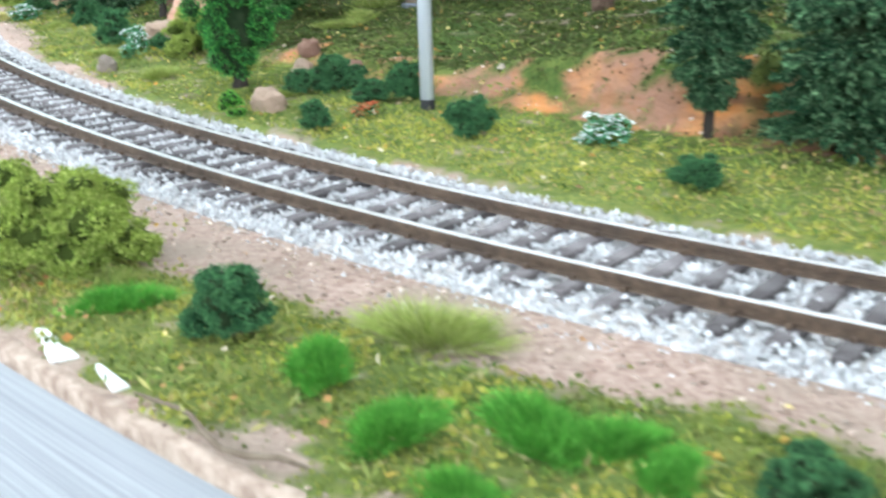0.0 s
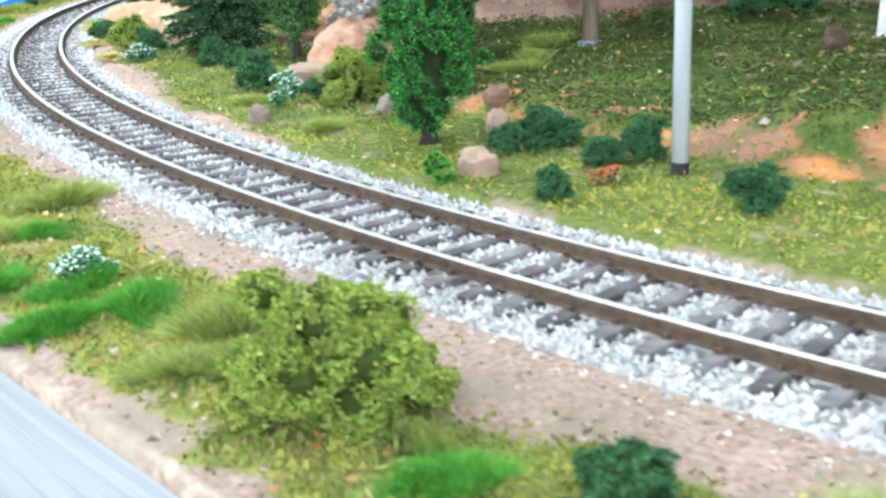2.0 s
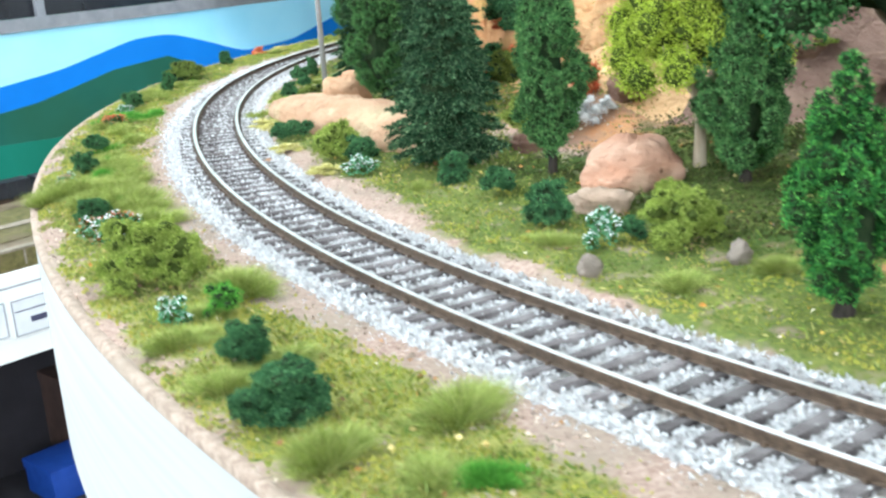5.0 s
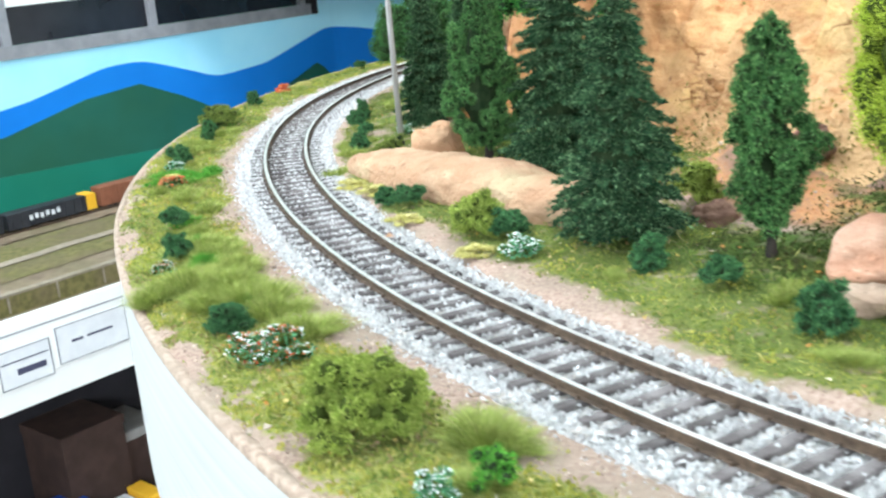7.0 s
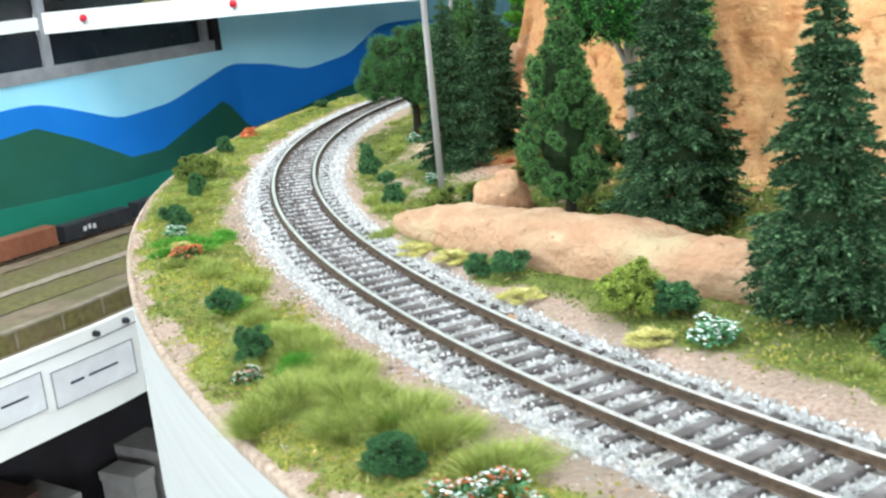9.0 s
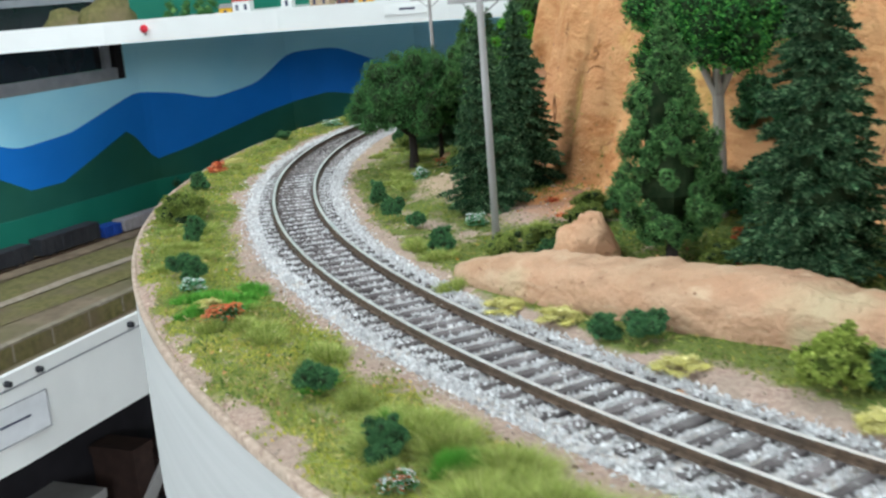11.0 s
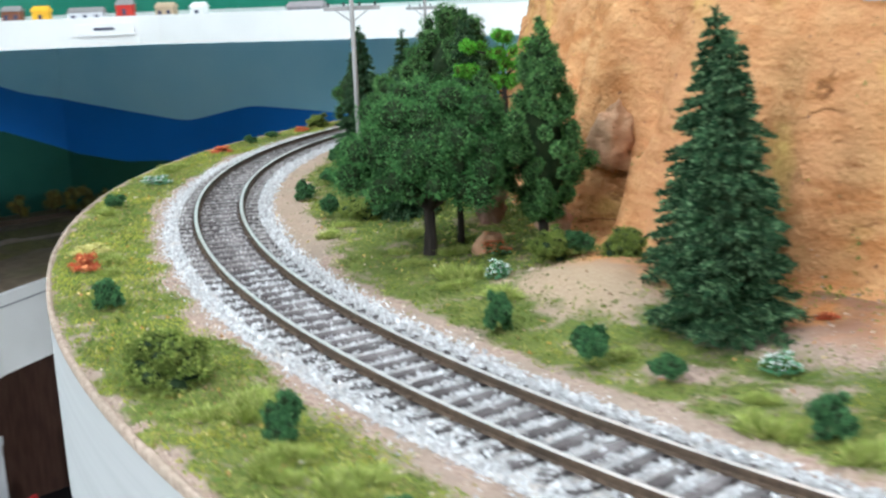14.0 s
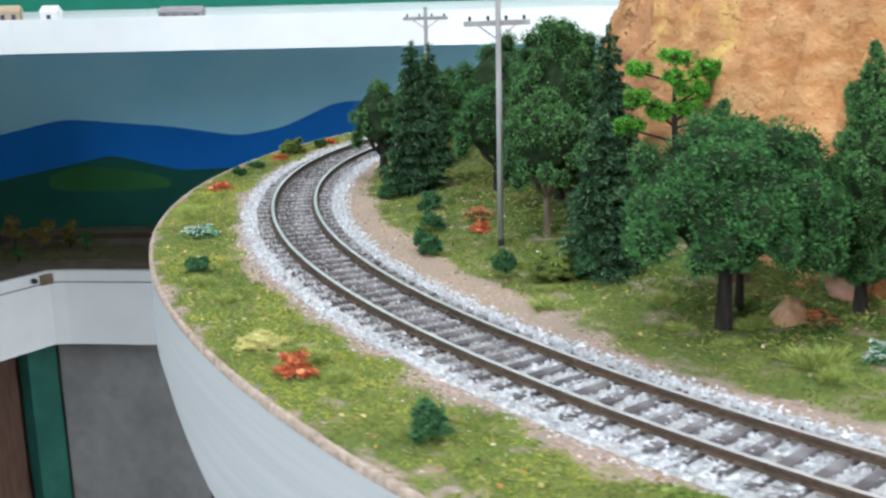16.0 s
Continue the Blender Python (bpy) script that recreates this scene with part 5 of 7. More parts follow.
plant(OLIVE, -23.85, 46.45, 1.60, 0.48)
for x, y, w in ((-27.3, 59.5, 1.5), (-26.6, 59.0, 1.4), (-27.6, 58.8, 1.5), (-26.9, 58.2, 1.3), (-28.1, 58.1, 1.1), (-26.2, 59.9, 1.1), (-28.0, 59.6, 1.2)):
    plant(GRASS, x, y, w, 0.36)
plant(RED, -27.30, 57.00, 1.40, 0.62)
plant(CREAM, -27.55, 58.55, 1.00, 0.40)
plant(DARK, -28.25, 62.95, 1.00, 0.90)
plant(DARK, -27.85, 62.05, 1.00, 0.92)
plant(WHITE, -27.95, 60.95, 0.85, 0.48)
plant(DARK, -27.65, 67.60, 0.90, 1.20)
plant(JUNI, -28.00, 72.60, 2.25, 1.30)
plant(DARK, -27.12, 79.00, 1.03, 0.95)
plant(ORANGE, -26.10, 84.20, 1.00, 0.65)
plant(CREAM, -25.10, 86.60, 1.40, 0.34)
plant(DARK, -21.70, 93.80, 0.95, 0.70)
plant(WHITE, -18.10, 98.40, 1.60, 0.45)
plant(ORANGE, -11.75, 105.50, 1.35, 0.42)
plant(DARK, -9.05, 107.60, 0.88, 0.50)
plant(DARK, -7.25, 108.45, 0.90, 0.45)
plant(JUNI, -2.95, 110.60, 1.50, 0.95)
plant(ORANGE, -4.6, 109.7, 0.9, 0.4)
plant(ORANGE, 0.82, 111.80, 0.95, 0.32)
plant(DARK, -0.3, 111.4, 0.9, 0.5)
plant(OLIVE, -26.3, 55.0, 1.5, 0.47)
plant(OLIVE, -27.6, 65.2, 1.4, 0.40)
plant(OLIVE, -27.3, 70.0, 1.3, 0.40)
plant(OLIVE, -25.0, 52.6, 1.5, 0.43)
plant(OLIVE, -24.3, 48.0, 1.4, 0.40)

for x, y, w, h in ((-23.9, 43.2, 1.9, 0.75), (-22.7, 43.0, 1.8, 0.7), (-21.9, 41.4, 1.8, 0.75), (-24.6, 42.4, 1.5, 0.65), (-22.9, 44.7, 1.5, 0.6), (-21.3, 40.3, 1.6, 0.7), (-23.1, 41.5, 1.6, 0.6), (-24.2, 47.2, 1.6, 0.6), (-23.6, 46.0, 1.4, 0.55)):
    plant(OLIVE, x, y, w, h)

# wispy tufts strewn over the turf outside of the track
rng = np.random.default_rng(301)
for k in range(54):
    s = rng.uniform(8, 100)
    x, y, _ = on_track(s, -rng.uniform(3.7, edge(s) - 0.9))
    plant(OLIVE if k % 9 else GRASS, float(x), float(y), rng.uniform(0.7, 1.3), rng.uniform(0.28, 0.5))
for k in range(26):
    s = rng.uniform(14, 95)
    x, y, _ = on_track(s, rng.uniform(3.4, 6.5))
    plant(OLIVE, float(x), float(y), rng.uniform(0.7, 1.2), rng.uniform(0.22, 0.4))
# on the bank behind the trees
plant(LICHEN, -7.9, 44.4, 1.4, 1.1)
plant(LICHEN, -7.1, 44.7, 0.9, 0.6)
plant(JUNI, 3.5, 40.6, 1.9, 0.9)
plant(JUNI, 2.4, 40.9, 1.3, 0.7)
plant(JUNI, -0.9, 42.5, 1.2, 0.35)
plant(ORANGE, 3.7, 38.6, 0.5, 0.5)
plant(RED, 1.07, 37.7, 0.8, 0.35)
plant(DARK, 4.1, 35.6, 1.6, 1.3)
plant(DARK, 5.0, 35.0, 1.5, 1.2)
plant(DARK, 4.3, 37.0, 1.5, 1.5)
plant(OLIVE, -1.3, 36.9, 1.8, 0.45)
plant(OLIVE, -1.9, 35.4, 1.6, 0.40)
plant(OLIVE, -2.3, 33.9, 1.5, 0.35)
rock(2.4, 39.1, 1.3, 0.9, 0.5, 15, M_RED_ROCK, "reddish rock outcrop at the top of the slope", 31)
rock(-0.1, 41.0, 1.7, 1.0, 0.4, 40, M_RED_ROCK, "brownish rock shoulder at the top of the slope", 32)
rock(-1.3, 42.6, 1.5, 1.0, 0.45, -20, M_RED_ROCK, "brownish rock shoulder at the top of the slope", 33)
rock(1.4, 40.8, 2.1, 1.0, 0.45, 10, M_RED_ROCK, "reddish rock outcrop at the top of the slope", 34)
# greenery between the cedar and the spruces; dark bushes stand in for a shaded hollow
for k, (s, d, w, h) in enumerate(((51.4, 10.6, 1.9, 1.3), (50.0, 11.2, 1.8, 1.4), (53.0, 11.4, 1.9, 1.5), (51.6, 12.0, 2.0, 1.6), (49.0, 12.1, 1.9, 1.5), (52.8, 12.8, 2.1, 1.8), (50.6, 13.0, 2.2, 1.8))):
    x, y, _ = on_track(s, d)
    plant(JUNI if k == 4 else DARK, float(x), float(y), w, h)
for s, d in ((51.0, 11.6), (50.2, 12.4), (49.4, 11.4), (51.9, 11.2), (49.6, 12.9), (51.4, 12.7)):
    x, y, _ = on_track(s, d - 0.25)
    ob = plant(ORANGE, float(x), float(y), 1.0, 0.5)
    ob.location.z += 0.55 * C
# orange blossom and tufts at the foot of the cliff
for x, y, w in ((-15.0, 64.8, 0.7), (-14.4, 63.1, 0.8), (-13.8, 61.1, 0.9), (-15.6, 62.2, 0.6)):
    plant(ORANGE, x, y, w * 0.8, w * 0.22)
plant(JUNI, -14.6, 61.9, 1.4, 0.9)
plant(DARK, -14.2, 60.4, 1.2, 0.9)
plant(OLIVE, -16.9, 60.8, 1.3, 0.5)

# inside of the curve, low plants and stones
plant(DARK, 0.85, 22.15, 1.20, 0.85)
plant(DARK, -2.35, 23.30, 0.82, 0.70)
plant(DARK, -0.45, 25.40, 1.05, 0.92)
plant(DARK, -1.25, 25.35, 1.10, 0.68)
plant(DARK, -2.22, 27.35, 1.50, 0.85)
plant(RED, -1.36, 24.15, 0.75, 0.36)
plant(MIDG, -4.36, 25.05, 0.80, 0.62)
plant(WHITE, 3.35, 20.80, 1.28, 0.66)
plant(DARK, 4.45, 17.90, 0.95, 0.62)
plant(DARK, -11.92, 40.65, 1.18, 1.00)
plant(DARK, -10.62, 38.60, 1.12, 0.90)
plant(DARK, -9.52, 35.15, 1.36, 1.20)
plant(WHITE, -8.42, 33.05, 0.90, 0.98)
plant(JUNI, -6.60, 32.95, 2.00, 1.48)
plant(DARK, -7.69, 33.25, 0.80, 0.60)
plant(DARK, -3.0, 26.9, 0.9, 0.7)
plant(ORANGE, -7.5, 45.7, 0.9, 1.2)
plant(WHITE, -14.88, 43.0, 1.32, 0.66)
plant(JUNI, -15.97, 45.5, 1.55, 1.45)
plant(DARK, -15.05, 44.9, 1.3, 0.95)
plant(DARK, -17.95, 49.9, 1.25, 0.82)
plant(DARK, -18.75, 50.6, 0.95, 0.7)
plant(JUNI, -9.70, 45.0, 1.55, 1.3)
plant(JUNI, -14.09, 53.2, 1.86, 1.0)
plant(DARK, -20.05, 65.0, 0.8, 0.7)
plant(JUNI, -18.65, 58.5, 1.35, 1.0)
plant(DARK, -17.6, 57.6, 0.95, 0.78)
plant(DARK, -20.1, 61.0, 1.0, 0.9)
plant(OLIVE, -20.75, 57.0, 1.3, 0.57)
plant(OLIVE, -20.7, 61.9, 1.35, 0.50)
plant(OLIVE, -20.4, 60.0, 1.2, 0.40)
plant(CREAM, -20.04, 54.2, 1.25, 0.42)
plant(CREAM, -19.2, 52.4, 1.3, 0.42)
plant(CREAM, -18.1, 48.0, 1.25, 0.36)
plant(CREAM, -16.2, 43.6, 1.2, 0.36)
plant(DARK, -20.4, 70.3, 0.82, 1.2)
plant(DARK, -20.5, 66.85, 1.0, 1.08)
plant(WHITE, -18.2, 63.55, 0.95, 0.5)
plant(DARK, -15.4, 89.5, 0.95, 0.75)
plant(DARK, -15.0, 90.2, 0.9, 0.8)
plant(DARK, -16.45, 85.5, 0.76, 1.05)
plant(JUNI, -16.0, 83.9, 1.7, 0.9)
plant(DARK, -15.5, 83.2, 1.1, 0.9)
plant(RED, -11.2, 90.9, 1.3, 0.5)
plant(ORANGE, -12.3, 89.9, 0.8, 0.45)
plant(DARK, -10.4, 94.0, 1.1, 0.9)
plant(DARK, -12.9, 91.6, 1.1, 0.8)
plant(JUNI, -16.2, 73.2, 1.25, 1.1)
plant(DARK, -15.5, 72.9, 1.0, 0.9)
plant(WHITE, -17.9, 73.5, 0.85, 0.6)
plant(RED, -16.3, 75.6, 1.1, 0.5)
plant(OLIVE, -18.3, 74.7, 1.6, 0.54)
plant(JUNI, -14.6, 71.8, 1.3, 0.9)
plant(OLIVE, -18.9, 72.0, 1.2, 0.40)
plant(DARK, -9.3, 97.4, 1.0, 0.9)
plant(JUNI, -17.2, 59.3, 1.6, 0.7)
plant(JUNI, -15.4, 60.5, 1.5, 0.8)

for x, y, w in ((-13.4, 54.6, 0.7), (-12.6, 55.2, 0.9), (-13.9, 53.4, 0.6), (-12.9, 53.6, 0.8), (-13.6, 51.2, 0.7), (-11.9, 54.2, 0.6)):
    plant(ORANGE, x, y, w, w * 0.6)

rock(-3.60, 25.45, 0.85, 0.75, 0.52, 20, M_STONE, "small rounded tan stone beside a bush", 1)
rock(-3.10, 28.70, 0.72, 0.60, 0.40, 70, M_STONE, "small rounded pinkish stone on turf", 2)
rock(-3.10, 30.30, 0.75, 0.6, 0.34, 130, M_RED_ROCK, "reddish stone under the slope", 3)
rock(-7.2, 38.0, 3.1, 2.0, 1.25, -8, M_BOULDER, "large rounded orange-pink boulder on the grass", 4, peak=0.22)
rock(-8.15, 36.0, 2.0, 1.1, 0.5, -25, M_STONE, "flat pale pink rock slab", 5)
rock(-8.85, 31.4, 0.55, 0.5, 0.46, 0, M_GREY_ROCK, "small grey-brown stone in the grass", 6)
rock(-5.72, 31.35, 0.56, 0.5, 0.40, 50, M_GREY_ROCK, "small grey-brown stone in the grass", 7)
rock(-2.0, 28.6, 1.2, 0.6, 0.26, -40, M_RED_ROCK, "reddish rock outcrop in the slope", 8)
rock(-16.85, 56.5, 2.3, 1.7, 1.3, 30, M_ROCK, "upright tan rock stub behind the long ledge", 9, peak=0.22)
rock(-15.9, 76.6, 1.2, 0.9, 0.55, 0, M_ROCK, "pale stone under the trees", 11)
rock(-11.9, 75.15, 1.8, 1.6, 1.3, 20, M_ROCK, "pinkish knob of rock at the foot of the cliff", 12, rough=0.45, foot=2.75)
rock(-13.7, 76.0, 1.2, 1.0, 1.1, 70, M_BOULDER, "pinkish rock under the knob", 21, rough=0.5)
rock(-13.6, 79.3, 1.2, 1.0, 1.4, 60, M_RED_ROCK, "dark red rock between the trees", 13)
rock(-9.5, 43.5, 1.4, 0.9, 0.5, 0, M_RED_ROCK, "pinkish rock behind the trees", 14)
rock(-15.0, 84.3, 1.0, 0.7, 0.5, 20, M_ROCK, "pale stone at the forest edge", 15)
rock(-6.3, 45.5, 1.5, 1.1, 0.8, 40, M_RED_ROCK, "reddish boulder on the tan slope", 16)
rock(-18.6, 46.9, 0.5, 0.4, 0.2, 40, M_ROCK, "small tan stone by the ballast", 17)
rock(4.95, 31.4, 0.8, 0.55, 0.5, 40, M_STUMP, "dark brown stump of wood on the slope", 18)

# the long rock ledge beside the track
ls = np.linspace(36.5, 54.6, 200)
ld = np.interp(ls, [36.5, 41, 44, 50, 54.6], [6.9, 5.9, 5.3, 4.0, 2.9])
prof = np.linspace(0, math.pi, 33)
taper_in = np.sqrt(np.clip(1 - (np.abs(ls - 45.2) / 9.4) ** 4, 0.0, 1))
rows = []
for a in prof:
    half = 1.45 * taper_in
    top = np.interp(ls, [36, 40, 44, 49, 54.6], [0.9, 1.05, 1.15, 1.0, 0.75]) * taper_in
    q = ld - half * np.sign(np.cos(a)) * abs(np.cos(a)) ** 0.8
    z = height(ls, ld) - 0.25 + (top + 0.25) * np.sin(a) ** 0.55
    z = z + 0.22 * (fbm(ls * 0.6, q * 0.6, 81) - 0.45) + 0.16 * (fbm(ls * 2.1, q * 2.5, 83) - 0.45) + 0.10 * (fbm(ls * 4.5, q * 7, 84) - 0.45) - 0.9 * (0.05 - np.minimum(np.abs(fbm(ls * 0.7 + q, q * 1.1, 87) - 0.47), 0.05))
    q = q + 0.35 * (fbm(ls * 0.5, ls * 0 + a, 85) - 0.45)
    x, y, _ = on_track(ls, q)
    rows.append(np.stack([x, y, z], -1))
LV = np.stack(rows, 1)
idx = np.arange(LV.shape[0] * LV.shape[1]).reshape(LV.shape[:2])
LF = np.stack([idx[:-1, :-1], idx[1:, :-1], idx[1:, 1:], idx[:-1, 1:]], -1).reshape(-1, 4)
thing("rock_ledge", LV.reshape(-1, 3), LF, M_LEDGE, smooth=True, label="long low ledge of tan plaster rock beside the track", category="rock")

# trees
column_tree(-4.64, 27.9, 2.2, 4.9, 201, M_BRIGHT, "bright green columnar tree with a lobed crown", foot=0.05, widest=0.36, stem=1.3, leafy=5600, size=0.066)
column_tree(-4.45, 36.6, 2.3, 5.8, 202, M_CEDAR, "dark green cypress behind the bright tree", foot=0.05, widest=0.3)
column_tree(-9.10, 40.0, 2.1, 6.0, 203, M_CEDAR, "green lobed cedar with a dark trunk", foot=0.10, widest=0.45, point=0.55, stem=0.8)
column_tree(-15.0, 54.9, 3.3, 7.3, 204, M_CEDAR, "tall conical green cedar beside the rock ledge", foot=0.09, widest=0.22, point=0.95)
column_tree(-14.8, 75.2, 2.9, 7.1, 205, M_CEDAR, "tall pointed green cedar by the cliff", foot=0.12, widest=0.3, point=0.9)
column_tree(-13.3, 80.0, 2.1, 5.2, 206, M_CEDAR, "green cedar between broadleaf trees", foot=0.15)
broad_tree(-5.2, 38.7, 4.7, 7.3, 207, M_YELLOW, "bright yellow-green leafy tree on a pale trunk", 2.2, 170, M_PALE_BARK, name="yellow_tree", size=0.07, leafy=2600, stem=0.75)
conifer(-12.1, 43.3, 3.5, 7.4, 211)
conifer(-12.6, 51.5, 3.8, 9.4, 212)
conifer(-17.0, 66.1, 3.1, 6.8, 213)
conifer(-14.9, 68.4, 3.3, 7.0, 214)
conifer(-9.1, 86.6, 2.7, 6.7, 215)
conifer(-7.7, 97.3, 2.7, 6.4, 216)
conifer(-14.7, 83.2, 2.5, 5.0, 220)
conifer(-3.1, 100.5, 2.0, 5.9, 219)
conifer(5.3, 20.7, 2.3, 7.5, 217, bare=0.11, full=0.30, low=0.06, stem=0.62, skirt=0.34)
conifer(7.3, 19.1, 2.6, 7.0, 218, bare=0.11, full=0.36)
broad_tree(-17.3, 77.7, 5.5, 5.4, 231, M_OAK, "wide dark green domed oak on a black trunk", 1.7, 120)
broad_tree(-15.9, 78.0, 3.0, 4.8, 232, M_OAK, "dark broadleaf tree behind the oak", 1.7, 40, stem=0.55)
broad_tree(-7.6, 89.8, 4.2, 6.5, 233, M_CEDAR, "tall green broadleaf tree with a lumpy crown", 0.9, 150, squash=1.05)
broad_tree(-6.6, 93.6, 3.6, 4.6, 250, M_OAK, "low dark broadleaf tree in the wood", 1.2, 36)
broad_tree(-11.8, 87.3, 3.4, 5.0, 234, M_CEDAR, "green broadleaf tree on a grey trunk", 1.7, 100, M_TRUNK, stem=0.6)
broad_tree(1.4, 104.2, 4.4, 5.0, 235, M_OAK, "round green tree at the bend of the track", 0.5, 56)
broad_tree(-5.4, 101.4, 3.2, 4.7, 236, M_CEDAR, "round green tree in the wood", 1.2, 36)
broad_tree(-3.6, 95.5, 4.6, 6.2, 237, M_OAK, "dark green tree in the wood", 1.5, 36)
broad_tree(-12.0, 57.8, 5.4, 9.2, 238, M_BRIGHT, "large leafy green tree at the foot of the cliff", 4.3, 76, M_GREY_BARK)
broad_tree(-0.35, 36.0, 8.0, 9.0, 239, M_OAK, "broadleaf tree on a straight brown trunk", 2.9, 80, M_TRUNK, size=0.17, leafy=600, base=M_BLUE_GREY)
broad_tree(6.3, 31.8, 7.5, 8.5, 240, M_OAK, "broadleaf tree on a white flared trunk", 3.4, 70, M_WHITE_BARK, size=0.17, leafy=600)
pom_tree(-9.4, 83.8, 5.3, 241)

# telegraph poles
pole(0.02, 24.35, 8.6, 0.155, [(7.9, 2.2)], 0.9)
pole(-18.35, 60.75, 8.4, 0.125, [(7.66, 2.0)], -0.44, M_OLD_POLE)
pole(-13.6, 87.9, 8.3, 0.105, [(7.38, 2.2)], -0.6, M_OLD_POLE)
pole(1.2, 104.5, 7.6, 0.11, [(6.95, 2.3)], -0.9, M_OLD_POLE)
for ob in PARKED:
    for child in list(ob.children_recursive):
        bpy.data.objects.remove(child)
    bpy.data.objects.remove(ob)

# ---- across the aisle: two more decks against a painted backdrop ----
MURAL = [(-110, 112), (-74, 156), (-50, 183), (-32, 204), (-8, 219), (14, 220), (30, 206), (46, 188), (90, 138)]
UPPER = [(-130, 196), (-60, 178), (-35, 173), (-15, 165), (3, 153), (14, 139), (24, 126), (48, 92)]
LOWER = [(-95, 70), (-59, 111), (-45, 127), (-31, 146), (-20, 160), (-10, 171), (2, 178.5), (20, 180), (27, 170), (60, 125)]


class Line:
    """A smooth plan line by arc length."""

    def __init__(self, pts):
        p = np.array(pts, float)
        self.u = np.concatenate([[0], np.cumsum(np.hypot(*np.diff(p, axis=0).T))])
        self.p = p

    def at(self, u, off=0.0):
        """Places at u, off to the camera's side of the line."""
        u = np.asarray(u, float)
        x, y = np.interp(u, self.u, self.p[:, 0]), np.interp(u, self.u, self.p[:, 1])
        x1, y1 = np.interp(u + 1.5, self.u, self.p[:, 0]), np.interp(u + 1.5, self.u, self.p[:, 1])
        x0, y0 = np.interp(u - 1.5, self.u, self.p[:, 0]), np.interp(u - 1.5, self.u, self.p[:, 1])
        h = np.arctan2(y1 - y0, x1 - x0)
        return x + off * np.sin(h), y - off * np.cos(h), h


def curtain(line, u, low, high, off, thick):
    """A standing board along a line, with a lower and an upper edge."""
    u = np.asarray(u, float)
    low, high = np.broadcast_to(low, u.shape), np.broadcast_to(high, u.shape)
    x, y, _ = line.at(u, off)
    xb, yb, _ = line.at(u, off - thick)
    V = np.concatenate([np.stack([x, y, low], -1), np.stack([x, y, high], -1), np.stack([xb, yb, high], -1), np.stack([xb, yb, low], -1)])
    n = len(u)
    i = np.arange(n - 1)
    F = []
    for a, b in ((0, 1), (1, 2), (2, 3), (3, 0)):
        F.append(np.stack([a * n + i, a * n + i + 1, b * n + i + 1, b * n + i], -1))
    return V, np.concatenate(F).tolist() + [[0, n, 2 * n, 3 * n], [n - 1, 4 * n - 1, 3 * n - 1, 2 * n - 1]]


def shelf(front, back, uf, ub, z, thick):
    """A deck between two lines."""
    n = len(uf)
    xf, yf, _ = front.at(uf, -0.4)
    xb, yb, _ = back.at(ub, 0.0)
    V = np.concatenate([np.stack([xf, yf, np.full(n, z)], -1), np.stack([xb, yb, np.full(n, z)], -1), np.stack([xb, yb, np.full(n, z - thick)], -1), np.stack([xf, yf, np.full(n, z - thick)], -1)])
    i = np.arange(n - 1)
    F = [np.stack([a * n + i, a * n + i + 1, b * n + i + 1, b * n + i], -1) for a, b in ((0, 1), (1, 2), (2, 3), (3, 0))]
    return V, np.concatenate(F).tolist() + [[0, n, 2 * n, 3 * n], [n - 1, 4 * n - 1, 3 * n - 1, 2 * n - 1]]


mural, upper, lower = Line(MURAL), Line(UPPER), Line(LOWER)
M_SKY = surface("painted_sky", (0.34, 0.72, 0.92), (0.41, 0.78, 0.95), 12, 0.8, 0.03, dirt=(0.48, 0.80, 0.92), coarse=2.5)
M_BLUE = surface("painted_blue_hills", (0.010, 0.165, 0.60), (0.013, 0.19, 0.66), 15, 0.75, 0.03, dirt=(0.014, 0.19, 0.62), coarse=4)
M_HILL = surface("painted_dark_hills", (0.013, 0.098, 0.072), (0.018, 0.115, 0.082), 15, 0.8, 0.03, dirt=(0.018, 0.09, 0.046), coarse=5)
M_MEADOW = surface("painted_meadow", (0.01, 0.16, 0.11), (0.015, 0.19, 0.13), 15, 0.8, 0.03, dirt=(0.012, 0.15, 0.09), coarse=5)
M_CLEARING = surface("painted_clearing", (0.035, 0.15, 0.045), (0.05, 0.19, 0.055), 12, 0.8, 0.03, dirt=(0.02, 0.11, 0.04), coarse=8)
M_DECK = surface("brown_deck", (0.16, 0.115, 0.075), (0.24, 0.18, 0.12), 60, 0.9, 0.4, dirt=(0.13, 0.12, 0.05), coarse=9)
# near-black base: the deep shade under the lower deck put into colour
M_SHADE = surface("storage_shade", (0.014, 0.012, 0.015), (0.022, 0.02, 0.024), 20, 0.9, 0.1)
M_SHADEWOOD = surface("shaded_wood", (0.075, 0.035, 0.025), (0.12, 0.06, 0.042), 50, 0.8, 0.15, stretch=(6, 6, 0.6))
mu = np.arange(0, mural.u[-1], 1.5)
board = np.where(mu < 117, -2.3, 5.5)
V, F = curtain(mural, mu, -23.0, board, 0.0, 1.0)
thing("backdrop", V, F, M_SKY, label="pale blue painted sky backdrop board", category="backdrop", kind="structure")
blue = np.interp(mu, [0, 40, 54, 64, 76, 82, 87, 95, 105, 119, 126, 133, 142, 149, 157, 165, 174, 190, 200, 214, 223, 229, 236, 245, 270], [-10, -9.8, -9.2, -8, -5.2, -5.1, -6.6, -9.3, -8.6, -4.6, -5.6, -7.4, -6, -1.8, -1.6, -5, -7.1, -10.3, -8.1, -9.4, -10.9, -9.9, -6.7, -6.6, -9])
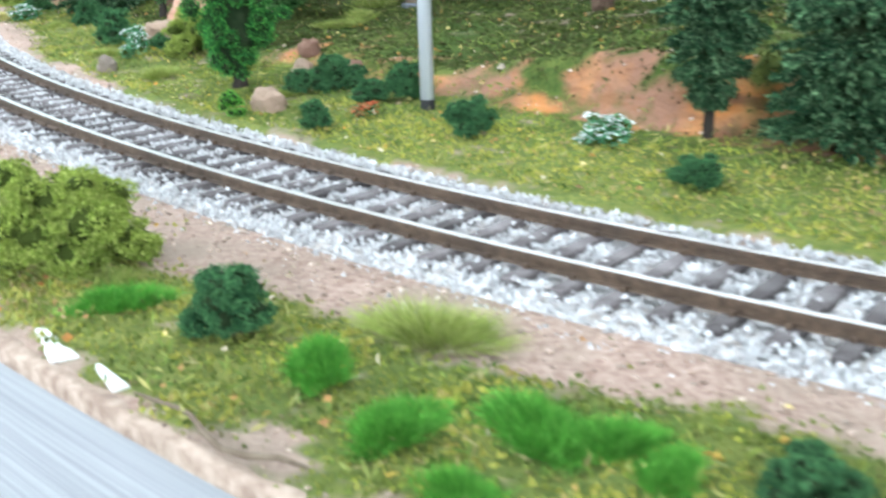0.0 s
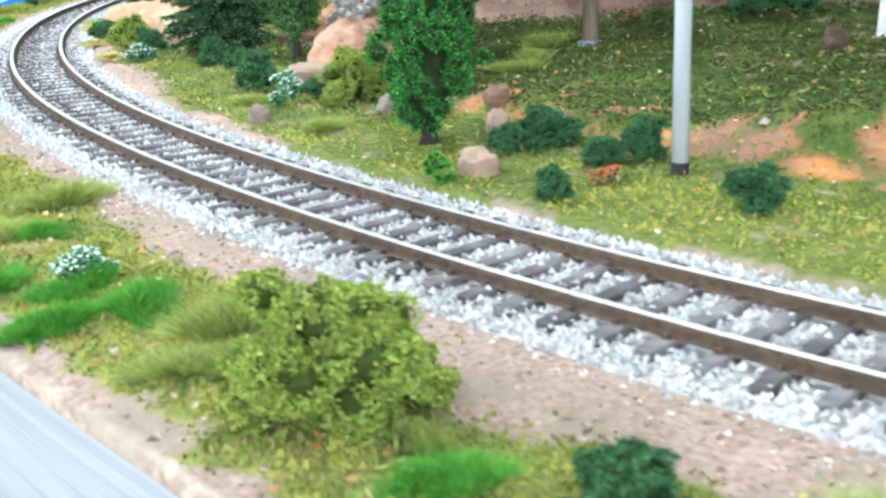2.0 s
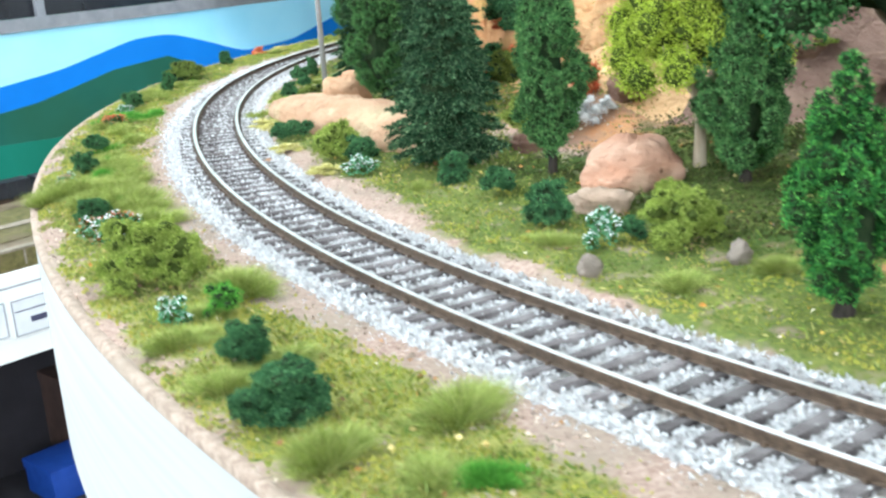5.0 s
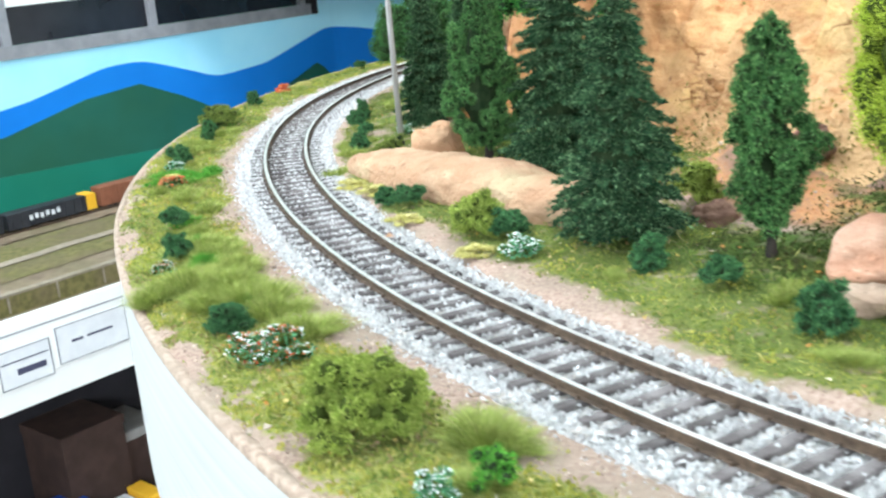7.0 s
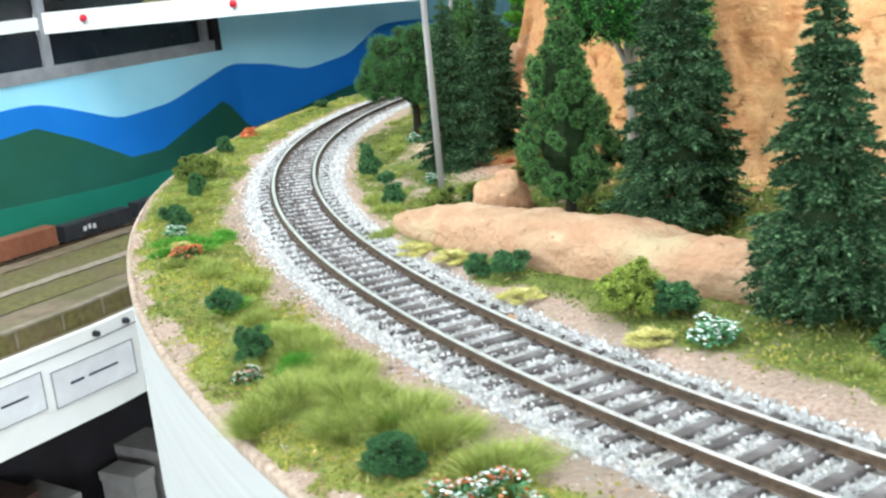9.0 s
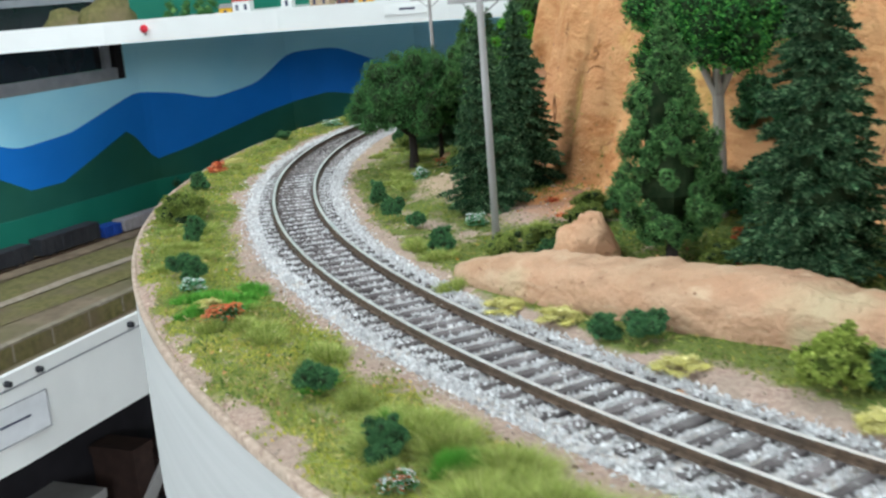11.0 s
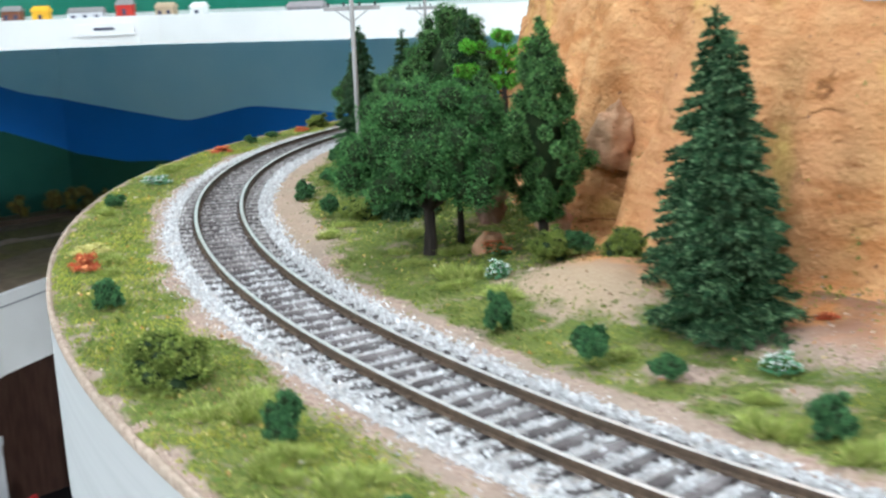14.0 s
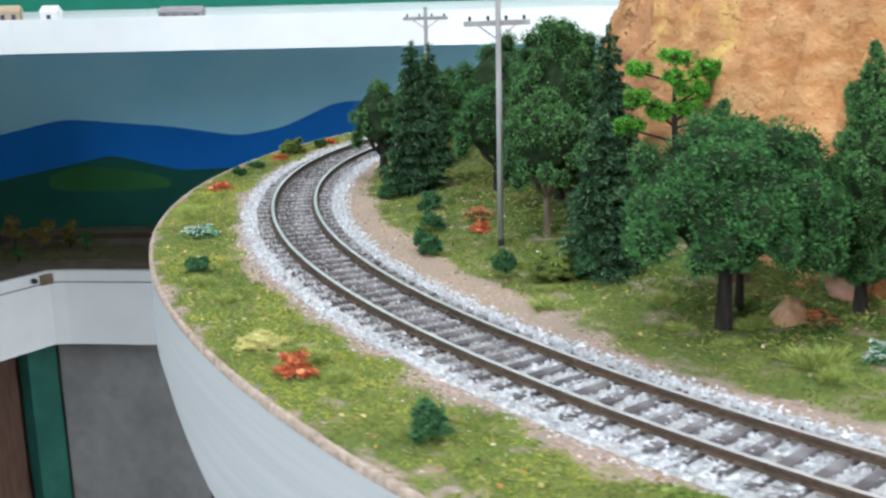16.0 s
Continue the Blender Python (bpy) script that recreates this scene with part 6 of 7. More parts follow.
dark = np.interp(mu, [0, 40, 60, 72, 81, 88, 96, 102, 107, 116, 121, 127, 142, 155, 162, 172, 180, 191, 199, 206, 215, 225, 240, 270], [-15, -14, -11.8, -9, -8.2, -11, -15, -15, -13.2, -9.9, -15.2, -14.3, -11.1, -9, -10.3, -14.5, -16, -16, -14.4, -13, -15.2, -15, -17, -17])
mu2 = mu[mu < 128]


def softened_line(z):
    k = np.array([0.25, 0.5, 0.25])
    return np.convolve(np.pad(z, 1, mode="edge"), k, "valid")


V, F = curtain(mural, mu, -22.6, softened_line(blue), 0.25, 0.2)
thing("painted_mountains", V, F, M_BLUE, label="flat bright blue painted mountain range on the backdrop", category="backdrop", kind="structure")
V, F = curtain(mural, mu, -22.6, dark, 0.5, 0.2)
thing("painted_hills", V, F, M_HILL, label="flat dark green painted hills on the backdrop", category="backdrop", kind="structure")
V, F = curtain(mural, mu2, -22.6, np.interp(mu2, [40, 70, 92, 128], [-16, -17.2, -18.2, -18.2]), 0.75, 0.2)
thing("painted_meadow", V, F, M_MEADOW, label="flat teal-green painted meadow on the backdrop", category="backdrop", kind="structure")

pu = np.arange(197.6, 214.6, 1.0)
swell = np.sqrt(np.clip(1 - ((pu - 205.8) / 8.3) ** 2, 0.0, 1))
V, F = curtain(mural, pu, -17.0 - 0.7 * swell, -16.6 + 2.0 * swell - 0.08 * (pu - 205.8), 0.75, 0.2)
thing("painted_clearing", V, F, M_CLEARING, label="light green painted clearing on the dark hills", category="backdrop", kind="structure")

# the dark window above the backdrop board
win = holder("window_1", label="dark window with grey frame above the painted backdrop", category="window", kind="structure")
M_FRAME = surface("grey_frame", (0.22, 0.22, 0.24), (0.28, 0.28, 0.30), 60, 0.6, 0.1)
M_GLASS = surface("night_glass", (0.012, 0.012, 0.016), (0.02, 0.02, 0.026), 20, 0.15, 0.0, gloss=0.5)
wu = np.arange(40, 117.5, 1.5)
for a, b, off, m, nm in ((-2.3, -0.6, 0.4, M_FRAME, "frame"), (-0.6, 14, -0.8, M_GLASS, "pane"), (9, 10, 0.2, M_FRAME, "frame")):
    V, F = curtain(mural, wu, a, b, off, 0.8)
    thing(nm, V, F, m, win)
for u in (62, 84.5, 113.5):
    V, F = curtain(mural, np.array([u, u + 1.2]), -0.6, 9, 0.2, 0.8)
    thing("mullion", V, F, M_FRAME, win)
V, F = curtain(mural, np.array([115.6, 117.0]), -2.3, 9, 0.45, 1.2)
thing("frame", V, F, M_SHADE, win)

# lower deck
uf = np.linspace(0, lower.u[-1], 60)
ub = np.linspace(0, mural.u[-1], 60)
V, F = shelf(lower, mural, uf, ub, -22.6, 1.2)
thing("lower_deck", V, F, M_DECK, label="brown scenery deck of the lower layout level", category="deck", kind="structure")
lu = np.concatenate([np.arange(0, lower.u[-1], 2.0), [lower.u[-1]]])
V, F = curtain(lower, lu, -31.0, -22.3, 0.0, 0.6)
thing("lower_fascia", V, F, M_WHITE, label="white painted fascia board of the lower deck", category="fascia", kind="structure")
V, F = curtain(lower, lu, -23.7, -23.55, 0.06, 0.05)
thing("trim", V, F, M_FRAME, label="thin dark seam line along the white fascia", category="trim", kind="structure")
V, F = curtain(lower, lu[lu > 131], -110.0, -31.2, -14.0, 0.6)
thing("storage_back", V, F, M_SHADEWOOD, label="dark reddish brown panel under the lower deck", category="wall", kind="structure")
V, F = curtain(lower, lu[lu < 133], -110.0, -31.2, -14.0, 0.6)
thing("storage_back", V, F, M_SHADE, label="near-black board holding the shade under the lower deck", category="wall", kind="structure")

# upper deck
uu = np.concatenate([np.arange(0, upper.u[-1], 2.0), [upper.u[-1]]])
V, F = curtain(upper, uu, 3.6, 6.3, 0.0, 0.6)
thing("upper_fascia", V, F, M_WHITE, label="bright white fascia of the upper deck", category="fascia", kind="structure")
V, F = shelf(upper, mural, np.linspace(0, upper.u[-1], 60), np.linspace(0, mural.u[-1], 60), 5.8, 1.6)
thing("upper_deck", V, F, M_WHITE, label="pale underside and top of the upper deck", category="deck", kind="structure")
V, F = curtain(mural, mu, 5.8, 60, -1.0, 1.0)
thing("upper_backdrop", V, F, M_GREEN, label="dark green board behind the upper deck", category="backdrop", kind="structure")


def on_line(line, u, off):
    x, y, h = line.at(u, off)
    return float(x), float(y), float(h)


def paint(name, a, b, rough=0.6):
    return surface(name, a, b, 60, rough, 0.08, dirt=tuple(0.8 * v for v in a), coarse=12)


M_BLACKCAR = paint("black_car", (0.02, 0.02, 0.025), (0.035, 0.035, 0.04))
M_BROWNCAR = paint("oxide_car", (0.20, 0.075, 0.04), (0.26, 0.10, 0.055))
M_GREYCAR = paint("grey_car", (0.27, 0.24, 0.245), (0.34, 0.31, 0.315))
M_YELLOWCAR = paint("yellow_end", (0.80, 0.42, 0.02), (0.85, 0.48, 0.03))
M_BLUEBOX = paint("blue_plastic", (0.01, 0.045, 0.26), (0.015, 0.06, 0.32))
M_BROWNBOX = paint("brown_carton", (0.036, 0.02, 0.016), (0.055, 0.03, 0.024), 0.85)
M_REDBOX = paint("red_print", (0.45, 0.02, 0.02), (0.52, 0.03, 0.03))
M_PAPER = paint("white_print", (0.66, 0.66, 0.68), (0.74, 0.74, 0.76))
M_GREYBOARD = paint("grey_board", (0.24, 0.225, 0.22), (0.29, 0.275, 0.265), 0.85)
M_WOOD = surface("brown_panel", (0.09, 0.045, 0.03), (0.14, 0.075, 0.05), 50, 0.7, 0.15, stretch=(6, 6, 0.6))
M_TEAL = paint("teal_post", (0.02, 0.12, 0.09), (0.03, 0.15, 0.11))
M_INK = paint("label_ink", (0.05, 0.05, 0.09), (0.07, 0.07, 0.12))
M_PIN = surface("red_pin", (0.62, 0.01, 0.03), (0.70, 0.015, 0.04), 90, 0.35, 0.0)
M_OLIVEDECK = surface("olive_scatter", (0.11, 0.10, 0.035), (0.19, 0.16, 0.06), 150, 0.95, 0.5, dirt=(0.16, 0.12, 0.07), coarse=20)
M_PATH = surface("pale_path", (0.28, 0.22, 0.16), (0.37, 0.30, 0.23), 150, 0.95, 0.4)


def strip(name, u0, u1, off0, off1, z, mat, label):
    u = np.arange(u0, u1, 2.0)
    xa, ya, _ = mural.at(u, off0)
    xb, yb, _ = mural.at(u, off1)
    za = z + 0.25 * (fbm(u * 0.3, u * 0, 95) - 0.45)
    V = np.concatenate([np.stack([xa, ya, za], -1), np.stack([(xa + xb) / 2, (ya + yb) / 2, za + 0.12], -1), np.stack([xb, yb, za], -1)])
    n = len(u)
    i = np.arange(n - 1)
    F = np.concatenate([np.stack([a * n + i, a * n + i + 1, (a + 1) * n + i + 1, (a + 1) * n + i], -1) for a in (0, 1)])
    return thing(name, V, F[:, ::-1], mat, label=label, category="scenery", kind="structure")


strip("roadbed", 20, 250, 5.0, 11.5, -22.45, M_DECK, "brown roadbed of the lower track")
strip("verge", 20, 250, 12.0, 19.0, -22.5, M_OLIVEDECK, "olive scatter verge on the lower deck")
strip("path", 20, 170, 19.2, 21.0, -22.42, M_PATH, "pale dirt path on the lower deck")
strip("verge", 20, 170, 21.2, 27.0, -22.5, M_OLIVEDECK, "olive scatter along the lower deck front")
for off in (7.2, 8.8):
    V, F = curtain(mural, np.arange(20, 250, 2.0), -22.4, -22.05, off, 0.12)
    thing("lower_rail", V, F, M_RAIL, label="thin brown rail on the lower deck", category="rail", kind="structure")


# low retaining wall behind the lower fascia, with a pale coping and joints
M_DULL = surface("dull_coping", (0.20, 0.165, 0.12), (0.30, 0.25, 0.19), 120, 0.95, 0.4, dirt=(0.18, 0.15, 0.09), coarse=30)
wall_u = np.arange(24, 118, 2.0)
V, F = curtain(lower, wall_u, -22.6, -20.75, -2.2, 0.5)
retaining = thing("retaining_wall", V, F, M_OLIVEDECK, label="low olive-grey retaining wall with pale joints", category="wall", kind="structure")
V, F = curtain(lower, wall_u, -20.75, -20.5, -2.0, 0.9)
thing("coping", V, F, M_DULL, retaining, label="pale coping strip")
for u in np.arange(27, 116, 5.2):
    V, F = curtain(lower, np.array([u, u + 0.22]), -22.4, -20.75, -2.13, 0.12)
    thing("joint", V, F, M_DULL, retaining)


def freight_car(u0, u1, top, mat, label, ribs=6, marks=0, end=None, low=-21.75):
    x, y, h = on_line(mural, (u0 + u1) / 2, 8.0)
    car = holder("freight_car", x, y, -22.05, label, "train car", "freight cars on the lower deck")
    car.rotation_euler = (0, 0, h)
    length = u1 - u0
    V, F = box(0, 0, low + 22.05, length, 2.2, top - low, bevel=0.08)
    thing("body", V, F, mat, car)
    for k in range(ribs):
        V, F = box((k + 0.5) / ribs * length - length / 2, -1.14, low + 22.15, 0.14, 0.1, top - low - 0.3)
        thing("rib", V, F, mat, car)
    for k in range(marks):
        V, F = box(-length * 0.22 + k * 0.75, -1.2, (top + low) / 2 + 22.05 - 0.3 + 0.12 * (k % 2), 0.45, 0.05, 0.6)
        thing("marking", V, F, M_PAPER, car, label="pale unreadable marking bar")
    if end:
        V, F = box(length / 2 + 0.7, 0, low + 22.05, 1.4, 2.3, top - low + 0.1, bevel=0.06)
        thing("end_panel", V, F, end, car, label="yellow end panel")
    for q in (-0.36, -0.26, 0.26, 0.36):
        for side in (-0.75, 0.75):
            V, F = tube([(q * length, side - 0.12, 0.32), (q * length, side + 0.12, 0.32)], [0.32, 0.32], 10)
            thing("wheel", V, F, M_BLACKCAR, car)


freight_car(41.0, 52.4, -19.7, M_BLACKCAR, "dark weathered hopper car on the lower deck", 9, 4)
freight_car(53.5, 64.4, -19.8, M_BLACKCAR, "dark hopper car with pale markings and a yellow end", 9, 6, M_YELLOWCAR)
freight_car(66.6, 74.9, -19.3, M_BROWNCAR, "rusty brown freight car beside the backdrop", 8)
freight_car(76.1, 87.0, -19.8, M_BLACKCAR, "black hopper car beside the backdrop", 9, 3)
freight_car(88.3, 98.5, -19.6, M_BLACKCAR, "black freight car with a dark load", 7)
freight_car(99.4, 102.6, -20.6, M_BLUEBOX, "short car with a blue container", 3, low=-22.1)
freight_car(103.3, 113.4, -20.5, M_GREYCAR, "grey well car with a yellow end", 5, 0, M_YELLOWCAR, low=-22.1)
freight_car(116.4, 127.6, -20.5, M_GREYCAR, "grey well car with a yellow end", 5, 0, M_YELLOWCAR, low=-22.1)


def deck_tree(u, off, w, h, mat, seed, label):
    rng = np.random.default_rng(seed)
    x, y, _ = on_line(mural, u, off)
    root = holder("deck_tree", x, y, -22.6, label, "tree", "trees on the lower deck")
    v, f = tube([(0, 0, 0), (0, 0, h * 0.5)], [0.12, 0.08], 6)
    thing("trunk", v, f, M_BARK, root)
    centres = [np.array([rng.normal(0, w * 0.18), rng.normal(0, w * 0.18), h * rng.uniform(0.25, 0.85)]) for _ in range(12)]
    v, f, _ = crown_cloud(rng, centres, [w * rng.uniform(0.16, 0.26) for _ in centres], 130, 0.3, 0.2)
    thing("crown", v, f, mat, root)


M_AUTUMN = leaf("olive_brown_foam", (0.15, 0.12, 0.03), (0.25, 0.19, 0.05), (0.14, 0.15, 0.05))
for n, (u, off, w, h) in enumerate([(105, 16, 1.8, 2.8), (124, 4, 3, 5), (127.5, 5, 3, 6), (131, 4, 3.4, 7.0), (135, 5, 3.4, 6.6), (139, 4, 3.2, 6.2), (143.5, 5, 3.2, 5.6), (148, 4, 3.2, 6.0), (152, 5, 3, 5.5), (157, 4, 3.2, 5)]):
    deck_tree(u, off, w, h, M_PINE, 300 + n, "dark green model tree on the lower deck")
for n, (u, off, w, h) in enumerate([(161, 6, 3, 4), (166, 7, 3.2, 4.2), (171, 9, 3.2, 4.4), (176, 8, 3.2, 4.2), (181, 12, 3.4, 4.6), (184.5, 13, 3.4, 4.8), (189, 12, 3.4, 4.6), (193, 13, 3.2, 4.6), (197.3, 14, 3.0, 5.0), (200.7, 14, 2.8, 4.6), (203.6, 13, 2.6, 4.0)]):
    deck_tree(u, off, w, h, M_AUTUMN, 320 + n, "olive-brown model tree on the lower deck")
deck_tree(206.3, 15, 1.6, 2.8, M_OAK, 340, "small dark conifer on the lower deck")
deck_tree(199.4, 19, 1.3, 2.2, M_OAK, 341, "small dark shrub on the lower deck")


# labels, pins and knobs on the fascia boards
def plate(line, u0, u1, z0, z1, bars, label, edge_mat=None):
    x, y, h = on_line(line, (u0 + u1) / 2, 0.12)
    card = holder("label_card", x, y, z0, label, "label", "labels on the fascia boards")
    card.rotation_euler = (0, 0, h)
    V, F = box(0, 0, 0, u1 - u0, 0.14, z1 - z0, bevel=0.02)
    thing("card", V, F, M_PAPER if edge_mat else M_WHITE, card)
    if edge_mat:
        for cx, cz, lx, lz in ((0, 0, u1 - u0, 0.1), (0, z1 - z0 - 0.1, u1 - u0, 0.1), (-(u1 - u0) / 2 + 0.05, 0, 0.1, z1 - z0), ((u1 - u0) / 2 - 0.05, 0, 0.1, z1 - z0)):
            V, F = box(cx, -0.09, cz, lx, 0.06, lz)
            thing("border", V, F, edge_mat, card, label="grey border line")
    for q, z, w, t in bars:
        V, F = box(q * (u1 - u0), -0.09, z * (z1 - z0), w * (u1 - u0), 0.05, t * (z1 - z0))
        thing("writing", V, F, M_INK, card, label="unreadable writing as a dark bar")


BARS = [(-0.22, 0.48, 0.16, 0.07), (0.10, 0.49, 0.36, 0.06)]
plate(lower, 48.0, 54.2, -28.4, -24.9, BARS, "white paper track label on the lower fascia", M_FRAME)
plate(lower, 54.9, 60.3, -28.7, -25.0, [(0.1, 0.3, 0.55, 0.16), (0.0, 0.66, 0.9, 0.03)], "white paper track label on the lower fascia", M_FRAME)
plate(lower, 61.0, 68.9, -28.1, -24.4, BARS, "white paper track label on the lower fascia", M_FRAME)
plate(lower, 69.8, 79.6, -28.5, -24.9, BARS, "white paper track label on the lower fascia", M_FRAME)
plate(upper, 134.0, 139.6, 4.6, 5.7, [(0.0, 0.45, 0.34, 0.22)], "small white name card on the upper fascia")
for u in (60.5, 71.5, 83.0, 103.4):
    x, y, h = on_line(upper, u, 0.3)
    pin = holder("push_pin", x, y, 4.4, "red round-headed pin in the white fascia", "pin", "pins in the upper fascia")
    pin.rotation_euler = (0, 0, h)
    rng = np.random.default_rng(3)
    V, F = lump(rng, 0.5, 0.5, 0.5, 8, 12, 0.0)
    thing("head", V + np.array([0, -0.25, 0.8]), F, M_PIN, pin, smooth=True)
    V, F = tube([(0, 0, 0), (0, -0.1, 0.5)], [0.14, 0.14], 8)
    thing("stem", V, F, M_FRAME, pin)
for u in (75.5, 79.4, 92.5, 109.0, 162.0):
    x, y, h = on_line(lower, u, 0.25)
    rng = np.random.default_rng(4)
    V, F = tube([(0, 0.2, 0), (0, -0.35, 0)], [0.32, 0.28], 10)
    knob = thing("control_knob", V, F, M_BLACKCAR, label="small black control knob on white fascia", category="knob", group="knobs on the lower fascia")
    knob.matrix_basis = pose(x * C, y * C, -23.0 * C, 0, 0, math.degrees(h))

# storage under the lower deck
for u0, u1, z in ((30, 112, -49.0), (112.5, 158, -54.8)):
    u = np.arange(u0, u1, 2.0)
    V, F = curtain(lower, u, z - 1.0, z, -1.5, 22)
    thing("storage_shelf", V, F, M_SHADE, label="storage shelf under the lower deck, near-black for its shade", category="shelf", kind="structure")


def stored(name, u0, u1, top, base, depth, off, mat, label, category="box", edge_mat=None, tilt=0.0):
    x, y, h = on_line(lower, (u0 + u1) / 2, off - depth / 2)
    ob = holder(name, x, y, base, label, category)
    ob.rotation_euler = (0, 0, h + tilt)
    V, F = box(0, 0, 0, u1 - u0, depth, top - base, bevel=0.08)
    thing("body", V, F, mat, ob)
    V, F = box(0, 0, top - base - 1.0, u1 - u0 + 0.3, depth + 0.3, 1.05, bevel=0.05)
    thing("lid", V, F, edge_mat or mat, ob)
    return ob


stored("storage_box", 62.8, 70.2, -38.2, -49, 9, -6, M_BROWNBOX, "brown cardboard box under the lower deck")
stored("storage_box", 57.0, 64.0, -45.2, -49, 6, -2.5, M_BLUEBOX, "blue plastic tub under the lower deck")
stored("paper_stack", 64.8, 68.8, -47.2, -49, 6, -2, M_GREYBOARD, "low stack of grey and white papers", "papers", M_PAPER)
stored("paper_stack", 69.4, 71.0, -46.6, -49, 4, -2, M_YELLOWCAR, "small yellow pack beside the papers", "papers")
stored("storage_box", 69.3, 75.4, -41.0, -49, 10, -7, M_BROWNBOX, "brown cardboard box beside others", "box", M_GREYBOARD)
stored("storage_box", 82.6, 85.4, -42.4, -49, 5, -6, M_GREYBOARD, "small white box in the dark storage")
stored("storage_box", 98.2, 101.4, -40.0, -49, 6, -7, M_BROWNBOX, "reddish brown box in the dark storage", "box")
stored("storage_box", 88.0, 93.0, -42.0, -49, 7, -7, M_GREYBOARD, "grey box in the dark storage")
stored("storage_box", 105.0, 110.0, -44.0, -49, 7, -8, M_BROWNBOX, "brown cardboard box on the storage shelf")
stored("storage_box", 133.0, 138.0, -41.5, -54.8, 6, -8, M_PAPER, "tall white box on the low shelf")
stored("storage_box", 126.0, 131.0, -47.0, -54.8, 7, -8, M_GREYBOARD, "grey box on the low shelf")
stored("storage_box", 148.9, 151.2, -48.0, -54.8, 5, -5, M_PAPER, "narrow white box on the low shelf")
stored("storage_box", 114.0, 117.2, -47.6, -54.8, 4, -6, M_PAPER, "white tub on the low shelf")


def magazine(u, z0, z1, w, label):
    x, y, h = on_line(lower, u, -3.2)
    ob = holder("magazine", x, y, z0, label, "magazine")
    ob.rotation_euler = (math.radians(-8), 0, h)
    V, F = box(0, 0, 0, w, 0.5, z1 - z0, bevel=0.05)
    thing("cover", V, F, M_REDBOX, ob)
    V, F = box(0, 0.1, -0.0, w * 1.02, 0.3, (z1 - z0) * 0.99)
    thing("pages", V, F, M_PAPER, ob)
    for q, lz in ((-0.25, 0.62), (0.05, 0.58), (0.3, 0.62)):
        V, F = box(q * w, -0.28, (z1 - z0) * 0.2, w * 0.14, 0.06, (z1 - z0) * lz)
        thing("print", V, F, M_PAPER, ob, label="white printed bar")


magazine(135.9, -54.8, -48.2, 4.8, "red magazine with white print leaning on the shelf")
magazine(146.5, -54.8, -44.2, 3.6, "red and white magazine standing on the shelf")
V, F = box(0, 0, 0, 10.5, 0.4, 1.6, bevel=0.05)
plank = thing("plank", V, F, M_GREYBOARD, label="pale grey plank leaning in the storage", category="plank")
x, y, h = on_line(lower, 97.6, -3.0)
plank.matrix_basis = pose(x * C, y * C, -42.9 * C, 0, -38, math.degrees(h))
u = np.array([164.4, 168, 172, 176, 179.5])
V, F = curtain(lower, u, -111.5, -31.5, -4.0, 0.8)
thing("end_panel", V, F, M_GREYBOARD, label="plain grey board closing the deck end", category="panel", kind="structure")
V, F = curtain(lower, np.array([162.9, 163.6, 164.3]), -111.5, -31.5, -4.5, 2.0)
thing("deck_post", V, F, M_TEAL, label="dark teal painted deck post", category="post", kind="structure")
V, F = curtain(lower, np.array([152.5, 155, 158, 162.6]), -111.5, -31.5, -6.5, 1.0)
thing("end_panel", V, F, M_WOOD, label="dark brown wooden panel under the deck", category="panel", kind="structure")
M_TEALRAG = paint("teal_cloth", (0.10, 0.42, 0.38), (0.16, 0.50, 0.46), 0.9)
M_SALMON = paint("orange_cloth", (0.72, 0.22, 0.09), (0.80, 0.34, 0.18), 0.9)
M_PINK = paint("pale_cloth", (0.72, 0.52, 0.46), (0.80, 0.64, 0.58), 0.9)
for u, w, h, mat, label in ((112.2, 3.2, 1.9, M_SALMON, "crumpled orange rag on the deck edge"), (109.4, 3.6, 1.3, M_PINK, "crumpled pale pink rag on the deck edge"), (114.6, 1.6, 1.5, M_TEALRAG, "small crumpled teal rag on the deck edge")):
    rng = np.random.default_rng(int(u * 10))
    x, y, t = on_line(lower, u, -1.6)
    V, F = lump(rng, w / 2, w / 2.6, h, 12, 18, 0.55, 0.85, u)
    rag = thing("rag", V, F, mat, label=label, category="cloth", group="rags on the deck edge")
    rag.matrix_basis = pose(x * C, y * C, -22.6 * C, 0, 0, math.degrees(t))
stored("teal_tray", 121.5, 126.0, -21.5, -22.5, 3.0, -1.5, M_TEAL, "pale teal tray on the deck edge", "tray", M_SKY)

# small scene on the upper deck
M_ROOF = paint("red_roof", (0.50, 0.03, 0.02), (0.58, 0.05, 0.03))
M_TAN = paint("tan_wall", (0.46, 0.34, 0.22), (0.54, 0.41, 0.28))


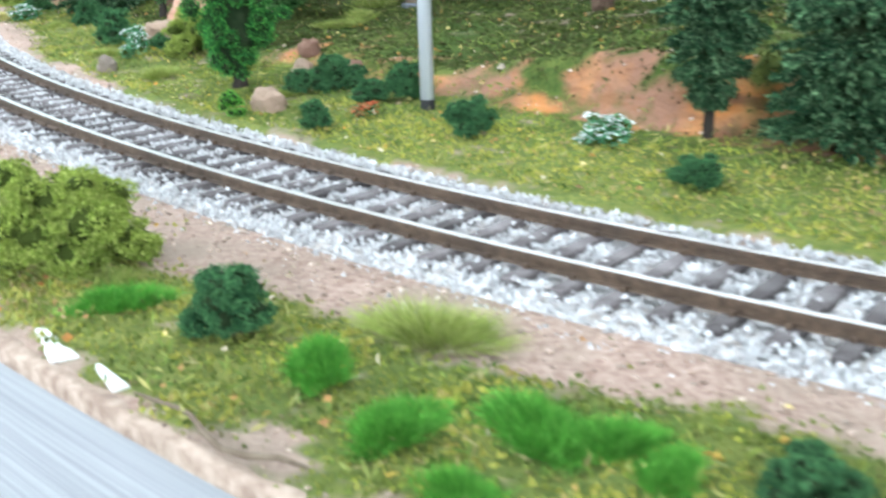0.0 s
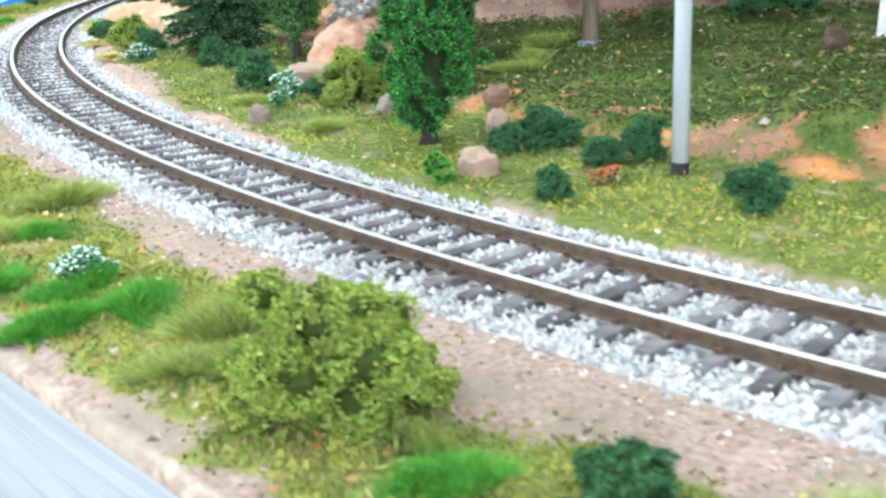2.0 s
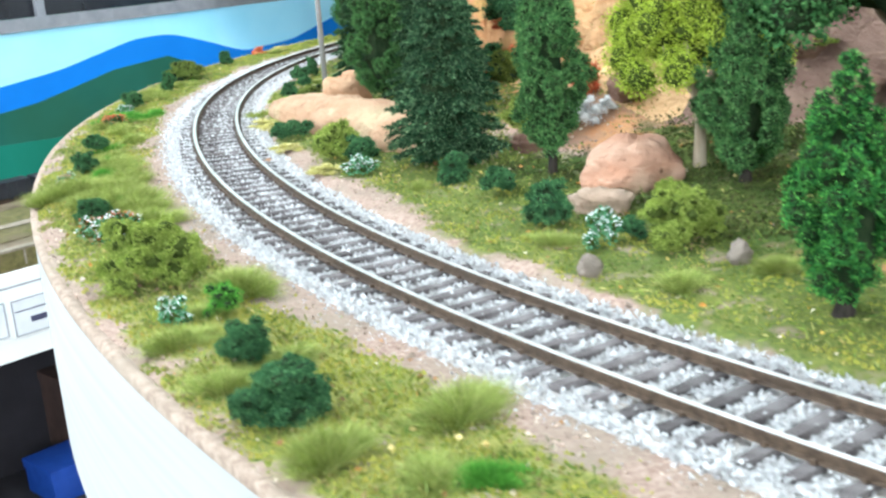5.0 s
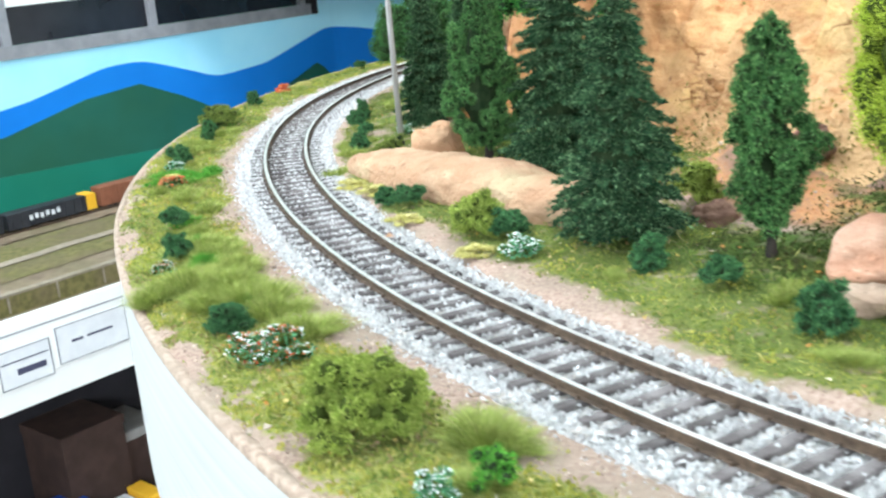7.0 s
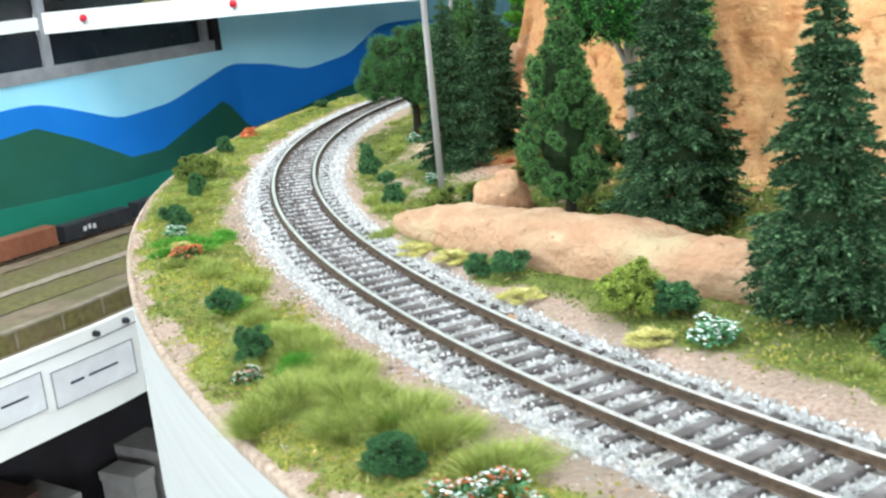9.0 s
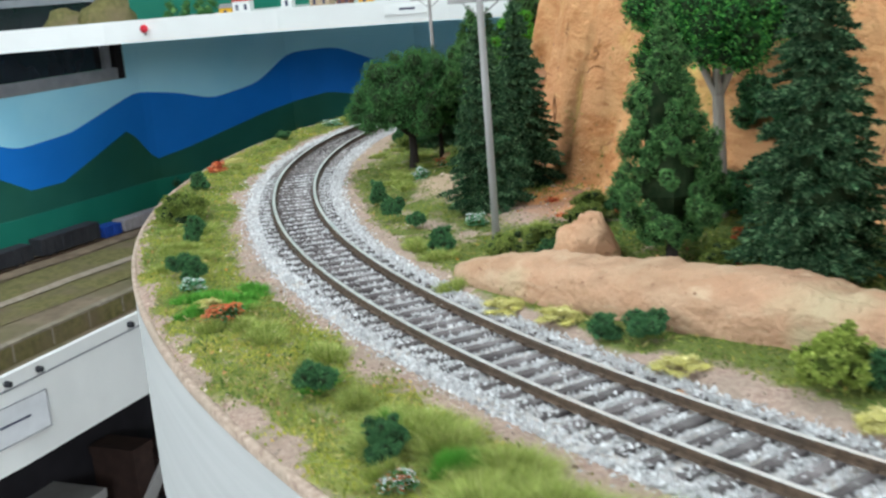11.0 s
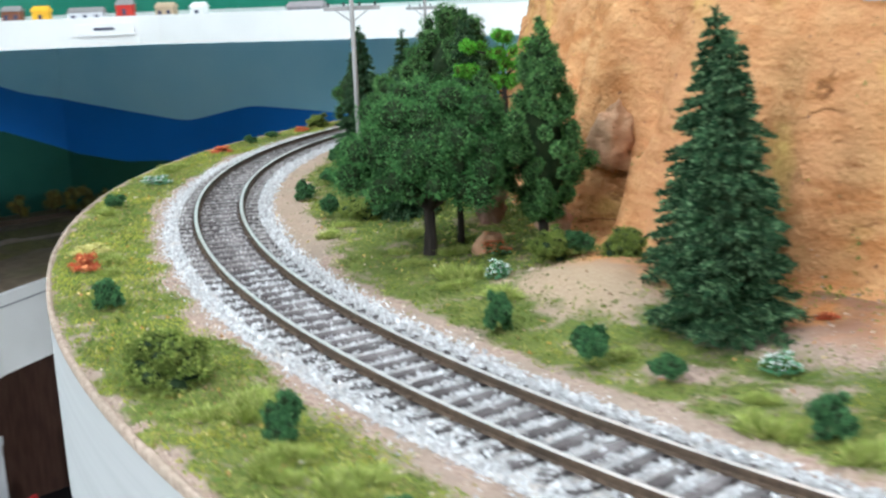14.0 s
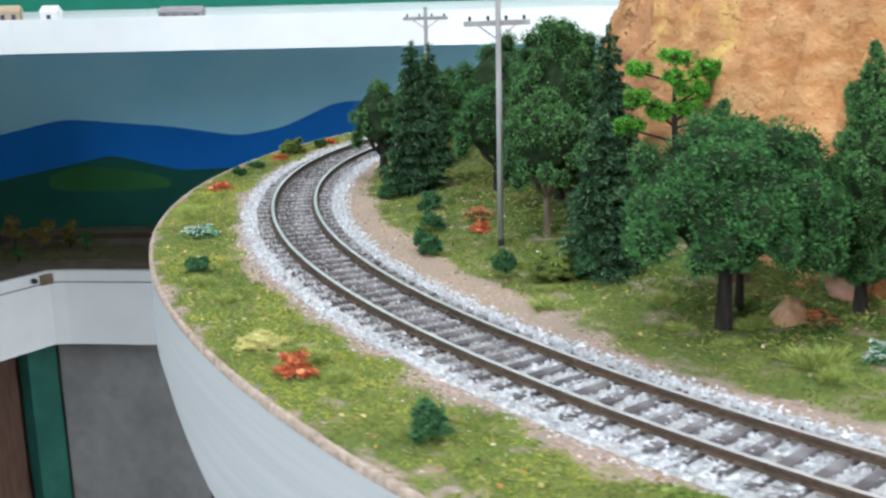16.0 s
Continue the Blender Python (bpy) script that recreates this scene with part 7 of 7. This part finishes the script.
def model_house(u, w, d, h, wall, roof, label, off=-5.5):
    x, y, t = on_line(upper, u, off)
    ob = holder("model_building", x, y, 5.8, label, "model building", "models on the upper deck")
    ob.rotation_euler = (0, 0, t)
    V, F = box(0, 0, 0, w, d, h)
    thing("wall", V, F, wall, ob)
    V = np.array([(-w / 2 - 0.1, -d / 2 - 0.1, h), (w / 2 + 0.1, -d / 2 - 0.1, h), (w / 2 + 0.1, d / 2 + 0.1, h), (-w / 2 - 0.1, d / 2 + 0.1, h), (-w / 2, 0, h + 0.5), (w / 2, 0, h + 0.5)])
    thing("roof", V, [[0, 1, 5, 4], [2, 3, 4, 5], [1, 2, 5], [3, 0, 4], [3, 2, 1, 0]], roof, ob)
    for k in range(max(1, int(w / 0.9))):
        V, F = box((k + 0.5) * w / max(1, int(w / 0.9)) - w / 2, -d / 2 - 0.02, h * 0.35, 0.35, 0.06, h * 0.4)
        thing("window", V, F, M_INK, ob)


model_house(112.0, 1.6, 1.2, 1.0, M_YELLOWCAR, M_GREYBOARD, "small yellow model vehicle shed on the upper deck")
model_house(114.2, 2.2, 1.8, 1.7, M_WHITE, M_ROOF, "model building with a red roof")
model_house(119.4, 1.4, 1.2, 1.8, M_WHITE, M_WHITE, "small white model building")
model_house(123.5, 2.6, 1.8, 1.6, M_TAN, M_BROWNBOX, "tan model building on the upper deck")
model_house(126.6, 1.8, 1.4, 1.3, M_BROWNCAR, M_GREYBOARD, "brick-red model shed on the upper deck")
model_house(129.4, 1.6, 1.2, 1.2, M_YELLOWCAR, M_YELLOWCAR, "yellow model shed on the upper deck")
model_house(133.8, 3.4, 1.6, 0.9, M_PAPER, M_GREYBOARD, "long pale model depot on the upper deck")
model_house(137.6, 1.6, 1.4, 1.5, M_ROOF, M_GREYBOARD, "red model building on the upper deck")
model_house(140.8, 1.8, 1.4, 1.1, M_TAN, M_TAN, "tan model shed on the upper deck")
model_house(143.4, 1.4, 1.2, 1.0, M_WHITE, M_WHITE, "white model shed on the upper deck")
model_house(154.7, 3.6, 1.4, 0.7, M_GREYCAR, M_GREYCAR, "grey model steel structure on the upper deck")
rng = np.random.default_rng(9)
for n, (u, w, h) in enumerate([(97, 7.5, 3.4), (92, 6, 2.6)]):
    x, y, t = on_line(upper, u, -6.5)
    V, F = lump(rng, w / 2, w / 2.4, h, 10, 16, 0.25, 0.9, n)
    ob = thing("model_hill", V, F, M_OLIVEDECK, smooth=True, label="brown-green scenery mound on the upper deck", category="hill")
    ob.matrix_basis = pose(x * C, y * C, 5.8 * C, 0, 0, 0)
for n, u in enumerate((104.5, 106.4, 108.3, 109.6)):
    x, y, t = on_line(upper, u, -6.0)
    v, f, _ = crown_cloud(rng, [np.array([rng.normal(0, 0.3), rng.normal(0, 0.3), 0.3 + 0.4 * k]) for k in range(5)], [0.55] * 5, 200, 0.25, 0.16)
    ob = thing("model_shrub", v, f, M_CEDAR, label="green model shrub on the upper deck", category="bush", group="shrubs on the upper deck")
    ob.matrix_basis = pose(x * C, y * C, 5.9 * C)
